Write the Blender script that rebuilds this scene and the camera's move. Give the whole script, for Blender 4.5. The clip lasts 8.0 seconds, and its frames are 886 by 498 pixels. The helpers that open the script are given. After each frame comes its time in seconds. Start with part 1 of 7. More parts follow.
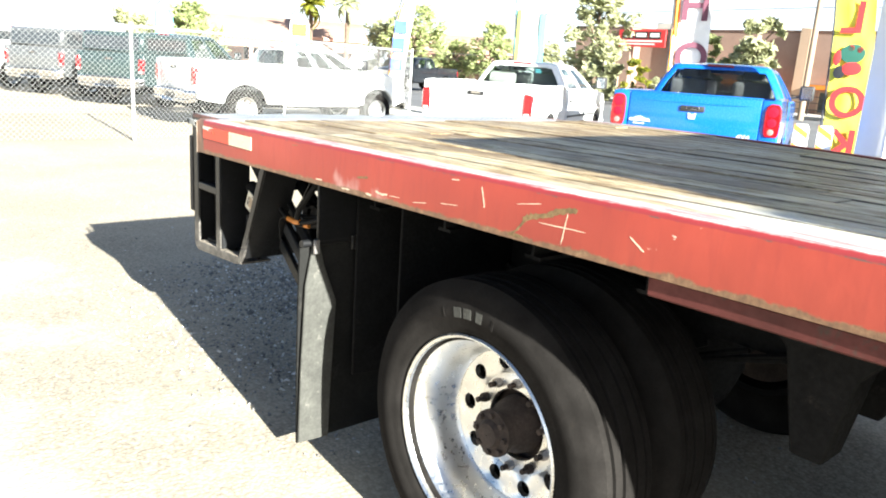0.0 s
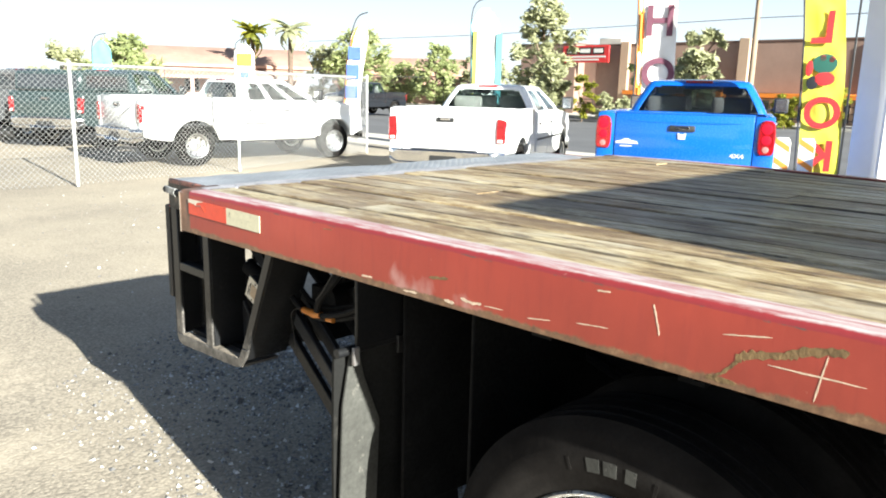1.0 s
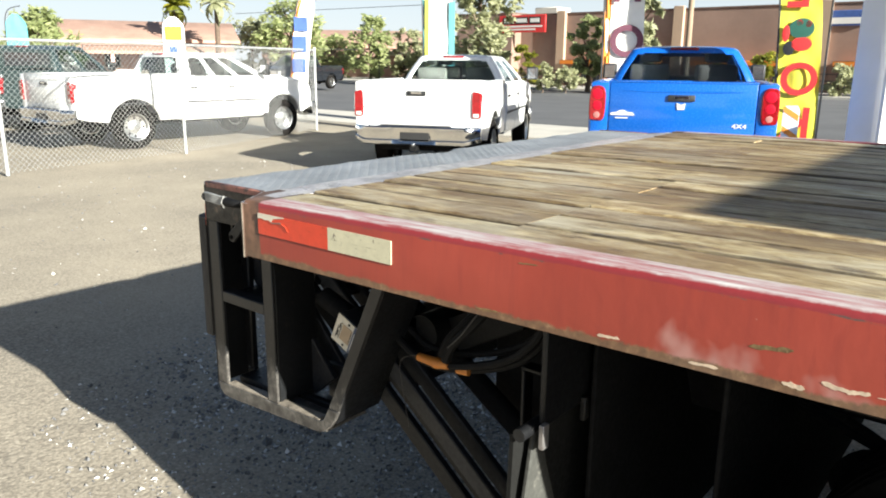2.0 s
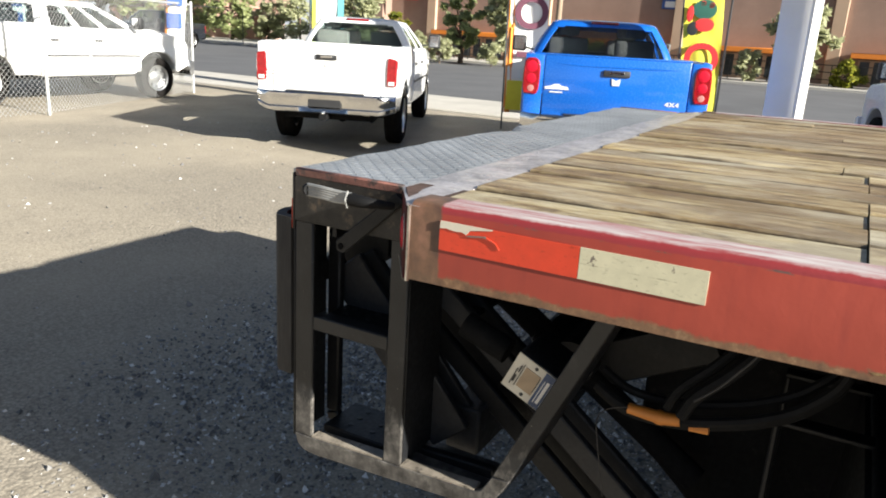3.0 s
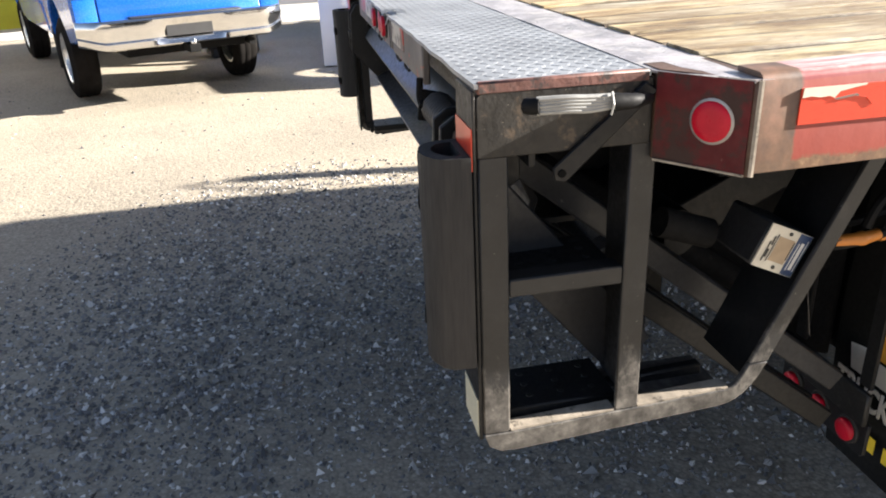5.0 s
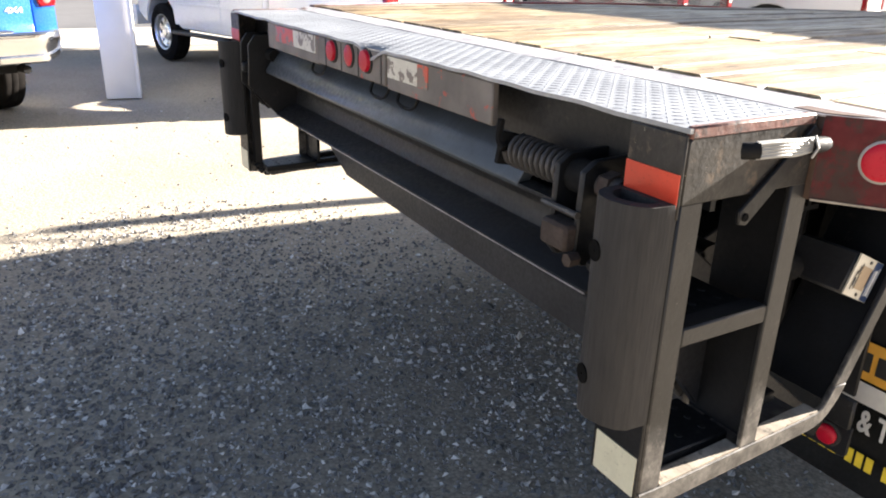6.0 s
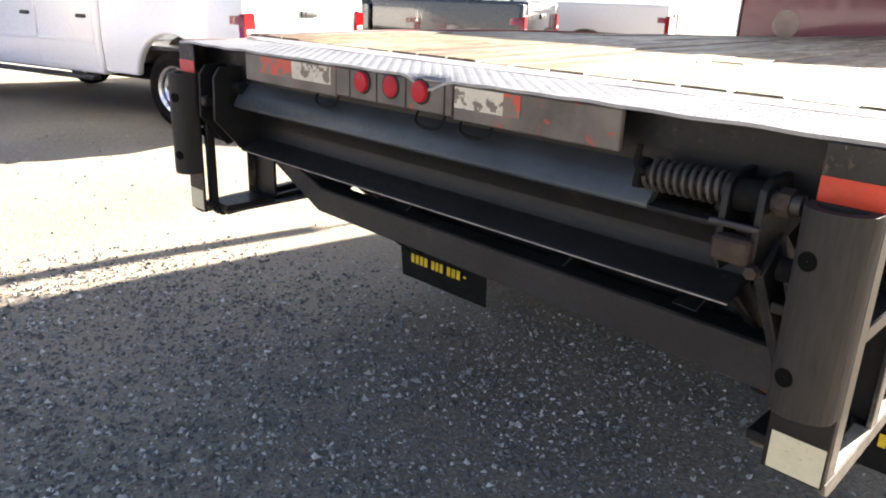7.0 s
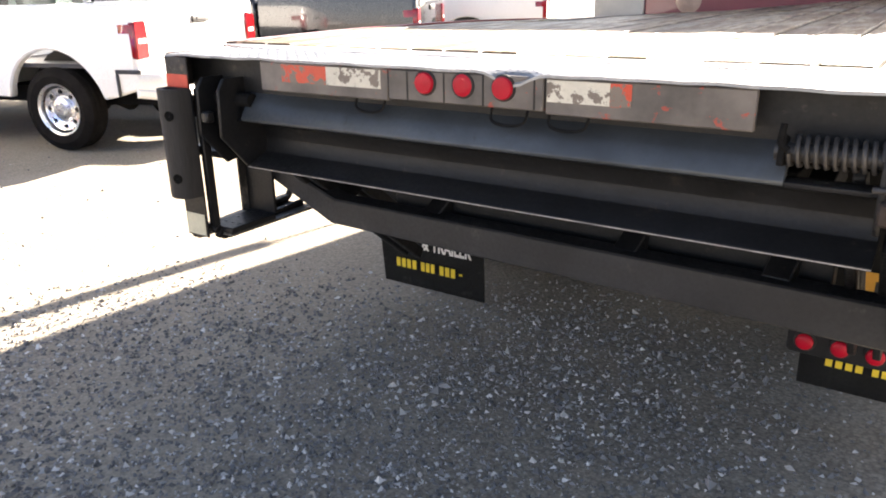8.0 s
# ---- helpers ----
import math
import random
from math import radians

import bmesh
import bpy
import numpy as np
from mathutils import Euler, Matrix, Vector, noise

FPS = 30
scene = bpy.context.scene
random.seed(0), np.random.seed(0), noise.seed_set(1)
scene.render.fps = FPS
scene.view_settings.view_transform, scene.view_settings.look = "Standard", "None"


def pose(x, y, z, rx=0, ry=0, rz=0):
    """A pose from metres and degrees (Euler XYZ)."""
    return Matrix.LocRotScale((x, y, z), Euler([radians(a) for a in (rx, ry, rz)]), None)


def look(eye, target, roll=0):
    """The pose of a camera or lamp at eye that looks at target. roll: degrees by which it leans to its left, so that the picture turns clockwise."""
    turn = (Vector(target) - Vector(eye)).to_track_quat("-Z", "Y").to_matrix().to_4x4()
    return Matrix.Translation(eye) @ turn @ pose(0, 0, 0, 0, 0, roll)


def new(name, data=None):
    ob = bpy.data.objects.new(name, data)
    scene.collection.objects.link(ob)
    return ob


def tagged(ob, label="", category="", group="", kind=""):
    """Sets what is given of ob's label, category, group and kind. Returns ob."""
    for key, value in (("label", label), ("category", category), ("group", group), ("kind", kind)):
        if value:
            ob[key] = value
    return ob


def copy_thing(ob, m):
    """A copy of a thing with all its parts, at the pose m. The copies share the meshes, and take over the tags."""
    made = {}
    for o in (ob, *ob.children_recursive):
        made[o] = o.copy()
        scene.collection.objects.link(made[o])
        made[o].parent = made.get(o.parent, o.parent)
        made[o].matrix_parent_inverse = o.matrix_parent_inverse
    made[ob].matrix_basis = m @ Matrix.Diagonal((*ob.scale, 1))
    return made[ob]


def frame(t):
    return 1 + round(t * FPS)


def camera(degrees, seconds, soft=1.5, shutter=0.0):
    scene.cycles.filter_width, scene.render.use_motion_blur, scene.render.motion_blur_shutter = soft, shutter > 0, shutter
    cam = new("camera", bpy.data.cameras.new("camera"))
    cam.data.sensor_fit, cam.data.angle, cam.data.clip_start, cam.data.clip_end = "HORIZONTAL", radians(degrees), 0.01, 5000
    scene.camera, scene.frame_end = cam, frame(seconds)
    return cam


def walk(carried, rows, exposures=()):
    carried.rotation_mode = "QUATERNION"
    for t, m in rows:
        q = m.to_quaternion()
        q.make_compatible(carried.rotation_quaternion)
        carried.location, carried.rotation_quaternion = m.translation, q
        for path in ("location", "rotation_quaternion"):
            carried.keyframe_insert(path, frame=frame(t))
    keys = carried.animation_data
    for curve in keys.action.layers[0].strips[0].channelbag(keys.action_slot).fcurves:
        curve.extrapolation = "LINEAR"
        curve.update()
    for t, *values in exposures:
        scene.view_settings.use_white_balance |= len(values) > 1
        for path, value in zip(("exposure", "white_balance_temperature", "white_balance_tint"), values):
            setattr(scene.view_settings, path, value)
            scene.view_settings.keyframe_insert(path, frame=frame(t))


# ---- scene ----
# ---- camera ----
cam = camera(61.6, 8.0, soft=1.9, shutter=0.0)
PATH = [
    (0, (0.039, 0.565, 1.557), (1.292, 1.972, 1.092), 3.8),
    (0.2, (0.076, 0.72, 1.54), (1.395, 2.147, 1.065), 3.6),
    (0.5, (0.131, 0.955, 1.586), (1.511, 2.242, 1.14), 1.8),
    (0.8, (0.166, 1.147, 1.605), (1.606, 2.471, 1.185), -0.8),
    (1, (0.216, 1.299, 1.618), (1.566, 2.631, 1.21), 1.4),
    (1.2, (0.276, 1.465, 1.613), (1.667, 2.83, 1.161), 3.7),
    (1.5, (0.3, 1.721, 1.596), (1.696, 2.987, 1.139), 2.5),
    (1.7, (0.291, 1.896, 1.605), (1.722, 3.121, 1.142), 1.2),
    (2.8, (0.311, 2.862, 1.544), (1.857, 3.922, 1.046), 3.4),
    (3, (0.297, 3.023, 1.542), (1.938, 3.908, 1.005), 3.4),
    (3.2, (0.297, 3.17, 1.525), (2.026, 3.982, 0.932), 1.6),
    (3.5, (0.33, 3.406, 1.505), (2.024, 4.144, 0.916), 1.7),
    (3.8, (0.333, 3.623, 1.5), (2.127, 4.16, 0.799), 3.4),
    (4, (0.365, 3.745, 1.477), (2.14, 4.12, 0.789), 0.7),
    (4.2, (0.361, 3.877, 1.475), (2.15, 4.103, 0.762), 0.4),
    (5.3, (0.563, 4.396, 1.466), (2.282, 3.899, 0.714), -2.1),
    (5.5, (0.656, 4.504, 1.449), (2.346, 3.88, 0.732), -0.4),
    (6, (0.787, 4.803, 1.467), (2.351, 3.899, 0.76), 1.4),
    (6.2, (0.854, 4.919, 1.453), (2.481, 3.95, 0.809), 1.4),
    (6.5, (1.022, 5.058, 1.466), (2.538, 4.024, 0.835), 1.6),
    (6.8, (1.119, 5.211, 1.46), (2.562, 3.981, 0.822), 1.3),
    (7, (1.185, 5.296, 1.459), (2.478, 3.997, 0.822), 1.9),
    (7.3, (1.283, 5.412, 1.469), (2.454, 3.956, 0.756), 1.9),
    (7.5, (1.364, 5.477, 1.463), (2.502, 4.059, 0.79), 1.1),
    (8, (1.657, 5.587, 1.458), (2.693, 4.081, 0.806), -1.1),
]
EXPOSURES = [(0, 2.75, 6000, 3), (0.5, 2.44, 6000, 3), (1, 2.15, 6000, 3), (1.5, 1.94, 6050, 3), (2.8, 1.65, 6150, 6), (4.2, 1.92, 6250, 8), (5.3, 2.65, 6350, 11), (6.5, 2.93, 6600, 12), (7, 2.95, 6700, 13), (8, 3.38, 6850, 14)]
walk(cam, [(t, look(eye, target, roll)) for t, eye, target, roll in PATH], EXPOSURES)

# ---- sky and sun: low sun behind the cab, throwing shadows to the rear ----
SUN_WAY = Vector((0.36, 2.68, -1.0)).normalized()
world = bpy.data.worlds.new("sky")
scene.world = world
world.use_nodes = True
wn = world.node_tree.nodes
sky = wn.new("ShaderNodeTexSky")
sky.sky_type, sky.sun_disc = "NISHITA", False
sky.sun_elevation = math.asin(-SUN_WAY.z)
sky.sun_rotation = math.atan2(-SUN_WAY.x, -SUN_WAY.y)
sky.air_density, sky.dust_density, sky.ozone_density = 0.75, 1.2, 1.0
wn["Background"].inputs["Strength"].default_value = 0.05
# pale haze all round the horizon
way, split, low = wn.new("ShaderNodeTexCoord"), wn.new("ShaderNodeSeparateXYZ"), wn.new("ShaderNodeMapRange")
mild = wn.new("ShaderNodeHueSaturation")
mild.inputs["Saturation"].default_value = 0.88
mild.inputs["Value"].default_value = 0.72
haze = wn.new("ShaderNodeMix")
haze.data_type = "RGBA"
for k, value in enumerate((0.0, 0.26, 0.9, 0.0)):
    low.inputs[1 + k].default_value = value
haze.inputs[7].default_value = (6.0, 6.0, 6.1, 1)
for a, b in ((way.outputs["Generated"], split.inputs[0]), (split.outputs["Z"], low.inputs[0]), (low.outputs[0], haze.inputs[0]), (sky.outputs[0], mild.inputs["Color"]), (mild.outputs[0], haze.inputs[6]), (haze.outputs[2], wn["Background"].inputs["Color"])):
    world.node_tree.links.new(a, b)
sun_data = bpy.data.lights.new("sun", "SUN")
sun_data.energy, sun_data.angle, sun_data.color = 5.0, radians(0.53), (1.0, 0.92, 0.81)
sun = new("sun", sun_data)
sun.matrix_world = look((0, -30, 12), Vector((0, -30, 12)) + SUN_WAY)


# ---- materials ----
def shader(name):
    m = bpy.data.materials.new(name)
    m.use_nodes = True
    nt = m.node_tree
    return m, nt, nt.nodes["Principled BSDF"]


def node(nt, kind, **values):
    n = nt.nodes.new("ShaderNode" + kind)
    for key, value in values.items():
        n.inputs[key.replace("_", " ")].default_value = value
    return n


def ramp(nt, source, stops):
    r = nt.nodes.new("ShaderNodeValToRGB")
    e = r.color_ramp.elements
    while len(e) < len(stops):
        e.new(0.5)
    for el, (p, c) in zip(e, stops):
        el.position, el.color = p, (*c, 1) if len(c) == 3 else c
    nt.links.new(source, r.inputs[0])
    return r.outputs[0]


def grey(v):
    return (v, v, v)


def blend(nt, factor, a, b):
    n = nt.nodes.new("ShaderNodeMix")
    n.data_type = "RGBA"
    for value, socket in ((factor, n.inputs[0]), (a, n.inputs[6]), (b, n.inputs[7])):
        if isinstance(value, (int, float)):
            socket.default_value = value
        elif isinstance(value, tuple):
            socket.default_value = (*value, 1)
        else:
            nt.links.new(value, socket)
    return n.outputs[2]


def coords(nt, scale=(1, 1, 1), kind="Object"):
    c = nt.nodes.new("ShaderNodeTexCoord")
    m = nt.nodes.new("ShaderNodeMapping")
    m.inputs["Scale"].default_value = scale
    nt.links.new(c.outputs[kind], m.inputs[0])
    return m.outputs[0]


def noisy(nt, vec, scale, detail=5.0, rough=0.6):
    n = node(nt, "TexNoise", Scale=scale, Detail=detail, Roughness=rough)
    nt.links.new(vec, n.inputs["Vector"])
    return n.outputs["Fac"]


def bumped(nt, bsdf, height, strength, distance=0.01):
    b = node(nt, "Bump", Strength=strength, Distance=distance)
    nt.links.new(height, b.inputs["Height"])
    nt.links.new(b.outputs[0], bsdf.inputs["Normal"])


def surface(name, base, rough=0.6, metal=0.0, vary=0.25, scale=6.0, grain=60.0, bump=0.15, stain=None, stain_at=0.6, coat=0.0, stretch=(1, 1, 1), spec=0.5, chips=None, chips_at=0.68):
    """Paint, steel, rubber and the like: broad and fine variation, stains of another colour, fine relief."""
    m, nt, b = shader(name)
    v = coords(nt, stretch)
    broad, fine = noisy(nt, v, scale), noisy(nt, v, grain, 3)
    dark, light = tuple(c * (1 - vary) for c in base), tuple(min(1, c * (1 + vary)) for c in base)
    col = ramp(nt, broad, [(0.3, dark), (0.7, light)])
    col = blend(nt, ramp(nt, fine, [(0.35, grey(0)), (0.7, grey(0.35 * min(1, vary * 3)))]), col, dark)
    if stain:
        spots = noisy(nt, v, scale * 1.7, 8, 0.7)
        col = blend(nt, ramp(nt, spots, [(stain_at, grey(0)), (min(0.99, stain_at + 0.08), grey(0.9))]), col, stain)
    if chips:
        flecks = noisy(nt, v, scale * 5.5, 6, 0.7)
        col = blend(nt, ramp(nt, flecks, [(chips_at, grey(0)), (min(0.99, chips_at + 0.03), grey(0.95))]), col, chips)
    nt.links.new(col, b.inputs["Base Color"])
    r = ramp(nt, fine, [(0.3, grey(max(0.02, rough - 0.1))), (0.7, grey(min(1, rough + 0.1)))])
    nt.links.new(r, b.inputs["Roughness"])
    b.inputs["Metallic"].default_value = metal
    b.inputs["Specular IOR Level"].default_value = spec
    b.inputs["Coat Weight"].default_value = coat
    b.inputs["Coat Roughness"].default_value = 0.05
    if bump:
        bumped(nt, b, fine, bump, 0.004)
    return m


def glass_material(name, tint, rough=0.02):
    m, nt, b = shader(name)
    b.inputs["Base Color"].default_value = (*tint, 1)
    b.inputs["Roughness"].default_value = rough
    b.inputs["Transmission Weight"].default_value = 1.0
    b.inputs["IOR"].default_value = 1.3
    return m


def gravel_material():
    """Yard gravel: stones of two sizes in tan fines, with worn dusty tracks and a few darker damp patches."""
    m, nt, b = shader("gravel")
    v = coords(nt)
    stones = node(nt, "TexVoronoi", Scale=58.0)
    nt.links.new(v, stones.inputs["Vector"])
    small = node(nt, "TexVoronoi", Scale=150.0)
    nt.links.new(v, small.inputs["Vector"])
    broad, patch = noisy(nt, v, 0.45, 6), noisy(nt, v, 2.6, 7, 0.65)
    chips = ramp(nt, stones.outputs["Color"], [(0.12, (0.18, 0.159, 0.130)), (0.40, (0.265, 0.233, 0.188)), (0.70, (0.35, 0.308, 0.246)), (1.0, (0.47, 0.42, 0.34))])
    fines = ramp(nt, small.outputs["Color"], [(0.1, (0.21, 0.184, 0.148)), (0.5, (0.32, 0.28, 0.222)), (0.9, (0.43, 0.378, 0.30))])
    col = blend(nt, ramp(nt, patch, [(0.34, grey(0.25)), (0.62, grey(0.85))]), chips, fines)
    speck = noisy(nt, v, 34.0, 4, 0.7)
    col = blend(nt, ramp(nt, speck, [(0.62, grey(0)), (0.70, grey(0.6))]), col, (0.13, 0.115, 0.095))
    # dark gaps between the stones
    col = blend(nt, ramp(nt, stones.outputs["Distance"], [(0.46, grey(0)), (0.72, grey(0.42))]), col, (0.085, 0.075, 0.063))
    dust = blend(nt, ramp(nt, broad, [(0.40, grey(0.05)), (0.64, grey(0.45))]), col, (0.48, 0.415, 0.315))
    # a driven lane of fine tan dirt along the truck's side
    sep = nt.nodes.new("ShaderNodeSeparateXYZ")
    nt.links.new(v, sep.inputs[0])
    lane = nt.nodes.new("ShaderNodeMath")
    lane.operation = "MULTIPLY_ADD"
    nt.links.new(sep.outputs["X"], lane.inputs[0])
    lane.inputs[1].default_value = -0.16
    nt.links.new(noisy(nt, v, 0.9, 8, 0.65), lane.inputs[2])
    lane_on = nt.nodes.new("ShaderNodeMapRange")
    for k, value in enumerate((0.32, 0.53, 0.0, 0.88)):
        lane_on.inputs[1 + k].default_value = value
    nt.links.new(lane.outputs[0], lane_on.inputs[0])
    dirt = ramp(nt, noisy(nt, v, 9.0, 8, 0.7), [(0.35, (0.42, 0.36, 0.275)), (0.65, (0.56, 0.49, 0.385))])
    dust = blend(nt, lane_on.outputs[0], dust, dirt)
    nt.links.new(dust, b.inputs["Base Color"])
    b.inputs["Roughness"].default_value = 0.95
    b.inputs["Specular IOR Level"].default_value = 0.2
    h = nt.nodes.new("ShaderNodeMath")
    h.operation = "MULTIPLY_ADD"
    nt.links.new(stones.outputs["Distance"], h.inputs[0])
    h.inputs[1].default_value = -0.9
    nt.links.new(speck, h.inputs[2])
    bumped(nt, b, h.outputs[0], 0.32, 0.007)
    return m


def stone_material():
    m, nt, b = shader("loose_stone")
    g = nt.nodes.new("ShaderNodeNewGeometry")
    # mostly dark neutral grey, standing in for the ground's bluish shade
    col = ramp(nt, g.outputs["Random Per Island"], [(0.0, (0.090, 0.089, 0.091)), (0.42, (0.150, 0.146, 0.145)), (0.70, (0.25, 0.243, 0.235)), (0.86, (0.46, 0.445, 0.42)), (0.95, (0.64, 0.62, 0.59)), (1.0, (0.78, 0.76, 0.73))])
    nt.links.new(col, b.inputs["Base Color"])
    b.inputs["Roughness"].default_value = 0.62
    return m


BOARD_PITCH = (3.892 - 1.418) / 19


def wood_material():
    """Weathered hardwood deck boards: grey and straw streaks along the grain, dark stains."""
    m, nt, b = shader("weathered_wood")
    info = nt.nodes.new("ShaderNodeObjectInfo")
    tc = nt.nodes.new("ShaderNodeTexCoord")
    shift = nt.nodes.new("ShaderNodeVectorMath")
    shift.operation = "MULTIPLY_ADD"
    comb = nt.nodes.new("ShaderNodeCombineXYZ")
    for k in range(3):
        nt.links.new(info.outputs["Random"], comb.inputs[k])
    nt.links.new(comb.outputs[0], shift.inputs[0])
    shift.inputs[1].default_value = (7, 23, 3)
    nt.links.new(tc.outputs["Object"], shift.inputs[2])

    def along(sx, sy):
        mp = nt.nodes.new("ShaderNodeMapping")
        mp.inputs["Scale"].default_value = (sx, sy, sx)
        nt.links.new(shift.outputs[0], mp.inputs[0])
        return mp.outputs[0]
    streak = noisy(nt, along(26, 5.2), 1.0, 9, 0.76)
    fibre = noisy(nt, along(170, 14.0), 1.0, 4, 0.65)
    blot = noisy(nt, along(11.0, 5.0), 1.0, 8, 0.74)
    wide = noisy(nt, along(3.2, 0.9), 1.0, 6, 0.65)
    col = ramp(nt, streak, [(0.33, (0.055, 0.034, 0.017)), (0.42, (0.23, 0.152, 0.070)), (0.50, (0.44, 0.340, 0.180)), (0.60, (0.65, 0.55, 0.36))])
    col = blend(nt, ramp(nt, fibre, [(0.42, grey(0)), (0.66, grey(0.32))]), col, (0.18, 0.145, 0.10))
    col = blend(nt, ramp(nt, blot, [(0.60, grey(0)), (0.66, grey(0.8))]), col, (0.065, 0.042, 0.022))
    col = blend(nt, ramp(nt, wide, [(0.49, grey(0)), (0.60, grey(0.8))]), col, (0.155, 0.098, 0.048))
    pale = noisy(nt, along(2.4, 0.9), 1.3, 6, 0.65)
    col = blend(nt, ramp(nt, pale, [(0.54, grey(0)), (0.64, grey(0.6))]), col, (0.56, 0.51, 0.40))
    crack = noisy(nt, along(60, 4.2), 1.0, 6, 0.66)
    col = blend(nt, ramp(nt, crack, [(0.63, grey(0)), (0.65, grey(0.85))]), col, (0.030, 0.021, 0.013))
    knot = node(nt, "TexVoronoi", Scale=1.0)
    nt.links.new(along(7.5, 3.4), knot.inputs["Vector"])
    col = blend(nt, ramp(nt, knot.outputs["Distance"], [(0.035, grey(0.85)), (0.075, grey(0))]), col, (0.05, 0.028, 0.014))
    # brown weathering and bleached ground that run on from board to board
    brown = noisy(nt, coords(nt, (4.6, 2.0, 1)), 1.25, 9, 0.74)
    col = blend(nt, ramp(nt, brown, [(0.50, grey(0)), (0.60, grey(0.62))]), col, (0.20, 0.125, 0.06))
    bleach = noisy(nt, coords(nt, (2.0, 0.7, 3)), 1.6, 8, 0.7)
    col = blend(nt, ramp(nt, bleach, [(0.52, grey(0)), (0.62, grey(0.45))]), col, (0.57, 0.53, 0.43))
    gouge = noisy(nt, coords(nt, (34, 5.0, 1)), 1.0, 6, 0.64)
    col = blend(nt, ramp(nt, gouge, [(0.66, grey(0)), (0.70, grey(0.85))]), col, (0.045, 0.028, 0.016))
    # spilt white paint, worn thin, along the near edge towards the cab
    split = nt.nodes.new("ShaderNodeSeparateXYZ")
    nt.links.new(tc.outputs["Object"], split.inputs[0])
    near_edge, fore = nt.nodes.new("ShaderNodeMapRange"), nt.nodes.new("ShaderNodeMapRange")
    for box_, values in ((near_edge, (1.56, 1.80, 0.5, 0.0)), (fore, (1.25, 2.05, 0.5, 0.0))):
        for k, value in enumerate(values):
            box_.inputs[1 + k].default_value = value
    nt.links.new(split.outputs["X"], near_edge.inputs[0])
    nt.links.new(split.outputs["Y"], fore.inputs[0])
    spill = nt.nodes.new("ShaderNodeMath")
    spill.operation = "MULTIPLY"
    nt.links.new(near_edge.outputs[0], spill.inputs[0])
    nt.links.new(fore.outputs[0], spill.inputs[1])
    ragged = nt.nodes.new("ShaderNodeMath")
    ragged.operation = "MULTIPLY_ADD"
    nt.links.new(noisy(nt, coords(nt, (14, 3.0, 1)), 1.0, 8, 0.7), ragged.inputs[0])
    ragged.inputs[1].default_value = 0.55
    nt.links.new(spill.outputs[0], ragged.inputs[2])
    col = blend(nt, ramp(nt, ragged.outputs[0], [(0.42, grey(0)), (0.52, grey(0.75))]), col, (0.62, 0.62, 0.60))
    # grime along the joints between the boards
    def maths(kind, a, b=None, c=None):
        n = nt.nodes.new("ShaderNodeMath")
        n.operation = kind
        for k, value in enumerate((a, b, c)):
            if value is None:
                continue
            if isinstance(value, (int, float)):
                n.inputs[k].default_value = value
            else:
                nt.links.new(value, n.inputs[k])
        return n.outputs[0]
    across = maths("FRACT", maths("MULTIPLY_ADD", split.outputs["X"], 1 / BOARD_PITCH, -1.418 / BOARD_PITCH))
    from_edge = maths("MINIMUM", across, maths("SUBTRACT", 1.0, across))
    wander = noisy(nt, coords(nt, (22, 5.0, 1)), 1.0, 6, 0.65)
    joint = maths("MULTIPLY_ADD", wander, -0.34, from_edge)
    col = blend(nt, ramp(nt, maths("ADD", joint, 0.5), [(0.36, grey(0.85)), (0.43, grey(0))]), col, (0.046, 0.030, 0.017))
    tone = ramp(nt, info.outputs["Random"], [(0.0, (0.62, 0.58, 0.52)), (0.35, (0.90, 0.86, 0.78)), (0.7, (0.80, 0.82, 0.80)), (1.0, (1.0, 0.99, 0.96))])
    mul = nt.nodes.new("ShaderNodeMix")
    mul.data_type, mul.blend_type = "RGBA", "MULTIPLY"
    mul.inputs[0].default_value = 1.0
    nt.links.new(col, mul.inputs[6])
    nt.links.new(tone, mul.inputs[7])
    nt.links.new(mul.outputs[2], b.inputs["Base Color"])
    nt.links.new(ramp(nt, streak, [(0.35, grey(0.62)), (0.60, grey(0.44))]), b.inputs["Roughness"])
    b.inputs["Specular IOR Level"].default_value = 0.65
    bumped(nt, b, streak, 0.8, 0.006)
    return m


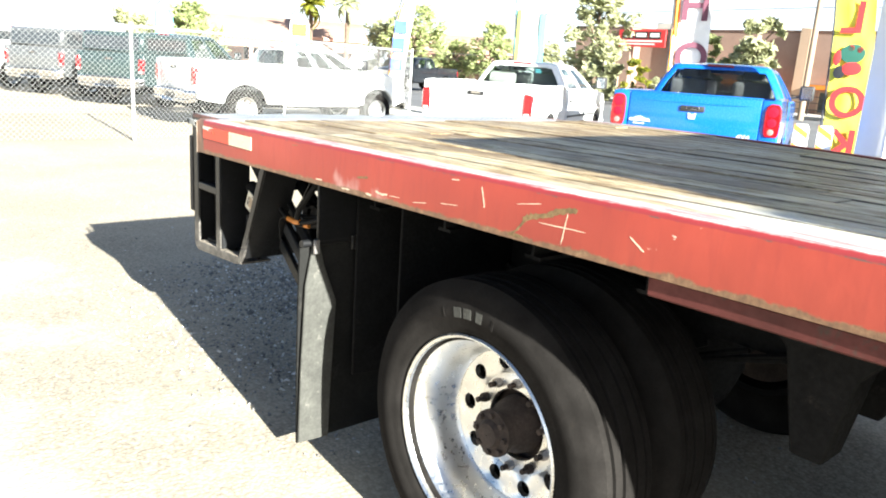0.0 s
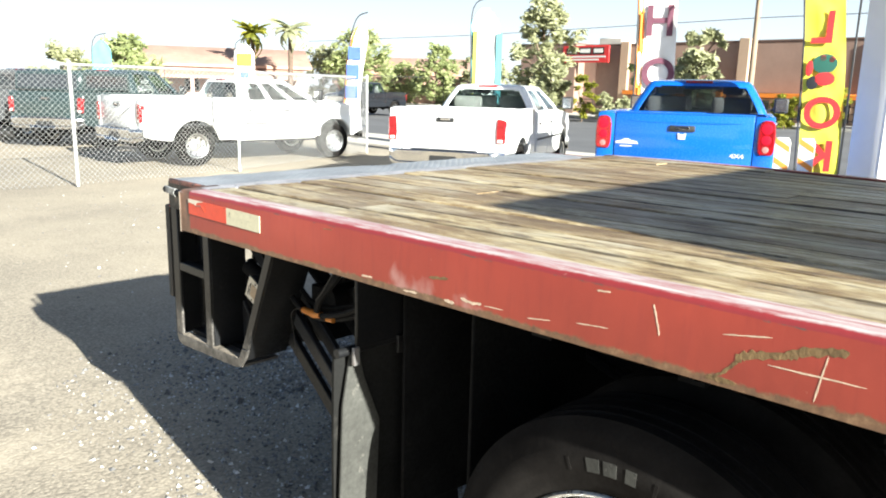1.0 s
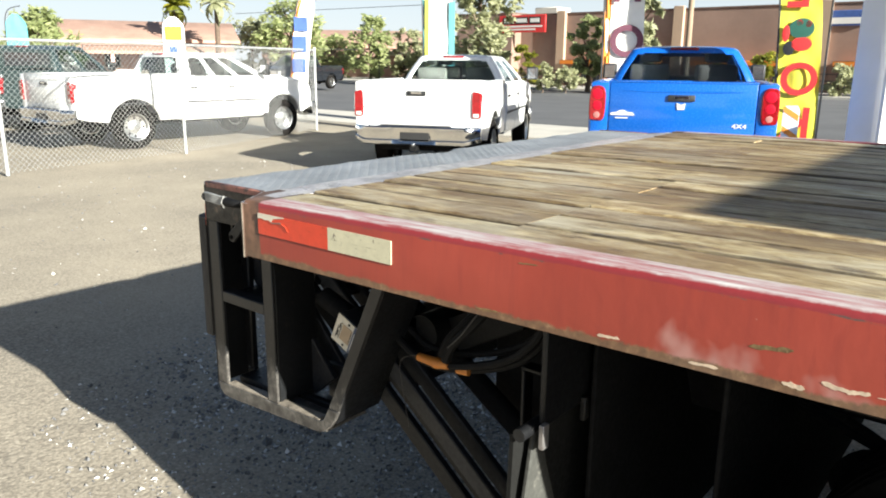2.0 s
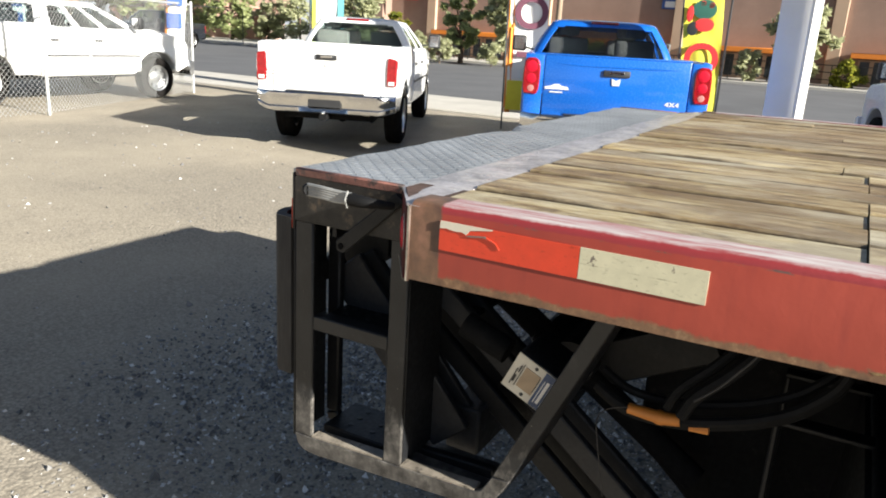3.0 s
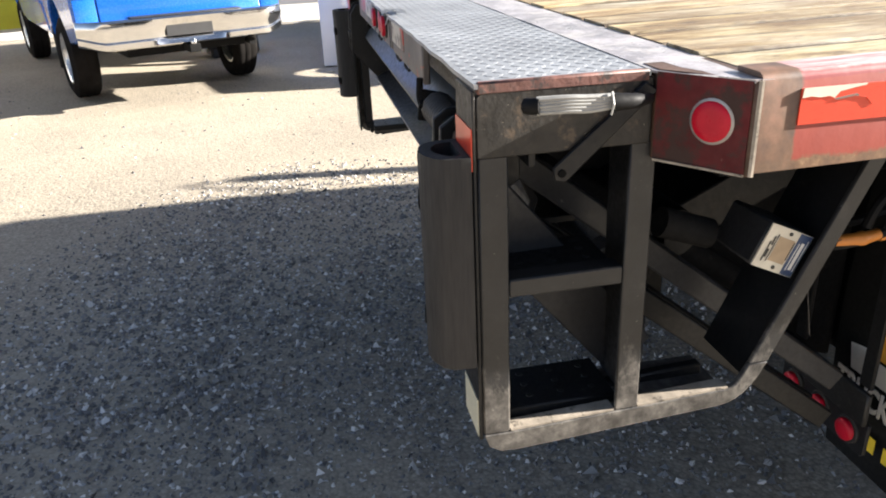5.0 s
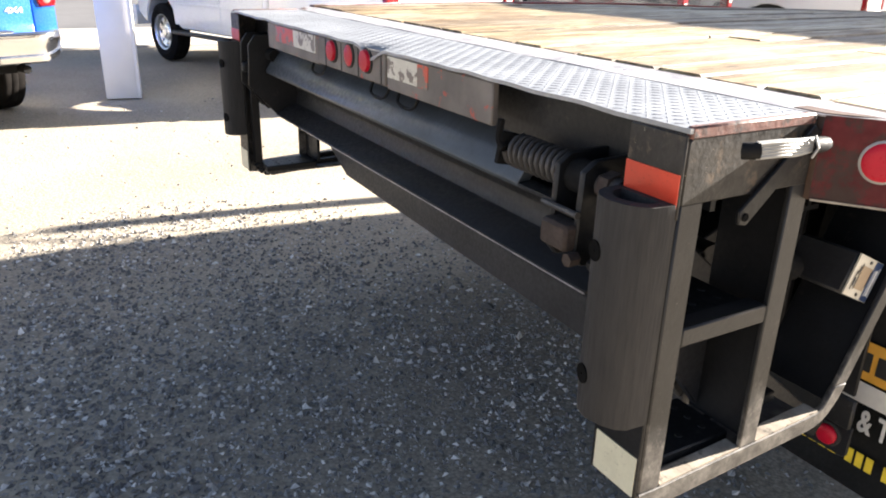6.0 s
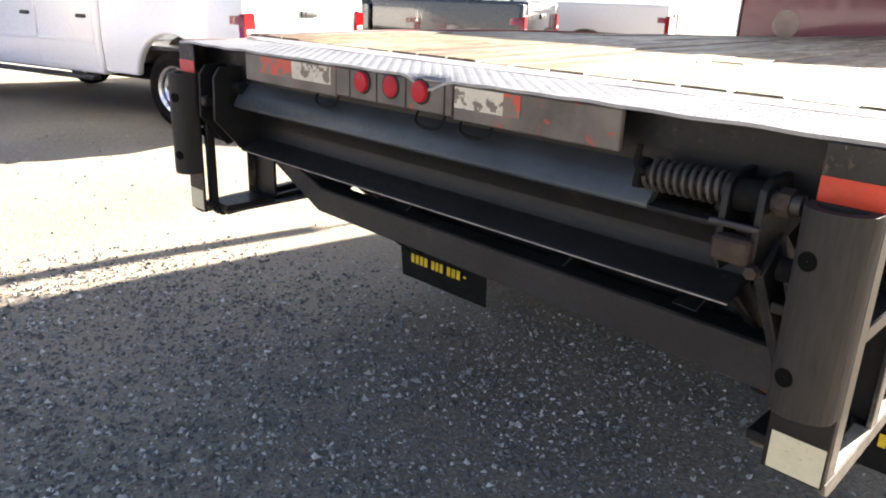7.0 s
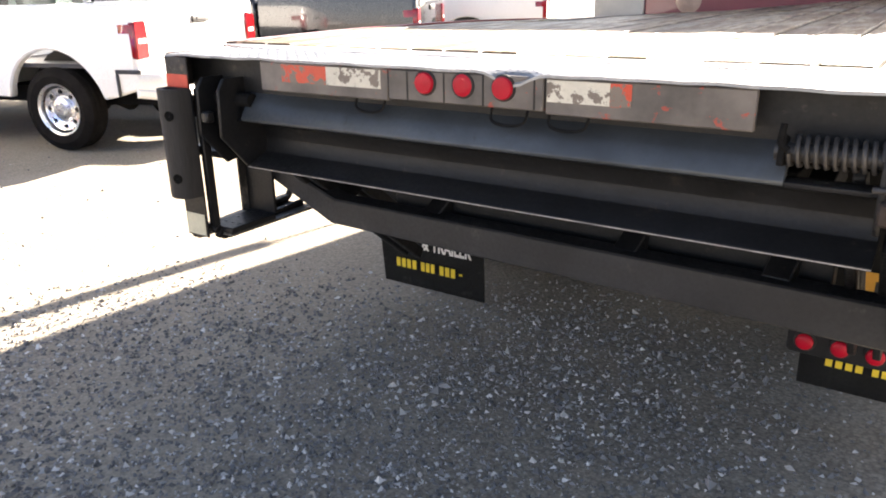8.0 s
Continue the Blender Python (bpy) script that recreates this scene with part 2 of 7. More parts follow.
def red_rail_material():
    """Faded red paint on the bed's channel: top paled by wear and painted sky glare, rust along the bottom lip, chalk
    smears and small chips.
    """
    m, nt, b = shader("faded_red_paint")
    v = coords(nt)
    col = ramp(nt, noisy(nt, v, 2.2, 6), [(0.3, (0.220, 0.030, 0.018)), (0.55, (0.275, 0.039, 0.022)), (0.8, (0.33, 0.056, 0.033))])
    col = blend(nt, ramp(nt, noisy(nt, coords(nt, (1, 14, 2)), 3.0, 5, 0.6), [(0.5, grey(0)), (0.75, grey(0.35))]), col, (0.17, 0.022, 0.018))
    chip = noisy(nt, coords(nt, (1, 9, 26)), 2.2, 6, 0.65)
    col = blend(nt, ramp(nt, chip, [(0.695, grey(0)), (0.715, grey(0.9))]), col, (0.58, 0.42, 0.33))
    sep = nt.nodes.new("ShaderNodeSeparateXYZ")
    tc = nt.nodes.new("ShaderNodeTexCoord")
    nt.links.new(tc.outputs["Object"], sep.inputs[0])

    def fma(a, k, c):
        n = nt.nodes.new("ShaderNodeMath")
        n.operation = "MULTIPLY_ADD"
        nt.links.new(a, n.inputs[0])
        n.inputs[1].default_value = k
        if isinstance(c, (int, float)):
            n.inputs[2].default_value = c
        else:
            nt.links.new(c, n.inputs[2])
        return n.outputs[0]

    def span(a, lo, hi, out0, out1):
        n = nt.nodes.new("ShaderNodeMapRange")
        for k, val in enumerate((lo, hi, out0, out1)):
            n.inputs[1 + k].default_value = val
        nt.links.new(a, n.inputs[0])
        return n.outputs[0]
    level = fma(sep.outputs["Y"], 0.0125, sep.outputs["Z"])
    # pale smears where loads have rubbed the side
    smear = noisy(nt, coords(nt, (1, 4, 3)), 2.6, 3, 0.5)
    near = fma(sep.outputs["Y"], 2.6, -2.6 * 2.47)
    sq = nt.nodes.new("ShaderNodeMath")
    sq.operation = "MULTIPLY"
    nt.links.new(near, sq.inputs[0])
    nt.links.new(near, sq.inputs[1])
    sm = fma(sq.outputs[0], -1.0, smear)
    sm = fma(level, -2.2, fma(sm, 1.0, 2.2 * 1.215))
    col = blend(nt, span(sm, 0.42, 0.80, 0.0, 0.85), col, (0.58, 0.47, 0.43))
    rough_edge = noisy(nt, coords(nt, (1, 3, 3)), 5.0, 8, 0.75)
    low = fma(rough_edge, 0.046, level)
    col = blend(nt, span(low, 1.2105, 1.2165, 0.92, 0.0), col, ramp(nt, noisy(nt, v, 40, 6, 0.7), [(0.35, (0.085, 0.055, 0.032)), (0.55, (0.155, 0.095, 0.050)), (0.70, (0.27, 0.18, 0.10))]))
    # crimson round shoulder; the flat on top rubbed to pink and grey, with sky glare put into the colour
    worn = ramp(nt, noisy(nt, coords(nt, (7, 0.5, 1.6)), 11, 9, 0.78), [(0.36, (0.24, 0.05, 0.05)), (0.44, (0.33, 0.17, 0.17)), (0.54, (0.42, 0.36, 0.355)), (0.68, (0.56, 0.54, 0.52))])
    high = fma(rough_edge, 0.008, level)
    col = blend(nt, span(high, 1.3062, 1.3072, 0.0, 0.8), col, (0.21, 0.020, 0.028))
    scab = ramp(nt, noisy(nt, coords(nt, (1, 5, 20)), 3.4, 8, 0.7), [(0.52, grey(0)), (0.58, grey(0.9))])
    seam = nt.nodes.new("ShaderNodeMath")
    seam.operation = "MULTIPLY"
    nt.links.new(span(high, 1.3040, 1.3052, 0.0, 1.0), seam.inputs[0])
    nt.links.new(span(high, 1.3070, 1.3082, 1.0, 0.0), seam.inputs[1])
    scabbed = nt.nodes.new("ShaderNodeMath")
    scabbed.operation = "MULTIPLY"
    nt.links.new(seam.outputs[0], scabbed.inputs[0])
    nt.links.new(scab, scabbed.inputs[1])
    col = blend(nt, scabbed.outputs[0], col, (0.075, 0.058, 0.050))
    col = blend(nt, span(high, 1.3165, 1.3195, 0.0, 1.0), col, worn)
    # rust-brown end by the corner, where the paint is gone
    bare_end = fma(rough_edge, 0.02, sep.outputs["Y"])
    brown = ramp(nt, noisy(nt, v, 26, 6), [(0.3, (0.055, 0.036, 0.026)), (0.55, (0.125, 0.072, 0.042)), (0.75, (0.21, 0.11, 0.07))])
    col = blend(nt, span(bare_end, 3.606, 3.610, 0.0, 0.95), col, brown)
    nt.links.new(col, b.inputs["Base Color"])
    b.inputs["Roughness"].default_value = 0.5
    bumped(nt, b, noisy(nt, v, 14, 4), 0.12, 0.01)
    return m


def ladder_material():
    """Black paint on the ladder bars, turning to ragged grey towards their feet."""
    m, nt, b = shader("ladder_bar_steel")
    v = coords(nt)
    paint = ramp(nt, noisy(nt, v, 14, 7, 0.7), [(0.35, (0.0095, 0.0098, 0.0108)), (0.60, (0.018, 0.0182, 0.0192)), (0.72, (0.046, 0.043, 0.041))])
    bare = ramp(nt, noisy(nt, v, 30, 7, 0.7), [(0.34, (0.035, 0.032, 0.030)), (0.52, (0.095, 0.088, 0.080)), (0.70, (0.20, 0.185, 0.165))])
    sep = nt.nodes.new("ShaderNodeSeparateXYZ")
    nt.links.new(v, sep.inputs[0])
    edge = nt.nodes.new("ShaderNodeMath")
    edge.operation = "MULTIPLY_ADD"
    nt.links.new(noisy(nt, coords(nt, (1, 1, 0.5)), 34, 9, 0.75), edge.inputs[0])
    edge.inputs[1].default_value = 0.62
    nt.links.new(sep.outputs["Z"], edge.inputs[2])
    rubbed = nt.nodes.new("ShaderNodeMapRange")
    for k, value in enumerate((1.00, 1.09, 0.9, 0.0)):
        rubbed.inputs[1 + k].default_value = value
    nt.links.new(edge.outputs[0], rubbed.inputs[0])
    col = blend(nt, rubbed.outputs[0], paint, bare)
    flecks = noisy(nt, v, 85, 6, 0.7)
    col = blend(nt, ramp(nt, flecks, [(0.67, grey(0)), (0.70, grey(0.9))]), col, (0.22, 0.20, 0.175))
    nt.links.new(col, b.inputs["Base Color"])
    b.inputs["Roughness"].default_value = 0.45
    b.inputs["Specular IOR Level"].default_value = 0.4
    bumped(nt, b, flecks, 0.2, 0.004)
    return m


def asphalt_material():
    return surface("asphalt", (0.10, 0.10, 0.105), 0.9, vary=0.2, scale=0.4, grain=40, bump=0.3)


def leaf_material(name, a, b_, c):
    """Leaves that let some light through."""
    m, nt, b = shader(name)
    g = nt.nodes.new("ShaderNodeNewGeometry")
    col = ramp(nt, g.outputs["Random Per Island"], [(0.0, a), (0.5, b_), (1.0, c)])
    nt.links.new(col, b.inputs["Base Color"])
    b.inputs["Roughness"].default_value = 0.55
    thin = nt.nodes.new("ShaderNodeBsdfTranslucent")
    nt.links.new(col, thin.inputs["Color"])
    mix = nt.nodes.new("ShaderNodeMixShader")
    mix.inputs[0].default_value = 0.55
    nt.links.new(b.outputs[0], mix.inputs[1])
    nt.links.new(thin.outputs[0], mix.inputs[2])
    nt.links.new(mix.outputs[0], nt.nodes["Material Output"].inputs["Surface"])
    return m


def tread_material():
    return surface("tread_plate_steel", (0.29, 0.30, 0.315), 0.45, 0.4, vary=0.3, scale=5, grain=120, bump=0.15, stain=(0.12, 0.09, 0.075), stain_at=0.68)


def peeling_panel_material():
    """Steel lamp panels with peeling red and white reflective film."""
    m, nt, b = shader("peeling_panel")
    v = coords(nt)
    base = ramp(nt, noisy(nt, v, 7, 6), [(0.3, (0.060, 0.054, 0.050)), (0.7, (0.165, 0.145, 0.132))])
    fleck = noisy(nt, coords(nt, (1, 1, 1.4)), 16, 6, 0.7)
    col = blend(nt, ramp(nt, fleck, [(0.61, grey(0)), (0.635, grey(0.85))]), base, (0.36, 0.05, 0.03))
    nt.links.new(col, b.inputs["Base Color"])
    b.inputs["Roughness"].default_value = 0.55
    bumped(nt, b, fleck, 0.2, 0.003)
    return m


def film_material(name, base, gone, printed=False):
    """Worn reflective film: patches have peeled off to the dark steel below."""
    m, nt, b = shader(name)
    v = coords(nt)
    col = ramp(nt, noisy(nt, v, 40, 4), [(0.3, tuple(c * 0.85 for c in base)), (0.7, base)])
    peel = noisy(nt, v, 22, 5, 0.65)
    col = blend(nt, ramp(nt, peel, [(gone, grey(0)), (min(0.99, gone + 0.02), grey(1))]), col, (0.14, 0.115, 0.10))
    if printed:
        seams = node(nt, "TexBrick", Scale=1.0)
        for key, value in (("Mortar Size", 0.0009), ("Brick Width", 0.066), ("Row Height", 0.0185), ("Mortar Smooth", 0.3)):
            seams.inputs[key].default_value = value
        swap = nt.nodes.new("ShaderNodeMapping")
        swap.inputs["Rotation"].default_value = (math.radians(90), 0, math.radians(90))
        nt.links.new(v, swap.inputs[0])
        nt.links.new(swap.outputs[0], seams.inputs["Vector"])
        thin = nt.nodes.new("ShaderNodeMath")
        thin.operation = "MULTIPLY"
        nt.links.new(seams.outputs["Fac"], thin.inputs[0])
        nt.links.new(ramp(nt, noisy(nt, v, 28, 4, 0.7), [(0.46, grey(0)), (0.60, grey(0.75))]), thin.inputs[1])
        col = blend(nt, thin.outputs[0], col, tuple(c * 0.35 for c in base))
    flaw = noisy(nt, coords(nt, (1, 0.6, 1.6)), 130, 5, 0.7)
    col = blend(nt, ramp(nt, flaw, [(0.60, grey(0)), (0.66, grey(0.55))]), col, tuple(c * 0.4 for c in base))
    nt.links.new(col, b.inputs["Base Color"])
    b.inputs["Roughness"].default_value = 0.35
    return m


GRAVEL, STONE, WOOD, RED = gravel_material(), stone_material(), wood_material(), red_rail_material()
ASPHALT, TREAD, PANEL, LADDER = asphalt_material(), tread_material(), peeling_panel_material(), ladder_material()
CONCRETE = surface("pale_concrete", (0.48, 0.45, 0.40), 0.9, vary=0.15, scale=0.8, grain=30)
BLACK_STEEL = surface("black_painted_steel", (0.0080, 0.0083, 0.0094), 0.5, 0.0, vary=0.4, scale=9, grain=90, bump=0.15, stain=(0.034, 0.029, 0.026), stain_at=0.62, spec=0.3, chips=(0.085, 0.075, 0.068), chips_at=0.70)
FRAME_STEEL = surface("worn_black_steel", (0.012, 0.0118, 0.0120), 0.45, 0.0, vary=0.5, scale=16, grain=120, bump=0.2, stain=(0.052, 0.047, 0.043), stain_at=0.60, spec=0.4, chips=(0.21, 0.19, 0.17), chips_at=0.67)
# dusty black raised to grey: lens flare over the gate put into the colour
GATE_BLACK = surface("dusty_flare_lifted_gate_paint", (0.020, 0.0205, 0.023), 0.55, 0.0, vary=0.4, scale=6, grain=90, bump=0.2, stain=(0.048, 0.046, 0.045), stain_at=0.60, spec=0.4, chips=(0.11, 0.10, 0.095), chips_at=0.71)
CHASSIS = surface("grimy_chassis_steel", (0.0072, 0.0072, 0.0075), 0.85, vary=0.4, scale=10, grain=70, bump=0.3, stain=(0.022, 0.019, 0.017), stain_at=0.62, spec=0.15)
RAW_STEEL = surface("scuffed_bare_steel", (0.30, 0.285, 0.28), 0.45, 0.6, vary=0.3, scale=8, grain=70, stain=(0.17, 0.10, 0.07), stain_at=0.60)
GATE_STEEL = surface("blue_grey_gate_steel", (0.060, 0.070, 0.082), 0.42, 0.45, vary=0.3, scale=5, grain=80, bump=0.1, stain=(0.03, 0.028, 0.028), stain_at=0.62)
CORNER_PAINT = surface("rubbed_corner_paint", (0.021, 0.019, 0.017), 0.5, 0.0, vary=0.6, scale=16, grain=70, bump=0.3, stain=(0.072, 0.053, 0.038), stain_at=0.55, spec=0.35, chips=(0.34, 0.29, 0.24), chips_at=0.665)
RUST_PAINT = surface("rust_brown_corner_paint", (0.075, 0.042, 0.028), 0.6, 0.0, vary=0.5, scale=12, grain=70, stain=(0.20, 0.055, 0.04), stain_at=0.64)
TRIM_STEEL = surface("scuffed_trim_steel", (0.36, 0.335, 0.34), 0.36, 0.25, vary=0.5, scale=11, grain=60, bump=0.3, stain=(0.48, 0.45, 0.43), stain_at=0.52, chips=(0.10, 0.055, 0.045), chips_at=0.66)
EDGE_WORN = surface("rubbed_rusty_edge", (0.16, 0.07, 0.055), 0.6, 0.0, vary=0.5, scale=30, grain=80, bump=0.3, stain=(0.035, 0.028, 0.026), stain_at=0.52)
LIP_WORN = surface("bare_worn_lip", (0.30, 0.26, 0.21), 0.6, 0.0, vary=0.4, scale=22, grain=80, bump=0.2, stain=(0.04, 0.035, 0.03), stain_at=0.56)
CHIPPED = surface("chipped_paint_mark", (0.58, 0.46, 0.34), 0.7, vary=0.25, scale=40, grain=120, bump=0.2)
GOUGE = surface("olive_rust_gouge", (0.165, 0.105, 0.045), 0.75, vary=0.4, scale=45, grain=120, bump=0.3, stain=(0.06, 0.04, 0.025), stain_at=0.58)
DARK_RED = surface("dark_red_paint", (0.090, 0.008, 0.010), 0.6, vary=0.4, scale=8, grain=60, bump=0.1, stain=(0.030, 0.018, 0.015), stain_at=0.47, spec=0.25, chips=(0.46, 0.36, 0.30), chips_at=0.69)
FADED_PATCH = surface("faded_patch", (0.40, 0.27, 0.20), 0.6, vary=0.25, scale=14, bump=0.1)
CAB_RED = surface("maroon_cab_paint", (0.17, 0.022, 0.032), 0.4, vary=0.15, scale=1.5, grain=40, bump=0.03, coat=0.4)
# upright streaks in the colour stand for light on the bumpers' ridges
RUBBER = surface("black_rubber", (0.027, 0.0255, 0.025), 0.7, vary=0.35, scale=12, grain=160, bump=0.25, spec=0.3, stain=(0.045, 0.041, 0.038), stain_at=0.62, stretch=(1, 1, 0.10))
TYRE = surface("tyre_rubber", (0.0145, 0.0132, 0.0124), 0.85, vary=0.35, scale=9, grain=120, bump=0.15, stain=(0.018, 0.0155, 0.0135), stain_at=0.62, spec=0.03)
FLAP = surface("mud_flap_rubber", (0.013, 0.013, 0.0125), 0.75, vary=0.4, scale=5, grain=90, bump=0.15, stain=(0.026, 0.025, 0.023), stain_at=0.62, spec=0.12)
PALE_RUBBER = surface("pale_rubber", (0.042, 0.042, 0.037), 0.8, vary=0.45, scale=12, grain=80, bump=0.25, stain=(0.12, 0.115, 0.10), stain_at=0.6)
ALLOY = surface("polished_aluminium", (0.80, 0.80, 0.79), 0.33, 1.0, vary=0.02, scale=5, grain=60, bump=0.0)
RUST = surface("rusty_hub", (0.040, 0.028, 0.023), 0.85, 0.1, vary=0.5, scale=20, grain=90, bump=0.4)
RUB = surface("dull_rub_rail_paint", (0.085, 0.022, 0.019), 0.65, vary=0.4, scale=6, grain=60, stain=(0.045, 0.032, 0.026), stain_at=0.56, spec=0.25)
CHROME = surface("chrome", (0.72, 0.72, 0.72), 0.12, 1.0, vary=0.05, bump=0.0)
LENS_RED = surface("red_lens", (0.40, 0.006, 0.022), 0.34, vary=0.12, scale=30, grain=200, bump=0.1, coat=0.0, spec=0.22)
CAR_LENS = surface("dark_red_lens", (0.24, 0.006, 0.010), 0.12, vary=0.35, scale=25, grain=200, bump=0.1, coat=0.6)
LENS_WHITE = surface("clear_lens", (0.60, 0.58, 0.55), 0.15, vary=0.1, bump=0.05, coat=0.5)
LENS_PALE = surface("pale_red_lens", (0.42, 0.16, 0.15), 0.15, vary=0.15, scale=30, bump=0.05, coat=0.5)
FILM_RED = film_material("red_reflective_film", (0.58, 0.045, 0.016), 0.80)
FILM_WHITE = film_material("white_reflective_film", (0.56, 0.53, 0.38), 0.64, printed=True)
FILM_CREAM = film_material("cream_reflective_film", (0.57, 0.55, 0.42), 0.70)
FILM_RED_WORN = film_material("peeling_red_film", (0.52, 0.05, 0.02), 0.52)
FILM_WHITE_WORN = film_material("peeling_white_film", (0.56, 0.54, 0.47), 0.56)
CABLE = surface("grey_cable", (0.26, 0.26, 0.25), 0.5, vary=0.25, scale=10)
SPRING_STEEL = surface("grey_spring_steel", (0.05, 0.047, 0.046), 0.5, 0.3, vary=0.3, scale=20, grain=90)
HOSE = surface("black_hose", (0.009, 0.009, 0.0095), 0.6, vary=0.3, scale=10, spec=0.12)
ORANGE = surface("orange_conduit", (0.55, 0.20, 0.03), 0.5, vary=0.2, scale=15)
LABEL_TAN = surface("printed_plate", (0.55, 0.51, 0.42), 0.4, vary=0.12, scale=25, bump=0)
LABEL_BROWN = surface("plate_print_brown", (0.33, 0.24, 0.15), 0.4, vary=0.2, scale=30, bump=0)
LABEL_BLUE = surface("plate_print_blue", (0.035, 0.06, 0.13), 0.4, vary=0.2, scale=30, bump=0)
INK = surface("black_print", (0.02, 0.02, 0.02), 0.5, vary=0.1, bump=0)
YELLOW_INK = surface("yellow_print", (0.72, 0.52, 0.03), 0.5, vary=0.15, scale=30, bump=0)
WHITE_INK = surface("white_print", (0.72, 0.70, 0.66), 0.5, vary=0.1, scale=30, bump=0)
ORANGE_INK = surface("orange_print", (0.65, 0.33, 0.04), 0.5, vary=0.1, scale=30, bump=0)
WHITE_CAR = surface("white_car_paint", (0.80, 0.80, 0.79), 0.3, vary=0.03, scale=1, bump=0.0, coat=0.6)
BLUE_CAR = surface("blue_car_paint", (0.010, 0.105, 0.46), 0.25, 0.0, vary=0.08, scale=1, bump=0.0, coat=0.8)
DARK_CAR = surface("black_car_paint", (0.012, 0.014, 0.018), 0.22, vary=0.1, scale=1, bump=0.0, coat=0.8)
TEAL_CAR = surface("dark_green_grey_car_paint", (0.022, 0.040, 0.041), 0.3, vary=0.1, scale=1, bump=0.0, coat=0.6)
SILVER_CAR = surface("dark_grey_car_paint", (0.10, 0.105, 0.11), 0.32, 0.3, vary=0.05, scale=1, bump=0.0, coat=0.6)
CAR_GLASS = glass_material("tinted_car_glass", (0.52, 0.60, 0.60))
DEEP_GLASS = glass_material("deep_tinted_car_glass", (0.30, 0.34, 0.37))
BADGE = surface("bright_badge", (0.70, 0.70, 0.70), 0.35, 0.3, vary=0.05, bump=0.0)
INTERIOR = surface("car_interior", (0.05, 0.048, 0.045), 0.8, vary=0.2, scale=4, bump=0)
SEAT = surface("grey_seat_cloth", (0.20, 0.19, 0.175), 0.9, vary=0.15, scale=8)
LINER = surface("black_arch_liner", (0.006, 0.006, 0.006), 0.95, vary=0.2, scale=8, spec=0.05, bump=0)
PLASTIC = surface("black_plastic", (0.022, 0.022, 0.023), 0.5, vary=0.15, scale=10, bump=0.05)
GALV = surface("galvanised_steel", (0.52, 0.52, 0.51), 0.45, 0.6, vary=0.15, scale=8, bump=0.05)
POST_WHITE = surface("white_post_paint", (0.80, 0.785, 0.75), 0.55, vary=0.06, scale=1.5, grain=25, bump=0.05, stain=(0.52, 0.49, 0.44), stain_at=0.72)
BRICK_BROWN = surface("brown_block_wall", (0.27, 0.18, 0.14), 0.9, vary=0.15, scale=0.4, grain=3, bump=0.2)
BRICK_DARK = surface("dark_block_band", (0.135, 0.085, 0.068), 0.9, vary=0.15, scale=0.4, grain=3, bump=0.2)
TAN_TRIM = surface("tan_pilaster", (0.42, 0.30, 0.21), 0.85, vary=0.1, scale=0.5)
STUCCO_PINK = surface("pink_stucco", (0.55, 0.38, 0.32), 0.9, vary=0.1, scale=0.3, grain=8)
ROOF_TILE = surface("clay_roof", (0.40, 0.25, 0.19), 0.85, vary=0.2, scale=0.6, grain=6, bump=0.3)
AWNING = surface("orange_awning", (0.66, 0.20, 0.02), 0.7, vary=0.1, scale=1)
DARK_GLASS = surface("dark_window_glass", (0.035, 0.04, 0.045), 0.08, vary=0.2, scale=0.5, bump=0, coat=0.5)
SIGN_RED = surface("red_sign_face", (0.55, 0.03, 0.03), 0.5, vary=0.06, scale=1, bump=0)
BARK = surface("bark", (0.12, 0.085, 0.06), 0.95, vary=0.3, scale=5, grain=30, bump=0.5)
WOOD_POLE = surface("timber_pole", (0.27, 0.20, 0.14), 0.9, vary=0.25, scale=3, grain=30, bump=0.3, stretch=(4, 4, 0.5))
LEAF_GREEN = leaf_material("green_leaves", (0.22, 0.26, 0.11), (0.38, 0.42, 0.19), (0.52, 0.55, 0.29))
LEAF_OLIVE = leaf_material("olive_leaves", (0.27, 0.28, 0.16), (0.44, 0.45, 0.27), (0.57, 0.57, 0.36))
LEAF_YELLOW = leaf_material("yellow_green_leaves", (0.12, 0.14, 0.015), (0.26, 0.27, 0.03), (0.45, 0.42, 0.06))
FLAG_YELLOW = surface("yellow_flag_cloth", (0.72, 0.66, 0.06), 0.8, vary=0.1, scale=3, bump=0.1)
FLAG_WHITE = surface("white_flag_cloth", (0.76, 0.74, 0.70), 0.8, vary=0.06, scale=3, bump=0.1)
FLAG_ORANGE = surface("orange_flag_cloth", (0.72, 0.25, 0.03), 0.8, vary=0.1, scale=3, bump=0.1)
FLAG_RED = surface("red_flag_print", (0.60, 0.025, 0.025), 0.8, vary=0.1, scale=3, bump=0)
FLAG_PURPLE = surface("purple_flag_print", (0.13, 0.045, 0.07), 0.8, vary=0.1, scale=3, bump=0)
FLAG_BLUE = surface("blue_flag_print", (0.05, 0.10, 0.30), 0.8, vary=0.2, scale=3, bump=0)
FLAG_TEAL = surface("teal_flag_cloth", (0.10, 0.31, 0.35), 0.8, vary=0.12, scale=3, bump=0.1)
FLAG_GREEN = surface("dark_green_flag_print", (0.02, 0.10, 0.07), 0.8, vary=0.1, scale=3, bump=0)


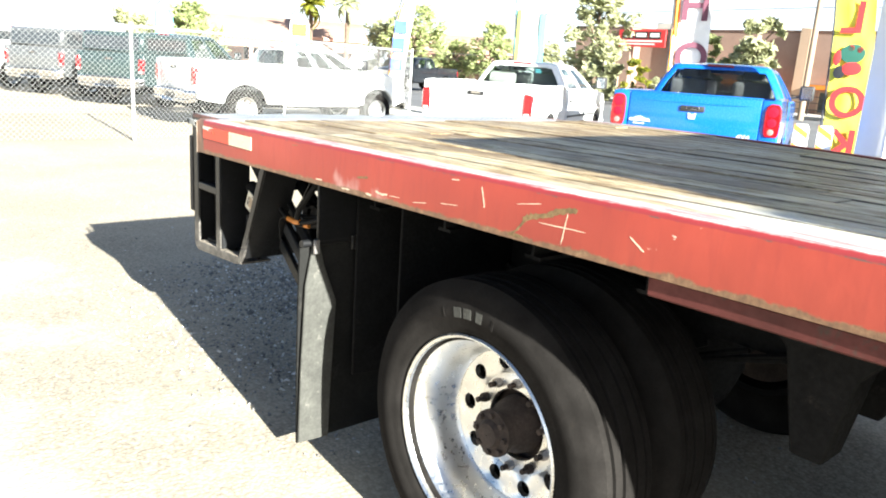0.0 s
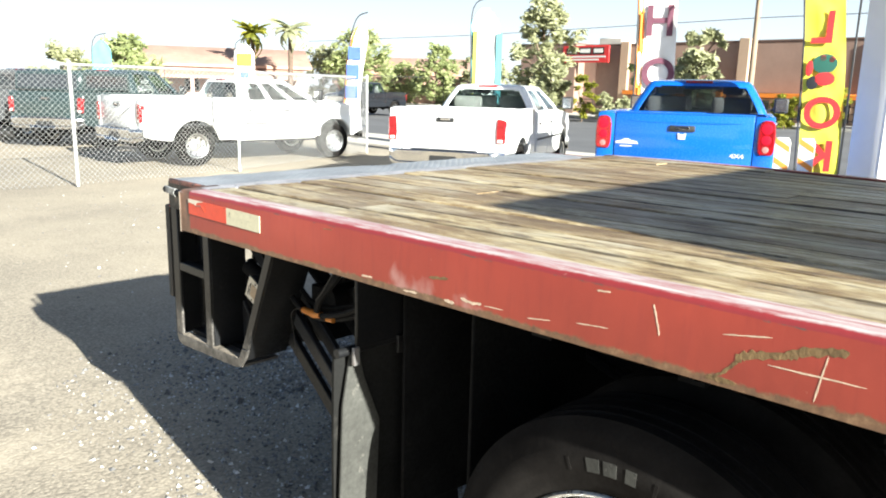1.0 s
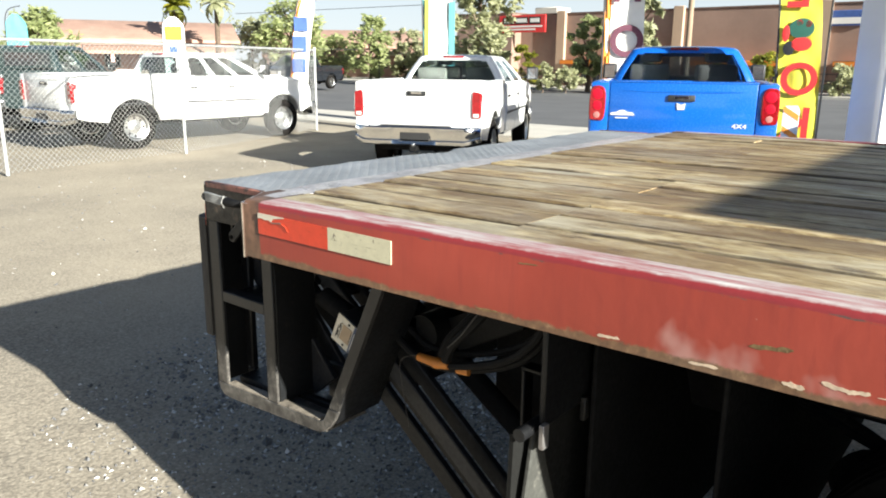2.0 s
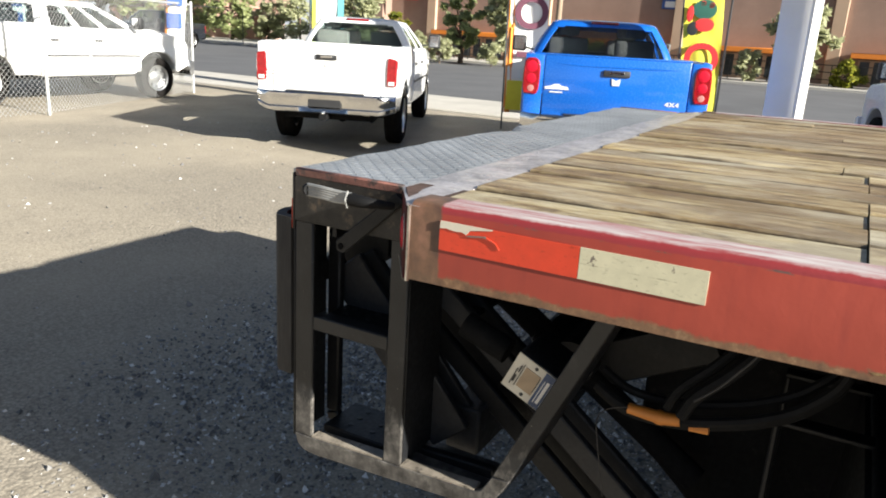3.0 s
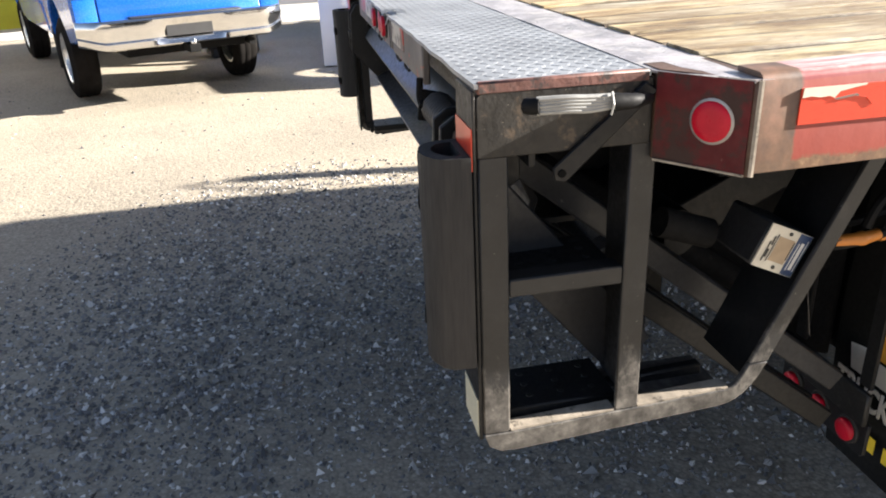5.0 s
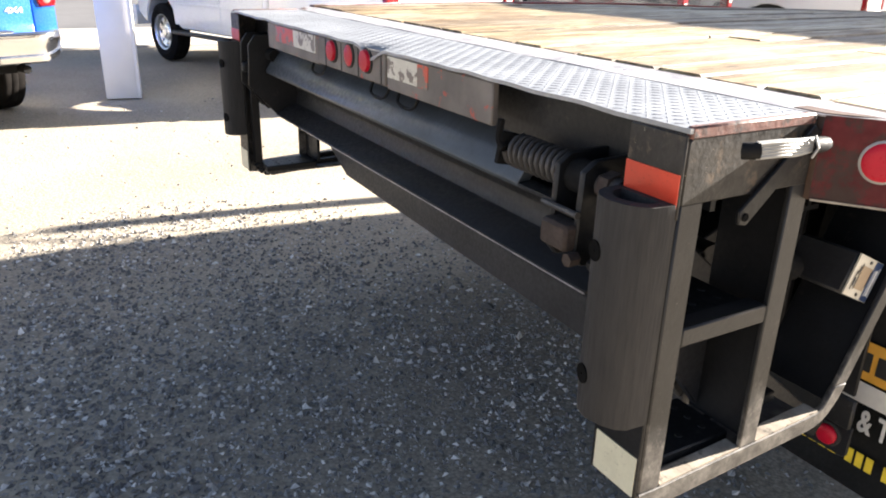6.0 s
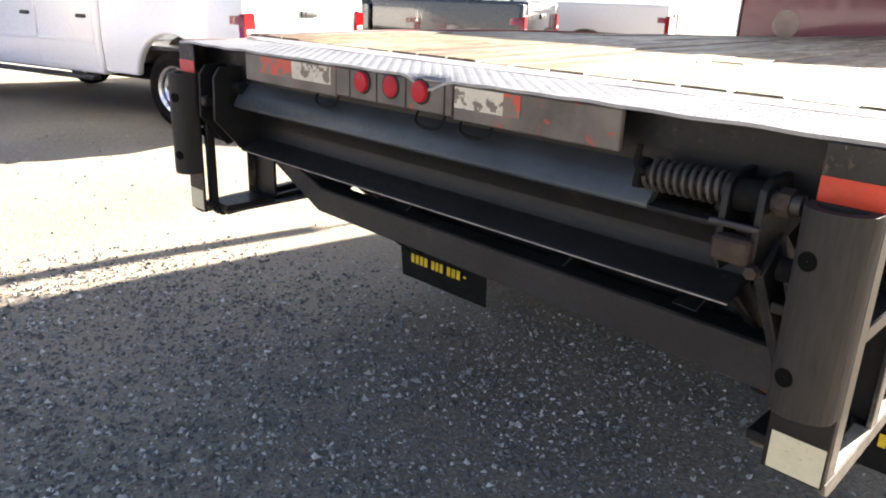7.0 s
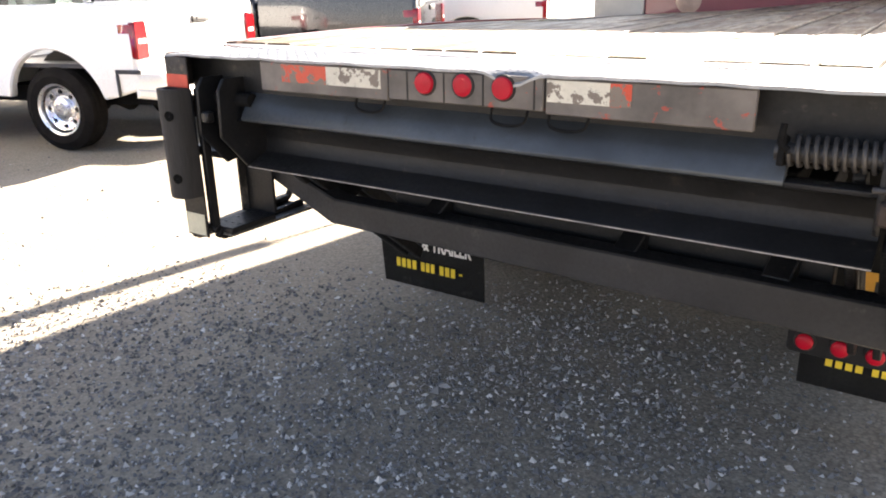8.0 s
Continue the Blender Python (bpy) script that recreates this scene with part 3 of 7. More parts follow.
# ---- mesh helpers ----


def finish(bm, name, material, smooth=True, sharp=38):
    bmesh.ops.recalc_face_normals(bm, faces=bm.faces)
    if smooth:
        limit = radians(sharp)
        for e in bm.edges:
            e.smooth = len(e.link_faces) == 2 and e.calc_face_angle(0) < limit
        for f in bm.faces:
            f.smooth = True
    me = bpy.data.meshes.new(name)
    bm.to_mesh(me)
    bm.free()
    me.materials.append(material)
    return me


def part(name, bm, material, parent, label="", smooth=True):
    """One mesh under a thing or a part; its points are given in the parent's own frame."""
    ob = new(name, finish(bm, name, material, smooth))
    if parent:
        ob.parent = parent
    if label:
        tagged(ob, label)
    return ob


def thing(name, label, category, group="", kind="", at=None):
    ob = new(name)
    ob.empty_display_size = 0.2
    if at is not None:
        ob.matrix_basis = at
    return tagged(ob, label, category, group, kind)


def solid(name, bm, material, label, category="", group="", kind="", smooth=True):
    return tagged(new(name, finish(bm, name, material, smooth)), label, category, group, kind)


def soften(bm, faces, width, segments=1):
    edges = list({e for f in faces for e in f.edges})
    bmesh.ops.bevel(bm, geom=edges, offset=width, segments=segments, affect="EDGES", profile=0.5, clamp_overlap=True)


def box(bm, lo, hi, bevel=0.0, segments=1):
    v = [bm.verts.new((x, y, z)) for x in (lo[0], hi[0]) for y in (lo[1], hi[1]) for z in (lo[2], hi[2])]
    f = [bm.faces.new([v[i] for i in q]) for q in ((0, 1, 3, 2), (4, 6, 7, 5), (0, 4, 5, 1), (2, 3, 7, 6), (0, 2, 6, 4), (1, 5, 7, 3))]
    if bevel:
        soften(bm, f, bevel, segments)
    return bm


def block(lo, hi, bevel=0.0, segments=1):
    return box(bmesh.new(), lo, hi, bevel, segments)


def beam(bm, a, b, w, h, up=(0, 0, 1), bevel=0.0):
    """A bar from a to b: w across, h along up."""
    a, b = Vector(a), Vector(b)
    d = (b - a).normalized()
    side = d.cross(Vector(up)).normalized()
    top = side.cross(d)
    v = [bm.verts.new(p + side * (i * w / 2) + top * (j * h / 2)) for p in (a, b) for i in (-1, 1) for j in (-1, 1)]
    f = [bm.faces.new([v[i] for i in q]) for q in ((0, 1, 3, 2), (4, 6, 7, 5), (0, 4, 5, 1), (2, 3, 7, 6), (0, 2, 6, 4), (1, 5, 7, 3))]
    if bevel:
        soften(bm, f, bevel)
    return bm


def tube(bm, pts, r, n=8):
    """A round bar through the points; r is one radius or one for each point."""
    pts = [Vector(p) for p in pts]
    rings, ref = [], None
    for i, p in enumerate(pts):
        d = (pts[min(i + 1, len(pts) - 1)] - pts[max(i - 1, 0)]).normalized()
        if ref is None:
            ref = d.orthogonal().normalized()
        ref = (ref - d * ref.dot(d)).normalized()
        s, rr = d.cross(ref), r[i] if isinstance(r, (list, tuple)) else r
        rings.append([bm.verts.new(p + (ref * math.cos(t) + s * math.sin(t)) * rr) for t in [2 * math.pi * k / n for k in range(n)]])
    for a, b in zip(rings, rings[1:]):
        for k in range(n):
            bm.faces.new((a[k], a[(k + 1) % n], b[(k + 1) % n], b[k]))
    bm.faces.new(rings[0][::-1])
    bm.faces.new(rings[-1])
    return bm


def smooth_path(pts, n=6):
    """A rounded line through the points."""
    pts = [Vector(p) for p in pts]
    q = [pts[0]] + pts + [pts[-1]]
    out = []
    for i in range(1, len(q) - 2):
        for k in range(n):
            t = k / n
            a, b, c, d = q[i - 1:i + 3]
            out.append(0.5 * (2 * b + (c - a) * t + (2 * a - 5 * b + 4 * c - d) * t * t + (3 * b - a - 3 * c + d) * t ** 3))
    return out + [pts[-1]]


def prism(bm, poly, axis, a, b, bevel=0.0):
    """A flat outline drawn out along an axis. The outline's two numbers are the other two axes in order."""
    def at(p, h):
        q = list(p)
        q.insert(axis, h)
        return bm.verts.new(q)
    lo, hi = [at(p, a) for p in poly], [at(p, b) for p in poly]
    n = len(poly)
    f = [bm.faces.new(lo), bm.faces.new(hi[::-1])]
    f += [bm.faces.new((lo[i], hi[i], hi[(i + 1) % n], lo[(i + 1) % n])) for i in range(n)]
    if bevel:
        bmesh.ops.recalc_face_normals(bm, faces=f)
        soften(bm, f, bevel)
    return bm


def lathe(bm, profile, centre, n=48, closed=True):
    """Turns (radius, x) pairs round an axis along x through centre."""
    cx, cy, cz = centre
    rings = [[bm.verts.new((cx + h, cy + r * math.cos(2 * math.pi * k / n), cz + r * math.sin(2 * math.pi * k / n))) for k in range(n)] for r, h in profile]
    pairs = list(zip(rings, rings[1:])) + ([(rings[-1], rings[0])] if closed else [])
    for a, b in pairs:
        for k in range(n):
            bm.faces.new((a[k], a[(k + 1) % n], b[(k + 1) % n], b[k]))
    return bm


def disc(bm, centre, axis, r, depth, n=20, dome=0.0):
    """A round plug: from centre along axis by depth, its face domed."""
    axis = Vector(axis).normalized()
    c = Vector(centre)
    pts, rad = [c, c + axis * depth * 0.7, c + axis * depth], [r, r, r * 0.92]
    if dome:
        pts += [c + axis * (depth + dome * 0.7), c + axis * (depth + dome)]
        rad += [r * 0.6, r * 0.15]
    ref = axis.orthogonal().normalized()
    s = axis.cross(ref)
    rings = [[bm.verts.new(p + (ref * math.cos(2 * math.pi * k / n) + s * math.sin(2 * math.pi * k / n)) * q) for k in range(n)] for p, q in zip(pts, rad)]
    for a, b in zip(rings, rings[1:]):
        for k in range(n):
            bm.faces.new((a[k], a[(k + 1) % n], b[(k + 1) % n], b[k]))
    bm.faces.new(rings[0][::-1])
    bm.faces.new(rings[-1])
    return bm


def words(text, size, material, parent, m, name="lettering", mirror=False):
    c = bpy.data.curves.new(name, "FONT")
    c.body, c.size, c.extrude, c.align_x, c.align_y = text, size, 0.0015, "CENTER", "CENTER"
    c.offset = size * 0.022
    c.materials.append(material)
    ob = new(name, c)
    ob.parent = parent
    ob.matrix_basis = m @ Matrix.Diagonal((-1 if mirror else 1, 1, 1, 1))
    return ob


# ---- ground, pavement and road ----
def ground_sheet():
    bm = bmesh.new()
    xs = [-400, -120, -40, -15, -6] + [-3 + 0.5 * i for i in range(33)]
    ys = [-400, -120, -40, -15, -8] + [-5 + 0.5 * i for i in range(55)] + [30, 60, 140, 400]
    xs = [x for x in xs if x < 14.0] + [14.0]
    grid = [[bm.verts.new((x, y, 0 if x < -5 or x > 13.4 or y < -4 or y > 20 else 0.018 * noise.noise((x * 0.7, y * 0.7, 2.0)) - 0.008)) for y in ys] for x in xs]
    for a, b in zip(grid, grid[1:]):
        for j in range(len(ys) - 1):
            bm.faces.new((a[j], b[j], b[j + 1], a[j + 1]))
    g = solid("ground", bm, GRAVEL, "pale gravel and dirt yard with scattered stones", "ground", kind="structure")
    bm = block((14.0, -400, -0.3), (17.0, 400, 0.06), 0.03)
    solid("pavement", bm, CONCRETE, "pale concrete pavement with a kerb along the street", "pavement", kind="structure")
    bm = block((17.0, -400, -0.3), (43.5, 400, -0.09))
    solid("road", bm, ASPHALT, "wide grey asphalt street", "road", kind="structure")
    bm = block((43.5, -400, -0.3), (400, 400, 0.05), 0.03)
    solid("pavement_far", bm, CONCRETE, "pale verge and pavement across the street", "pavement", kind="structure")


ground_sheet()


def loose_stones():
    """Chips of gravel over the yard round the truck's tail, thinning out with the distance, as one sheet of small
    angular stones. Their dark grey and their spread deepen the shade behind the truck.
    """
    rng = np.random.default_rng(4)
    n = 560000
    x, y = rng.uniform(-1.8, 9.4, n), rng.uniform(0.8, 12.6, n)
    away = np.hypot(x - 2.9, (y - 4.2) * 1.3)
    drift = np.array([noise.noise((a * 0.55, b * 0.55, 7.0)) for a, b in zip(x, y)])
    # densest within the truck's shade, thinned where the sun lies
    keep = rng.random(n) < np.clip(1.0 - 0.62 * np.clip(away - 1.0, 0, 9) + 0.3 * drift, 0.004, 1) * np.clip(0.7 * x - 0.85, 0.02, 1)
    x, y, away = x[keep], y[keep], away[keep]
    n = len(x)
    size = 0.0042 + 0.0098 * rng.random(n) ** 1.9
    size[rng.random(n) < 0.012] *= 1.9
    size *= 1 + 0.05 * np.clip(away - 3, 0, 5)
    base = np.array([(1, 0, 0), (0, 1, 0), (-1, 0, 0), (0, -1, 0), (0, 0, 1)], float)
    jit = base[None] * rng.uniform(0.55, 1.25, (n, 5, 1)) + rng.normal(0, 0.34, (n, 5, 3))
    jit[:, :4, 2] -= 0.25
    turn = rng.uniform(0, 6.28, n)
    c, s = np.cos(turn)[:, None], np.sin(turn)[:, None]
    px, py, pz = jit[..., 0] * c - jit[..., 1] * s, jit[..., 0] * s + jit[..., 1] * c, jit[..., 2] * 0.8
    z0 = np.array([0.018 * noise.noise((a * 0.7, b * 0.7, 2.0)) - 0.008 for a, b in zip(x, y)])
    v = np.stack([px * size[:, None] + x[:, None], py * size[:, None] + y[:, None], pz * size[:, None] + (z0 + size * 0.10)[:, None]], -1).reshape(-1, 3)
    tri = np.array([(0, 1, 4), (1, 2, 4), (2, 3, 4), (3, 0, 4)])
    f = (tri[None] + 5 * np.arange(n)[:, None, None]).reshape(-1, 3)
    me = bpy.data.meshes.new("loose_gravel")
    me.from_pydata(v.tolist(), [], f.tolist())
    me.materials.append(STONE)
    tagged(new("loose_gravel", me), "loose grey and tan gravel chips, toned and gathered to deepen the truck's shade", "gravel", kind="stuff")


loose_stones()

# ---- the flatbed truck ----
XL, XR, DECK, REAR = 1.35, 3.96, 1.285, 3.66
MID = (XL + XR) / 2
truck = thing("flatbed_truck", "old flatbed truck with a red-edged wooden deck and a folded liftgate", "truck")
mirrored = Matrix.Translation((2 * MID, 0, 0)) @ Matrix.Diagonal((-1, 1, 1, 1))


def both(bm_make, name, material, label=""):
    """The same part on the near and on the far side."""
    part(name, bm_make(), material, truck, label)
    bm = bm_make()
    bmesh.ops.transform(bm, matrix=mirrored, verts=bm.verts)
    part(name, bm, material, truck, label)


def sag(bm):
    """The deck sinks a little towards the tail."""
    for v in bm.verts:
        v.co.z += 0.0125 * (REAR - v.co.y) - 0.017
    return bm


def rail_mesh():
    poly = [(XL, 1.148), (XL, 1.2765), (XL + 0.004, 1.284), (XL + 0.012, 1.288), (1.415, 1.288), (1.415, 1.281), (XL + 0.014, 1.278), (XL + 0.009, 1.272), (XL + 0.009, 1.156), (1.405, 1.156), (1.405, 1.148)]
    bm = bmesh.new()
    n = 42
    rows = []
    for k in range(n + 1):
        y = -1.3 + (REAR - 0.004 + 1.3) * k / n
        wob = 0.0035 * noise.noise((y * 2.3, 1.0, 0.0))
        rows.append([bm.verts.new((px + wob * (0.4 + (1.285 - pz) * 7), y, pz)) for px, pz in poly])
    m = len(poly)
    for a, b in zip(rows, rows[1:]):
        for j in range(m):
            bm.faces.new((a[j], b[j], b[(j + 1) % m], a[(j + 1) % m]))
    bm.faces.new(rows[0][::-1])
    bm.faces.new(rows[-1])
    return sag(bm)


both(rail_mesh, "side_rail", RED, "faded red steel channel with scratches and a rusty lower lip")


def rail_face(y, z):
    """How far out the rail's uneven side stands at a place along it."""
    n, y0, y1 = 42, -1.3, REAR - 0.004
    u = (y - y0) / (y1 - y0) * n
    k = int(u)
    ya, yb = (y0 + (y1 - y0) * q / n for q in (k, k + 1))
    a, b = (0.0035 * noise.noise((q * 2.3, 1.0, 0.0)) for q in (ya, yb))
    return XL + (a + (b - a) * (u - k)) * (0.4 + (1.285 - z) * 7)


def mark(points, width, material, seed, name="scratch"):
    """A ragged scrape in the rail's paint along a line of (y, height on the rail)."""
    rr = random.Random(seed)
    bm = bmesh.new()
    line = []
    for (ya, za), (yb, zb) in zip(points, points[1:]):
        for k in range(8):
            line.append((ya + (yb - ya) * k / 8, za + (zb - za) * k / 8))
    line.append(points[-1])
    d = Vector((points[-1][0] - points[0][0], points[-1][1] - points[0][1])).normalized()
    rows = []
    for k, (y, z) in enumerate(line):
        w = width * rr.uniform(0.55, 1.0) * (0.3 if k in (0, len(line) - 1) else 1)
        off = width * rr.uniform(-0.12, 0.12)
        pair = [(y - d.y * (off + w / 2), z + d.x * (off + w / 2)), (y - d.y * (off - w / 2), z + d.x * (off - w / 2))]
        rows.append([bm.verts.new((rail_face(p[0], p[1]) - 0.0004 + h, p[0], p[1] + 0.0125 * (REAR - p[0]) - 0.017)) for h in (0, 0.006) for p in pair])
    for a, b in zip(rows, rows[1:]):
        for i, j in ((0, 1), (1, 3), (3, 2), (2, 0)):
            bm.faces.new((a[i], b[i], b[j], a[j]))
    bm.faces.new([rows[0][i] for i in (0, 1, 3, 2)])
    bm.faces.new([rows[-1][i] for i in (0, 2, 3, 1)])
    part(name, bm, material, truck)


mark([(1.755, 1.200), (1.735, 1.212), (1.680, 1.224), (1.651, 1.240), (1.593, 1.252)], 0.017, GOUGE, 1, "gouge")
mark([(1.745, 1.205), (1.770, 1.175), (1.790, 1.160)], 0.007, GOUGE, 2, "gouge")
mark([(1.80, 1.158), (1.75, 1.160)], 0.012, GOUGE, 12, "gouge")
mark([(1.780, 1.236), (1.702, 1.249)], 0.0026, CHIPPED, 3)
mark([(1.704, 1.204), (1.565, 1.207)], 0.0030, CHIPPED, 4)
mark([(1.904, 1.260), (1.897, 1.235), (1.889, 1.207)], 0.0035, CHIPPED, 5)
mark([(1.620, 1.240), (1.632, 1.165)], 0.0032, CHIPPED, 6)
mark([(2.177, 1.173), (2.120, 1.181)], 0.0030, CHIPPED, 7)
mark([(2.292, 1.174), (2.240, 1.176)], 0.0026, CHIPPED, 8)
mark([(2.41, 1.163), (2.38, 1.160)], 0.0090, CHIPPED, 9)
mark([(2.46, 1.205), (2.40, 1.212)], 0.0080, GOUGE, 10, "gouge")
mark([(2.70, 1.166), (2.66, 1.168)], 0.0060, CHIPPED, 11)
mark([(2.02, 1.262), (1.99, 1.264)], 0.0040, CHIPPED, 14)
mark([(2.36, 1.176), (2.325, 1.172), (2.30, 1.176)], 0.0070, CHIPPED, 15)
mark([(2.545, 1.158), (2.50, 1.160)], 0.0060, CHIPPED, 16)
mark([(2.06, 1.190), (1.99, 1.196)], 0.0024, CHIPPED, 17)
mark([(1.45, 1.222), (1.41, 1.196)], 0.0040, CHIPPED, 18)
mark([(2.86, 1.262), (2.82, 1.264)], 0.0035, GOUGE, 19, "gouge")
mark([(2.95, 1.160), (2.90, 1.162)], 0.0050, GOUGE, 20, "gouge")
both(lambda: sag(prism(bmesh.new(), [(XL + 0.012, 1.103), (XL + 0.012, 1.1465), (1.40, 1.1465), (1.40, 1.103)], 1, -1.3, 1.40, 0.004)), "rub_rail", RUB, "lower dull red rub rail")

# reflective tape on the side: red then white
for mesh_side in (0, 1):
    for name, mat, y0, y1 in (("red_reflector", FILM_RED, 3.355, 3.598), ("white_reflector", FILM_WHITE, 3.165, 3.354)):
        bm = block((XL - 0.0025, y0, 1.196), (XL - 0.0002, y1, 1.246))
        if mesh_side:
            bmesh.ops.transform(bm, matrix=mirrored, verts=bm.verts)
        part(name, bm, mat, truck, "strip of worn reflective tape")


part("tape_remnant", prism(bmesh.new(), [(3.596, 1.2465), (3.597, 1.2335), (3.584, 1.2350), (3.570, 1.2325), (3.556, 1.2335), (3.548, 1.2300), (3.541, 1.2385), (3.520, 1.2420), (3.502, 1.2445), (3.500, 1.2465)], 0, XL - 0.0040, XL - 0.0026), LABEL_TAN, truck, "torn cream scrap of tape")
part("tape_tear", prism(bmesh.new(), [(3.548, 1.2290), (3.5445, 1.2275), (3.516, 1.2305), (3.498, 1.2265), (3.487, 1.2160), (3.494, 1.2255), (3.514, 1.2335)], 0, XL - 0.0045, XL - 0.0026), FILM_RED_WORN, truck, "curled dark tear in the red tape")


# rear corners of the deck, each with a round lamp on its slanted face
def corner_mesh():
    return prism(bmesh.new(), [(XL + 0.014, REAR - 0.050), (XL + 0.014, REAR - 0.0035), (XL - 0.003, REAR - 0.0035), (XL - 0.003, REAR), (1.474, 3.746), (1.53, 3.746), (1.53, REAR - 0.050)], 2, 1.126, 1.2625, 0.005)


both(corner_mesh, "corner_panel", RUST_PAINT, "rubbed rust-brown steel corner panel")
both(lambda: prism(bmesh.new(), [(XL + 0.0040, REAR + 0.0062), (1.4722, 3.7462), (1.4705, 3.7487), (XL + 0.0023, REAR + 0.0087)], 2, 1.1285, 1.2605), "lamp_plate", DARK_RED, "dull dark red lamp plate")
slant = Vector((-(3.746 - REAR), 0.127, 0)).normalized()
for side in (0, 1):
    lamp_at = Vector((1.400, 3.6938, 1.1985)) + slant * 0.0035
    for name, mat, r, dep, dome in (("lamp_ring", RAW_STEEL, 0.0335, 0.004, 0), ("tail_lamp", LENS_RED, 0.0295, 0.0065, 0.0016)):
        bm = disc(bmesh.new(), lamp_at, slant, r, dep, 28, dome)
        if side:
            bmesh.ops.transform(bm, matrix=mirrored, verts=bm.verts)
        part(name, bm, mat, truck, "round red tail lamp" if dome else "")

# bare edges where the corner's paint has worn off
both(lambda: prism(bmesh.new(), [(XL - 0.0045, REAR - 0.003), (XL - 0.0045, REAR + 0.0005), (XL - 0.001, REAR + 0.0032), (XL + 0.002, REAR + 0.001)], 2, 1.1275, 1.2615), "worn_edge", LIP_WORN, "bare worn edge of the corner")
both(lambda: prism(bmesh.new(), [(XL + 0.002, REAR + 0.0075), (1.468, 3.7485), (1.467, 3.7500), (XL + 0.001, REAR + 0.0095)], 2, 1.1265, 1.1300), "worn_edge", LIP_WORN, "bare worn edge of the corner")

# sloped steel trim between deck and step
def trim_mesh():
    top = [(3.640, 1.2622), (3.668, 1.2632), (3.700, 1.2632), (3.7525, 1.2612)]
    low = [(3.7525, 1.2580), (3.700, 1.2598), (3.668, 1.2600), (3.640, 1.2595)]
    xs = [XL + 0.001, XL + 0.045, XL + 0.09, 1.476] + [1.6 + 0.11 * k for k in range(20)] + [XR - 0.126, XR - 0.09, XR - 0.045, XR - 0.001]
    bm = bmesh.new()
    rows = []
    for x in xs:
        end = min(1.0, min(x - XL, XR - x) / 0.126)
        reach = 3.6655 + (3.7525 - 3.6655) * end
        dent = 0.0022 * noise.noise((x * 6, 2.0, 0))
        rows.append([bm.verts.new((x, min(y, reach + 0.002 * noise.noise((x * 21, 0, 4.0))), z + dent * (0.3 + (y > 3.69)))) for y, z in top + low])
    for p, q in zip(rows, rows[1:]):
        for j in range(8):
            bm.faces.new((p[j], q[j], q[(j + 1) % 8], p[(j + 1) % 8]))
    bm.faces.new(rows[0])
    bm.faces.new(rows[-1][::-1])
    return bm


part("rear_trim", trim_mesh(), TRIM_STEEL, truck, "scuffed bare steel strip at the end of the deck")

# the tread-plate step across the tail
SX0, SX1, SY0, SY1, SZ = 1.480, 3.830, 3.754, 4.022, 1.260


def step_drop(x, y):
    k = max(0.0, (y - 3.97) / 0.052)
    return -k * k * (0.030 * math.exp(-((x - 2.53) / 0.055) ** 2) + 0.004 * noise.noise((x * 9, 0, 0)))


def step_plate():
    bm = bmesh.new()
    xs, ys = [SX0 + (SX1 - SX0) * i / 94 for i in range(95)], [SY0, 3.85, 3.92, 3.965, 3.985, 4.004, SY1]
    g = [[bm.verts.new((x, y, SZ + step_drop(x, y))) for y in ys] for x in xs]
    for a, b in zip(g, g[1:]):
        for j in range(len(ys) - 1):
            bm.faces.new((a[j], b[j], b[j + 1], a[j + 1]))
    r = bmesh.ops.extrude_face_region(bm, geom=bm.faces[:])
    bmesh.ops.translate(bm, verts=[v for v in r["geom"] if isinstance(v, bmesh.types.BMVert)], vec=(0, 0, -0.007))
    return bm


plate = part("step_plate", step_plate(), TREAD, truck, "grey steel tread plate with a bent rear lip")


def tread_lugs():
    """Raised lozenges in two directions over the plate."""
    v, f = [], []
    nx, ny = 112, 13
    for i in range(nx):
        for j in range(ny):
            x, y = SX0 + 0.014 + (SX1 - SX0 - 0.028) * i / (nx - 1), SY0 + 0.014 + (SY1 - SY0 - 0.028) * j / (ny - 1)
            a = radians(45 if (i + j) % 2 else -45)
            c, s, z, n = math.cos(a), math.sin(a), SZ + step_drop(x, y), len(v)
            for u, w, h in ((-0.0095, 0, 0), (0, -0.0032, 0), (0.0095, 0, 0), (0, 0.0032, 0), (-0.004, 0, 0.0010), (0.004, 0, 0.0010)):
                v.append((x + c * u - s * w, y + s * u + c * w, z + h))
            f += [tuple(n + k for k in q) for q in ((0, 1, 4), (1, 5, 4), (1, 2, 5), (2, 3, 5), (3, 4, 5), (3, 0, 4))]
    me = bpy.data.meshes.new("tread_pattern")
    me.from_pydata(v, [], f)
    me.materials.append(TREAD)
    ob = new("tread_pattern", me)
    ob.parent = plate
    ob["kind"] = "stuff"


tread_lugs()


# sides and corners of the step's box
def step_side():
    bm = bmesh.new()
    poly = [(SY0 - 0.006, 1.150), (SY0 - 0.006, 1.252), (4.008, 1.2525), (4.020, 1.242), (4.020, 1.150)]
    prism(bm, poly, 0, SX0, SX0 + 0.010, 0.002)
    return bm


both(step_side, "step_side", CORNER_PAINT, "rubbed dark steel end of the step")
both(lambda: block((SX0 - 0.001, SY0 + 0.001, 1.2445), (SX0 + 0.012, 4.018, 1.263), 0.003), "step_edge", EDGE_WORN, "rubbed rusty red edge bar")
both(lambda: block((SX0 + 0.0005, 4.0205, 1.130), (1.590, 4.0265, 1.2515), 0.002), "end_plate", CORNER_PAINT, "rubbed steel end plate")
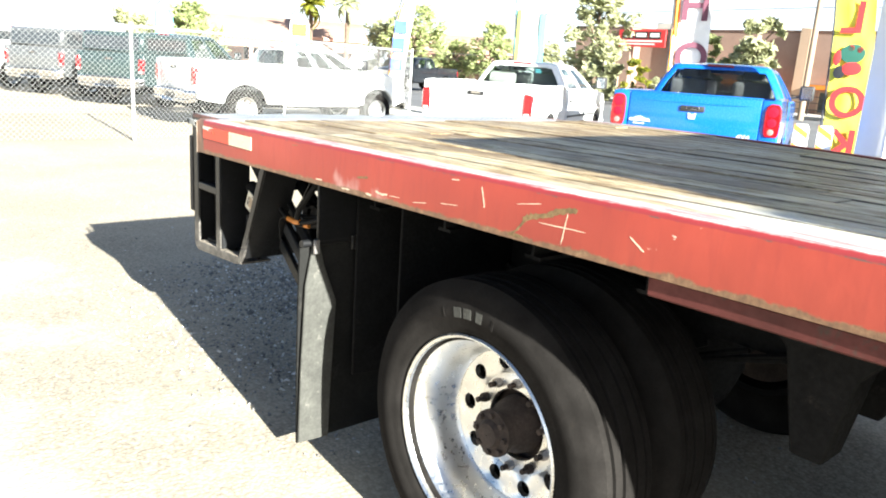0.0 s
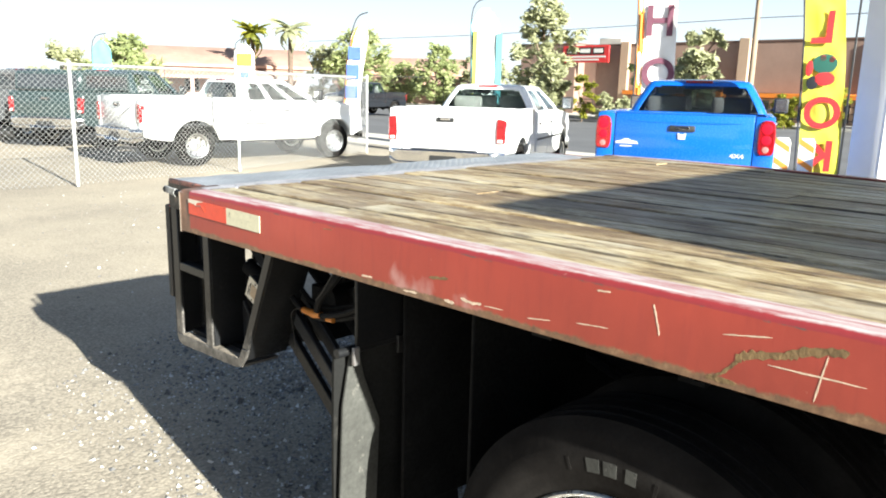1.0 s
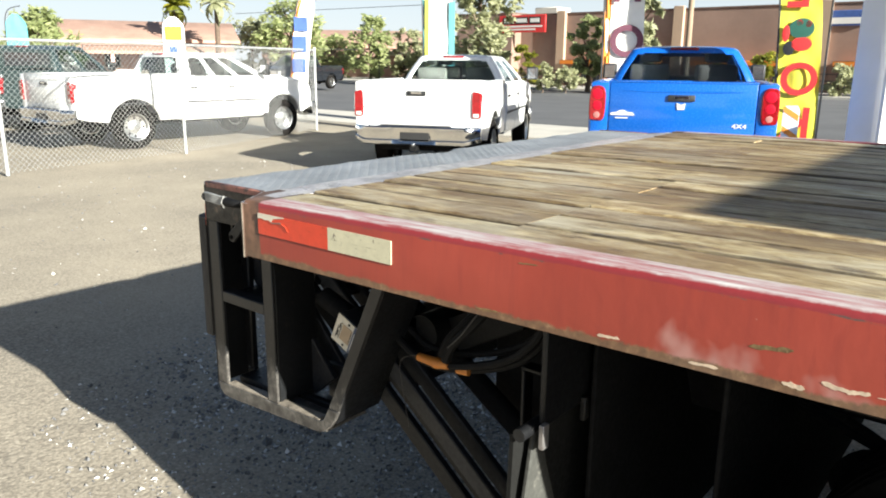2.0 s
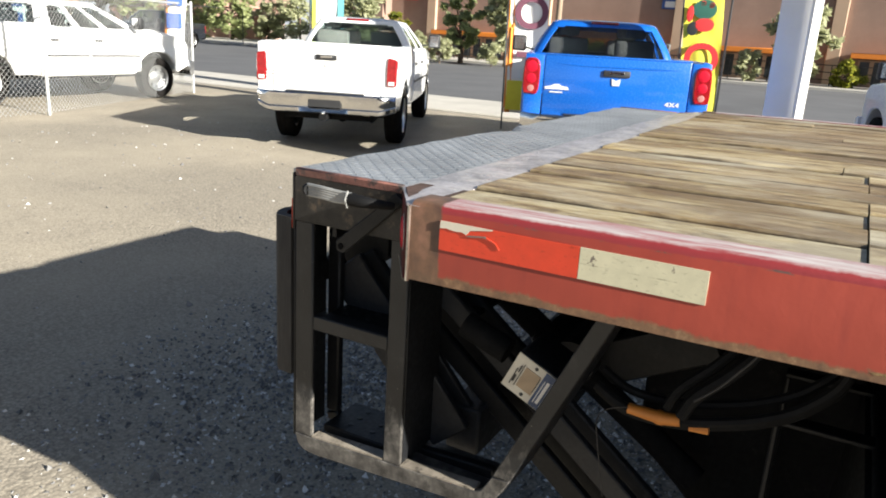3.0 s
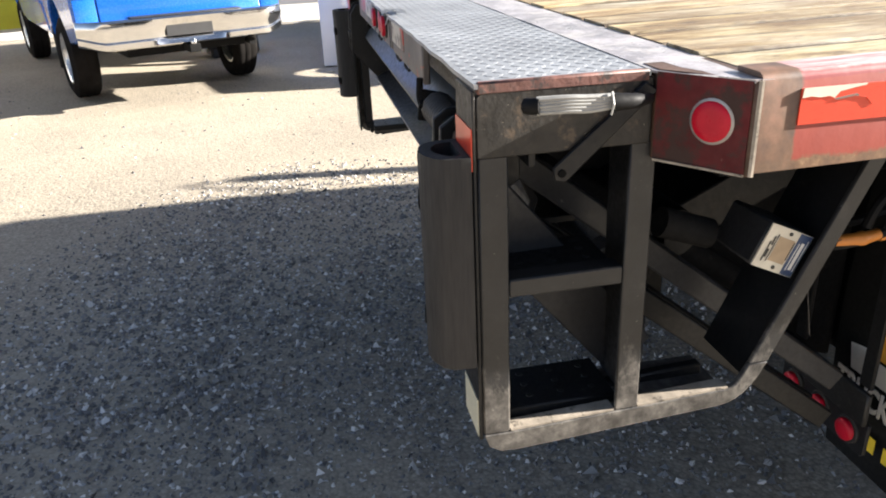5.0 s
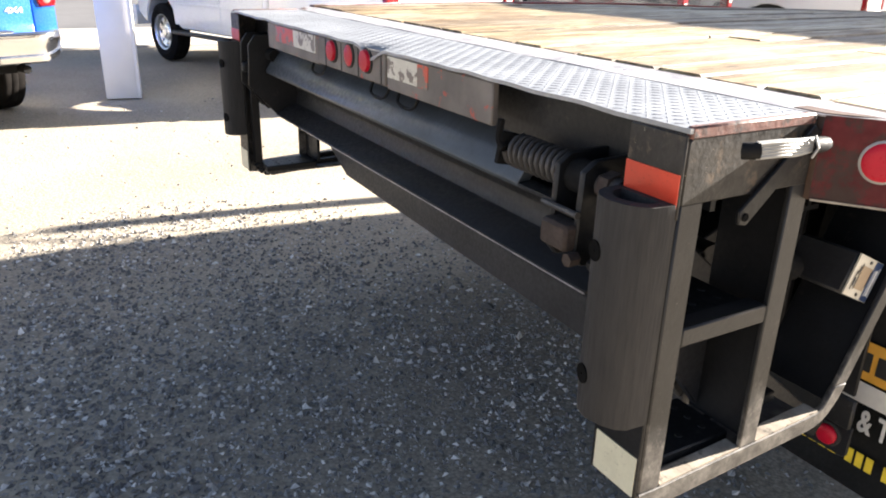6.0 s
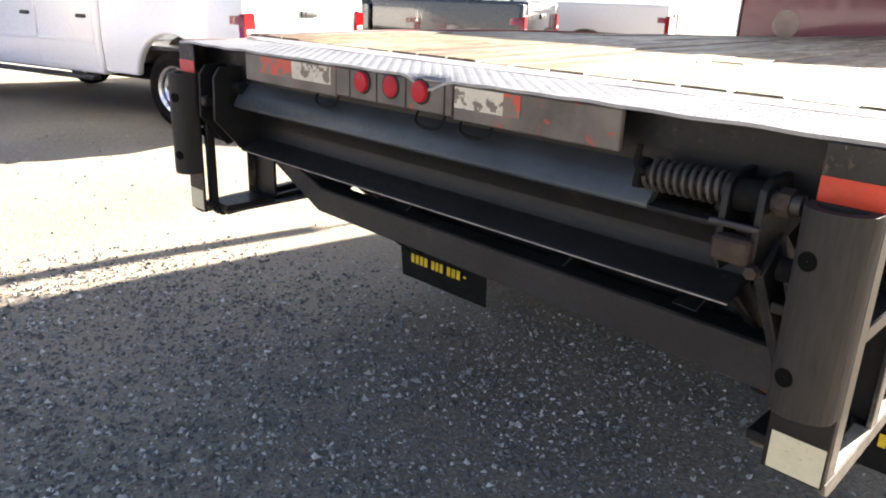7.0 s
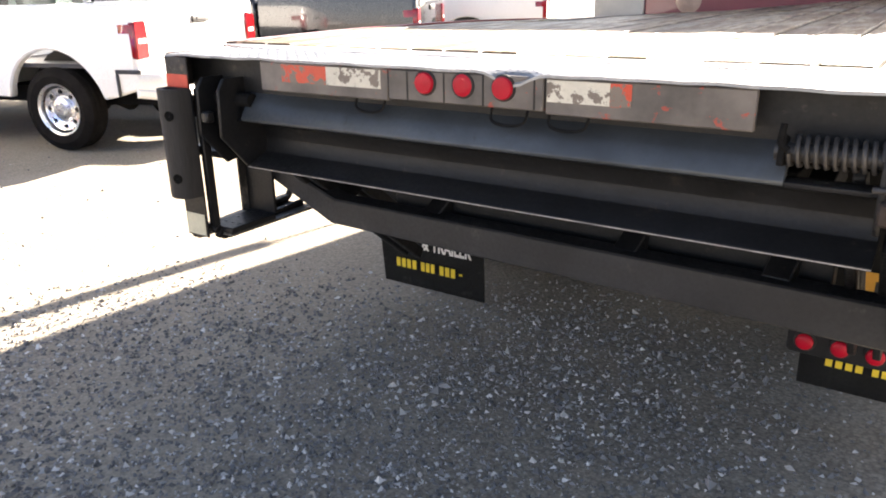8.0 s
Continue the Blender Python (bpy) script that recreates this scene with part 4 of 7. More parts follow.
both(lambda: block((SX0 + 0.002, 4.0268, 1.132), (1.588, 4.0285, 1.196)), "end_reflector", FILM_RED, "orange-red reflective film")
part("rear_fascia", block((1.50, 3.925, 1.125), (3.81, 3.935, 1.2515)), BLACK_STEEL, truck, "dark steel plate behind the step")

# lamp panels on the tail
lamp_box = part("lamp_panel", block((2.447, 3.995, 1.172), (2.903, 4.017, 1.250), 0.003), PANEL, truck, "grey steel panel with three round red lamps")
for x in (2.552, 2.667, 2.781):
    lamp = part("grommet", disc(bmesh.new(), (x, 4.016, 1.221), (0, 1, 0), 0.0325, 0.006, 28), RUBBER, lamp_box)
    dep = 0.006 if x == 2.667 else 0.015
    part("marker_lamp", disc(bmesh.new(), (x, 4.019, 1.221), (0, 1, 0), 0.0275, dep * 0.75, 28, 0.0014), LENS_RED, lamp_box, "round red marker lamp")
for x in (2.47, 2.61, 2.725, 2.84):
    part("panel_seam", block((x - 0.002, 4.0165, 1.174), (x + 0.002, 4.0185, 1.248)), BLACK_STEEL, lamp_box)
for x0, x1, films in ((1.978, 2.443, ((2.285, 2.438, FILM_WHITE_WORN), (2.235, 2.284, FILM_RED_WORN))), (2.907, 3.392, ((2.930, 3.125, FILM_WHITE_WORN), (3.126, 3.300, FILM_RED_WORN)))):
    p = part("rear_panel", block((x0, 3.998, 1.166), (x1, 4.014, 1.2505), 0.003), PANEL, truck, "steel panel with peeling red and white film")
    for a, b, mat in films:
        part("film", block((a, 4.0142, 1.196), (b, 4.0158, 1.246)), mat, p, "peeling reflective film")
for x in (2.40, 2.56, 3.0):
    bm = tube(bmesh.new(), smooth_path([(x - 0.05, 3.97, 1.17), (x - 0.045, 3.985, 1.135), (x, 3.985, 1.125), (x + 0.045, 3.985, 1.135), (x + 0.05, 3.97, 1.17)]), 0.0038, 6)
    part("wire_loop", bm, HOSE, truck, "black lamp wire hanging in a loop")


# ladder frames beside the tail, with perforated treads
def ladder(part_under):
    d0, d1 = SX0 + 0.002, SX0 + 0.105
    make = []
    make.append(("rear_post", block((d0, 3.972, 0.650), (d0 + 0.012, 4.019, 1.152), 0.003)))
    make.append(("post_web", prism(bmesh.new(), [(3.736, 0.660), (3.736, 1.152), (3.748, 1.152), (3.748, 0.660)], 0, d0 + 0.0105, d0 + 0.15, 0.002)))
    make.append(("middle_post", block((d0, 3.736, 0.660), (d0 + 0.010, 3.778, 1.152), 0.002)))
    make.append(("post_web", prism(bmesh.new(), [(3.505, 0.672), (3.295, 1.139), (3.307, 1.139), (3.517, 0.672)], 0, d0 + 0.0105, d0 + 0.17, 0.002)))
    bm = prism(bmesh.new(), [(3.4857, 0.7155), (3.295, 1.139), (3.331, 1.139), (3.5226, 0.7155)], 0, d0, d0 + 0.010, 0.002)
    make.append(("slanted_post", bm))
    bm = prism(bmesh.new(), [(3.5226, 0.715), (3.4857, 0.715), (3.5000, 0.6870), (3.5120, 0.6690), (3.5262, 0.6537), (3.5420, 0.6420), (3.5600, 0.6350), (3.580, 0.632), (3.960, 0.609), (3.990, 0.611), (4.010, 0.624), (4.019, 0.650), (3.972, 0.650), (3.562, 0.668), (3.545, 0.675)], 0, d0 - 0.001, d0 + 0.011, 0.002)
    box(bm, (d0 + 0.011, 3.545, 0.634), (d0 + 0.16, 3.965, 0.644), 0.002)
    make.append(("bottom_rail", bm))
    # pale lip: worn steel, with the sun it catches put into its colour
    lip = [(3.560, 0.669), (3.560, 0.673), (3.735, 0.664), (3.735, 0.660)]
    bm = prism(bmesh.new(), lip, 0, d0 + 0.0005, d0 + 0.030)
    prism(bm, [(3.780, 0.660), (3.780, 0.664), (3.971, 0.655), (3.971, 0.651)], 0, d0 + 0.0005, d0 + 0.030)
    make.append(("worn_lip", bm))
    bend = [(3.986, 1.150), (3.986, 0.672), (3.980, 0.650), (3.964, 0.636), (3.940, 0.631), (3.560, 0.650)]
    bm = bmesh.new()
    for (ya, za), (yb, zb) in zip(bend, bend[1:]):
        beam(bm, (d1, ya, za), (d1, yb, zb), 0.022, 0.034, up=(0, 0, 1) if abs(yb - ya) > abs(zb - za) else (0, 1, 0), bevel=0.004)
    make.append(("inner_bar", bm))
    make.append(("crossbar", block((d0 + 0.001, 3.778, 0.912), (d0 + 0.04, 3.972, 0.945), 0.003)))
    return make


def ladder_side(m=None):
    made = thing("side_ladder", "black steel ladder frame with two perforated treads under the truck's tail", "ladder", "ladders under the tail")
    for name, bm in ladder(None):
        if m:
            bmesh.ops.transform(bm, matrix=m, verts=bm.verts)
        part(name, bm, LIP_WORN if name == "worn_lip" else BLACK_STEEL if name in ("inner_bar", "post_web") else LADDER, made, "pale worn steel lip with caught sun put into its colour" if name == "worn_lip" else "worn black steel bar")
    for z, y0, y1 in ((0.646, 3.760, 3.970), (0.915, 3.780, 3.970)):
        bm = block((SX0 + 0.043, y0, z), (SX0 + 0.17, y1, z + 0.022), 0.003)
        if m:
            bmesh.ops.transform(bm, matrix=m, verts=bm.verts)
        t = part("tread", bm, BLACK_STEEL, made, "perforated steel tread")
        k = int((y1 - y0) / 0.06)
        for i in range(k):
            for xx in (SX0 + 0.075, SX0 + 0.11, SX0 + 0.145):
                bm = disc(bmesh.new(), (xx, y0 + 0.035 + i * 0.06, z + 0.0215), (0, 0, 1), 0.0065, 0.002, 10)
                if m:
                    bmesh.ops.transform(bm, matrix=m, verts=bm.verts)
                part("grip_stud", bm, FRAME_STEEL, t)
    bm = block((SX0 + 0.004, 4.0195, 0.640), (1.594, 4.0265, 1.150), 0.002)
    if m:
        bmesh.ops.transform(bm, matrix=m, verts=bm.verts)
    back = part("mounting_plate", bm, BLACK_STEEL, made)
    bm = block((SX0 + 0.008, 4.0268, 0.646), (1.584, 4.0285, 0.722))
    if m:
        bmesh.ops.transform(bm, matrix=m, verts=bm.verts)
    part("reflector", bm, FILM_CREAM, back, "cream reflective film")
    return made


ladder_side()
ladder_side(mirrored)


# rubber dock bumpers with a hollow core
def dock_bumper(m=None):
    b = thing("dock_bumper", "black D-shaped hollow rubber dock bumper", "bumper", "dock bumpers")
    outer = [(SX0, 4.029), (SX0 + 0.002, 4.066), (1.494, 4.082), (1.515, 4.094), (1.542, 4.100), (1.568, 4.094), (1.586, 4.080), (1.594, 4.062), (1.596, 4.029)]
    inner = [(1.499, 4.040), (1.502, 4.058), (1.512, 4.068), (1.525, 4.075), (1.542, 4.079), (1.558, 4.075), (1.570, 4.067), (1.577, 4.056), (1.579, 4.040)]
    bm = bmesh.new()
    zs = [0.792, 0.80, 1.147, 1.154]
    rows = []
    for z, g in zip(zs, (0.985, 1.0, 1.0, 0.985)):
        cx, cy = 1.542, 4.06
        rows.append(([bm.verts.new((cx + (x - cx) * g, cy + (y - cy) * g, z)) for x, y in outer], [bm.verts.new((x, y, z)) for x, y in inner]))
    n = len(outer)
    for (a, ai), (c, ci) in zip(rows, rows[1:]):
        for k in range(n):
            bm.faces.new((a[k], a[(k + 1) % n], c[(k + 1) % n], c[k]))
            bm.faces.new((ai[k], ci[k], ci[(k + 1) % n], ai[(k + 1) % n]))
    for a, ai in (rows[0], rows[-1]):
        for k in range(n):
            bm.faces.new((a[k], a[(k + 1) % n], ai[(k + 1) % n], ai[k]))
    if m:
        bmesh.ops.transform(bm, matrix=m, verts=bm.verts)
    body = part("body", bm, RUBBER, b)
    for z in (1.070, 0.862):
        bm = lathe(bmesh.new(), [(0.0165, 0.0012), (0.0145, 0.0008), (0.002, 0.0006), (0.002, -0.004), (0.0165, -0.004)], (0, 0, 0), 16)
        bmesh.ops.transform(bm, matrix=Matrix.Translation((1.5615, 4.0968, z)) @ Matrix.Rotation(radians(76), 4, "Z"), verts=bm.verts)
        if m:
            bmesh.ops.transform(bm, matrix=m, verts=bm.verts)
        part("bolt_hole", bm, LINER, body, "dark bolt hole")
    return b


dock_bumper()
dock_bumper(mirrored)

# cable bundle, tie and lever on the near end of the step
for k in range(5):
    z = 1.243 - 0.0046 * k
    bm = tube(bmesh.new(), smooth_path([(1.432, 3.945 - 0.004 * (k % 2), z), (1.425, 3.905, z + 0.001), (1.424, 3.872, z - 0.001), (1.425, 3.835, 1.232 + (z - 1.232) * 0.8)]), 0.0042, 7)
    part("cable", bm, CABLE, truck, "grey cable tied under the step's edge")
part("cable_sheath", tube(bmesh.new(), smooth_path([(1.425, 3.838, 1.232), (1.430, 3.80, 1.230), (1.462, 3.762, 1.224)]), [0.013, 0.013, 0.013, 0.012, 0.012, 0.011, 0.011, 0.010, 0.009, 0.009, 0.008, 0.008, 0.007], 10), HOSE, truck, "black cable sheath")
part("cable_sheath", tube(bmesh.new(), smooth_path([(1.431, 3.940, 1.234), (1.438, 3.950, 1.233), (1.446, 3.955, 1.232)]), 0.012, 10), HOSE, truck, "black cable sheath")
part("cable_tie", tube(bmesh.new(), [(1.419, 3.840, 1.216), (1.4115, 3.840, 1.232), (1.420, 3.840, 1.248)], 0.0018, 6), CABLE, truck, "pale cable tie")
bm = prism(bmesh.new(), [(3.745, 1.232), (3.765, 1.247), (3.905, 1.128), (3.903, 1.108), (3.885, 1.104)], 0, SX0 - 0.009, SX0 - 0.001, 0.002)
lever = part("lever", bm, BLACK_STEEL, truck, "flat steel lever with a hole")
part("lever_eye", disc(bmesh.new(), (SX0 - 0.0085, 3.892, 1.119), (-1, 0, 0), 0.0065, 0.003, 14), LINER, lever)

# ---- folded liftgate under the tail ----
gate = thing("liftgate", "dark steel liftgate folded under the truck's tail", "liftgate")
flip = [(3.842, 1.150), (3.900, 1.152), (3.930, 1.146), (3.962, 1.110), (3.990, 1.066), (3.986, 1.056), (3.955, 1.070), (3.925, 1.112), (3.900, 1.130), (3.842, 1.132)]
part("flip_plate", prism(bmesh.new(), flip, 0, 1.915, 3.530, 0.002), GATE_STEEL, gate, "blue-grey curved steel plate with worn edge")
deckp = [(3.985, 1.055), (3.930, 1.052), (3.880, 1.025), (3.860, 0.980), (3.872, 0.935), (3.952, 0.902), (3.952, 0.893), (3.862, 0.922), (3.842, 0.980), (3.866, 1.035), (3.922, 1.066)]
platform = part("platform", prism(bmesh.new(), deckp, 0, 1.735, 3.560, 0.002), BLACK_STEEL, gate, "black anti-slip platform edge")
part("edge_strip", block((1.735, 3.9525, 0.8966), (3.560, 3.9545, 0.8988)), TRIM_STEEL, gate, "worn bright steel lip")
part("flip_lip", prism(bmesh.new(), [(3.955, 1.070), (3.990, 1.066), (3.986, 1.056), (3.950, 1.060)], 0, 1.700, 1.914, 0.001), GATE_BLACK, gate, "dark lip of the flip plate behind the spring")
part("platform_back", block((1.74, 3.70, 0.925), (3.55, 3.838, 0.94), 0.002), BLACK_STEEL, gate)
# lower bumper bar with raised ends
bar = [(1.66, 0.740), (3.400, 0.752), (3.800, 0.905), (3.800, 0.832), (3.425, 0.660), (1.66, 0.625)]
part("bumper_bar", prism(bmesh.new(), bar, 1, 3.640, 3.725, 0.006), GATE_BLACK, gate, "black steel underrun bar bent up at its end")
for x in (1.95, 2.35, 3.02, 3.50):
    part("bar_bracket", beam(bmesh.new(), (x, 3.66, 0.70), (x - 0.04, 3.20, 0.95), 0.07, 0.10, bevel=0.004), BLACK_STEEL, gate)
part("cross_beam", block((1.83, 3.52, 0.655), (3.22, 3.60, 0.875), 0.004), BLACK_STEEL, gate, "black steel cross beam")
part("slide_tube", tube(bmesh.new(), [(1.83, 3.50, 0.83), (3.58, 3.50, 0.83)], 0.055, 18), BLACK_STEEL, gate, "grimy cross tube")
for x in (2.25, 2.52, 3.06, 3.12):
    part("runner", block((x, 2.9, 0.86), (x + 0.03, 3.83, 0.94), 0.003), BLACK_STEEL, gate)
# torsion spring and hinge brackets on the near side
pts = [(1.742 + 0.165 * k / 110, 4.000 + 0.029 * math.cos(k * 2 * math.pi / 11), 1.135 + 0.029 * math.sin(k * 2 * math.pi / 11)) for k in range(111)]
spring = part("spring", tube(bmesh.new(), pts, 0.0049, 7), SPRING_STEEL, gate, "coiled grey torsion spring")
part("spring_tail", tube(bmesh.new(), smooth_path([(1.907, 4.030, 1.140), (1.922, 4.032, 1.155), (1.920, 4.030, 1.192)]), 0.007, 7), CHASSIS, spring)
part("spring_stop", prism(bmesh.new(), [(3.985, 1.10), (3.985, 1.16), (4.03, 1.172), (4.04, 1.11)], 0, 1.913, 1.925, 0.002), CHASSIS, gate)
part("hinge_pin", tube(bmesh.new(), [(1.615, 4.000, 1.132), (1.935, 4.000, 1.132)], 0.019, 16), SPRING_STEEL, gate, "steel hinge pin")
part("pin_collar", tube(bmesh.new(), [(1.679, 4.000, 1.132), (1.727, 4.000, 1.132)], 0.030, 18), CHASSIS, gate)
part("pin_nut", tube(bmesh.new(), [(1.632, 4.000, 1.132), (1.655, 4.000, 1.132)], 0.026, 6), RUST, gate)
for x in (1.664, 1.729):
    pl = [(3.90, 1.175), (4.015, 1.172), (4.040, 1.155), (4.046, 1.010), (4.030, 0.992), (3.98, 0.992), (3.90, 1.05)]
    part("hinge_plate", prism(bmesh.new(), pl, 0, x, x + 0.013, 0.002), BLACK_STEEL, gate)
part("hinge_block", block((1.668, 4.024, 1.020), (1.738, 4.066, 1.066), 0.006), RUST, gate, "rusty stop block")
part("stop_bolt", tube(bmesh.new(), [(1.66, 4.045, 1.012), (1.66, 4.066, 1.012)], 0.012, 6), RUST, gate)
part("latch_pin", tube(bmesh.new(), [(1.66, 4.05, 1.086), (1.752, 4.05, 1.086)], 0.006, 8), SPRING_STEEL, gate)
part("lower_knuckle", tube(bmesh.new(), [(1.575, 4.01, 1.018), (1.63, 4.01, 1.018)], 0.022, 14), CHASSIS, gate)
for x0 in (1.60, 1.655):
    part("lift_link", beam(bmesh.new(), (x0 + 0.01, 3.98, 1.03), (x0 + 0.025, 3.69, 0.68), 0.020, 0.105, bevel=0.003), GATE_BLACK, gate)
# the same hinge on the far side, in the dark
for x in (3.56, 3.66):
    part("hinge_plate", prism(bmesh.new(), [(3.86, 1.19), (4.015, 1.19), (4.040, 1.155), (4.046, 1.010), (3.95, 0.90), (3.86, 0.92)], 0, x, x + 0.013, 0.002), BLACK_STEEL, gate)
part("hinge_pin", tube(bmesh.new(), [(3.50, 3.96, 1.12), (3.72, 3.96, 1.12)], 0.022, 14), CHASSIS, gate)
part("hinge_block", block((3.622, 4.016, 1.050), (3.652, 4.048, 1.085), 0.005), FRAME_STEEL, gate, "scuffed steel stop block")
# lift arms slanting forward and down, and the pump box between the frame rails
for x in (1.715, 1.785, 3.46, 3.53):
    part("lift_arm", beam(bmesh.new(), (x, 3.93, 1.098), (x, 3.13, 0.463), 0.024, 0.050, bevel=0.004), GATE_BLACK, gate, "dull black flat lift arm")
    part("arm_tie", beam(bmesh.new(), (x, 3.86, 0.930), (x, 3.14, 0.358), 0.024, 0.050, bevel=0.004), BLACK_STEEL, gate)
pump = part("pump_box", prism(bmesh.new(), [(2.905, 0.32), (2.905, 0.93), (3.36, 0.93), (3.36, 0.60), (3.16, 0.42)], 0, 2.00, 2.56, 0.008), CHASSIS, gate, "grimy black pump box between the rails")
part("lid_flange", block((1.98, 2.900, 0.934), (2.58, 3.372, 0.946), 0.003), CHASSIS, pump)
part("ram", tube(bmesh.new(), [(1.90, 3.80, 1.00), (1.90, 3.20, 0.60)], 0.032, 14), CHASSIS, gate)
# tilted valve box with a printed plate
tilt = pose(1.507, 3.4735, 0.9235, 24.5, 0, 0)
bm = block((0.002, -0.046, -0.042), (0.125, 0.046, 0.042), 0.005)
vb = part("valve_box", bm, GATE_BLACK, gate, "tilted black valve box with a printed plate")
vb.matrix_basis = tilt
part("plate", block((-0.0015, -0.0445, -0.0405), (0.0015, 0.0445, 0.0405)), LABEL_TAN, vb, "tan and blue printed plate, unreadable")
part("plate_print", block((-0.0022, -0.015, -0.023), (-0.0014, 0.019, 0.023)), LABEL_BROWN, vb)
part("plate_band", block((-0.0022, -0.0435, -0.0395), (-0.0014, -0.018, 0.0395)), LABEL_BLUE, vb)
for y, z0, z1, w in ((0.031, -0.028, 0.010, 0.0022), (0.027, -0.020, -0.004, 0.0040), (0.026, 0.004, 0.020, 0.0028), (0.022, -0.026, 0.026, 0.0016), (-0.0155, -0.014, 0.020, 0.0020)):
    part("print_bar", block((-0.0028, y, z0), (-0.0023, y + w, z1)), INK, vb)
for y, z0, z1, w in ((-0.0345, -0.028, 0.024, 0.0060), (-0.0250, -0.030, 0.022, 0.0015), (-0.0400, -0.030, 0.030, 0.0013)):
    part("print_bar", block((-0.0030, y, z0), (-0.0023, y + w, z1)), WHITE_INK, vb)
for z in (-0.0325, 0.0325):
    part("plate_bolt", disc(bmesh.new(), (-0.0018, 0.001, z), (-1, 0, 0), 0.0035, 0.002, 10), INK, vb)
part("actuator", tube(bmesh.new(), [(1.60, 3.56, 0.93), (1.60, 3.66, 0.965)], 0.028, 14), CHASSIS, gate)
# hoses and an orange fitting
sweep = [(3.37, 0.915), (3.31, 0.886), (3.22, 0.885), (3.117, 0.910), (3.040, 0.946), (2.995, 0.985), (2.965, 1.028), (2.948, 1.100)]
for x, drop, r in ((1.600, 0.0, 0.010), (1.622, -0.016, 0.011), (1.640, 0.018, 0.009)):
    pts = [(x + 0.01 * math.sin(9 * y), y, z + drop) for y, z in sweep]
    part("hose", tube(bmesh.new(), smooth_path(pts), r, 8), HOSE, gate, "looped black hydraulic hose")
for x, y, r in ((1.575, 3.185, 0.012), (1.595, 3.215, 0.010)):
    pts = [(x, y + 0.02, 0.905), (x, y, 0.950), (x + 0.005, y - 0.05, 1.005), (x + 0.02, y - 0.09, 1.060), (x + 0.06, y - 0.12, 1.135)]
    part("hose", tube(bmesh.new(), smooth_path(pts), r, 8), HOSE, gate, "black hydraulic hose bent upwards")
part("hose_fitting", tube(bmesh.new(), [(1.590, 3.303, 0.886), (1.590, 3.252, 0.885), (1.590, 3.247, 0.885), (1.590, 3.241, 0.885), (1.590, 3.236, 0.885), (1.592, 3.208, 0.889)], [0.0105, 0.0125, 0.0145, 0.0145, 0.0125, 0.0115], 12), ORANGE, gate, "orange hose fitting")
part("hose_fitting", tube(bmesh.new(), [(1.605, 3.192, 0.876), (1.605, 3.158, 0.879)], 0.009, 8), ORANGE, gate)
part("bright_wire", tube(bmesh.new(), smooth_path([(1.556, 3.185, 0.950), (1.556, 3.151, 0.984), (1.558, 3.121, 1.024), (1.562, 3.096, 1.062), (1.58, 3.07, 1.13)]), 0.0018, 6), SPRING_STEEL, gate)
part("thin_wire", tube(bmesh.new(), smooth_path([(1.575, 3.30, 0.895), (1.575, 3.340, 0.878), (1.577, 3.356, 0.850), (1.580, 3.350, 0.797), (1.580, 3.328, 0.690)]), 0.0010, 6), SPRING_STEEL, gate)

# ---- chassis below the deck ----
for x in (2.19, 3.04):
    part("chassis_rail", prism(bmesh.new(), [(x, 0.78), (x, 1.02), (x + 0.08, 1.02), (x + 0.08, 1.012), (x + 0.01, 1.012), (x + 0.01, 0.788), (x + 0.08, 0.788), (x + 0.08, 0.78)], 1, -3.6, 3.60, 0.0), CHASSIS, truck)
for k in range(13):
    y = -1.2 + 0.39 * k
    part("cross_bearer", prism(bmesh.new(), [(y, 1.03), (y + 0.06, 1.03), (y + 0.06, 1.04), (y + 0.035, 1.04), (y + 0.035, 1.215), (y + 0.06, 1.225), (y, 1.225), (y + 0.025, 1.215), (y + 0.025, 1.04), (y, 1.04)], 0, 1.62, 3.69), CHASSIS, truck)
part("axle", tube(bmesh.new(), [(1.62, 1.99, 0.485), (2.3, 1.99, 0.485), (2.48, 1.99, 0.485), (2.655, 1.99, 0.485), (2.83, 1.99, 0.485), (3.0, 1.99, 0.485), (3.69, 1.99, 0.485)], [0.065, 0.075, 0.16, 0.21, 0.16, 0.075, 0.065], 20), CHASSIS, truck, "grimy drive axle")
for x in (2.17, 3.06):
    for k in range(4):
        L = 0.72 - 0.13 * k
        bm = tube(bmesh.new(), smooth_path([(x, 1.99 - L, 0.74 + 0.0 * k + 0.09 * (L / 0.72) ** 2), (x, 1.99, 0.60 + 0.0 - 0.018 * k + 0.05), (x, 1.99 + L, 0.74 + 0.09 * (L / 0.72) ** 2)]), 0.011, 6)
        part("leaf_spring", bm, CHASSIS, truck)
    for y in (1.18, 2.76):
        part("spring_hanger", prism(bmesh.new(), [(y - 0.12, 1.02), (y + 0.12, 1.02), (y + 0.045, 0.72), (y - 0.045, 0.72)], 0, x - 0.05, x + 0.05, 0.004), CHASSIS, truck)
part("hanger_bracket", prism(bmesh.new(), [(1.02, 1.03), (1.40, 1.03), (1.30, 0.93), (1.245, 0.66), (1.165, 0.66), (1.12, 0.90)], 0, 1.86, 1.98, 0.006), CHASSIS, truck, "grimy cast hanger bracket")
part("brake_chamber", tube(bmesh.new(), [(1.98, 2.26, 0.62), (2.14, 2.40, 0.66)], 0.075, 16), CHASSIS, truck)
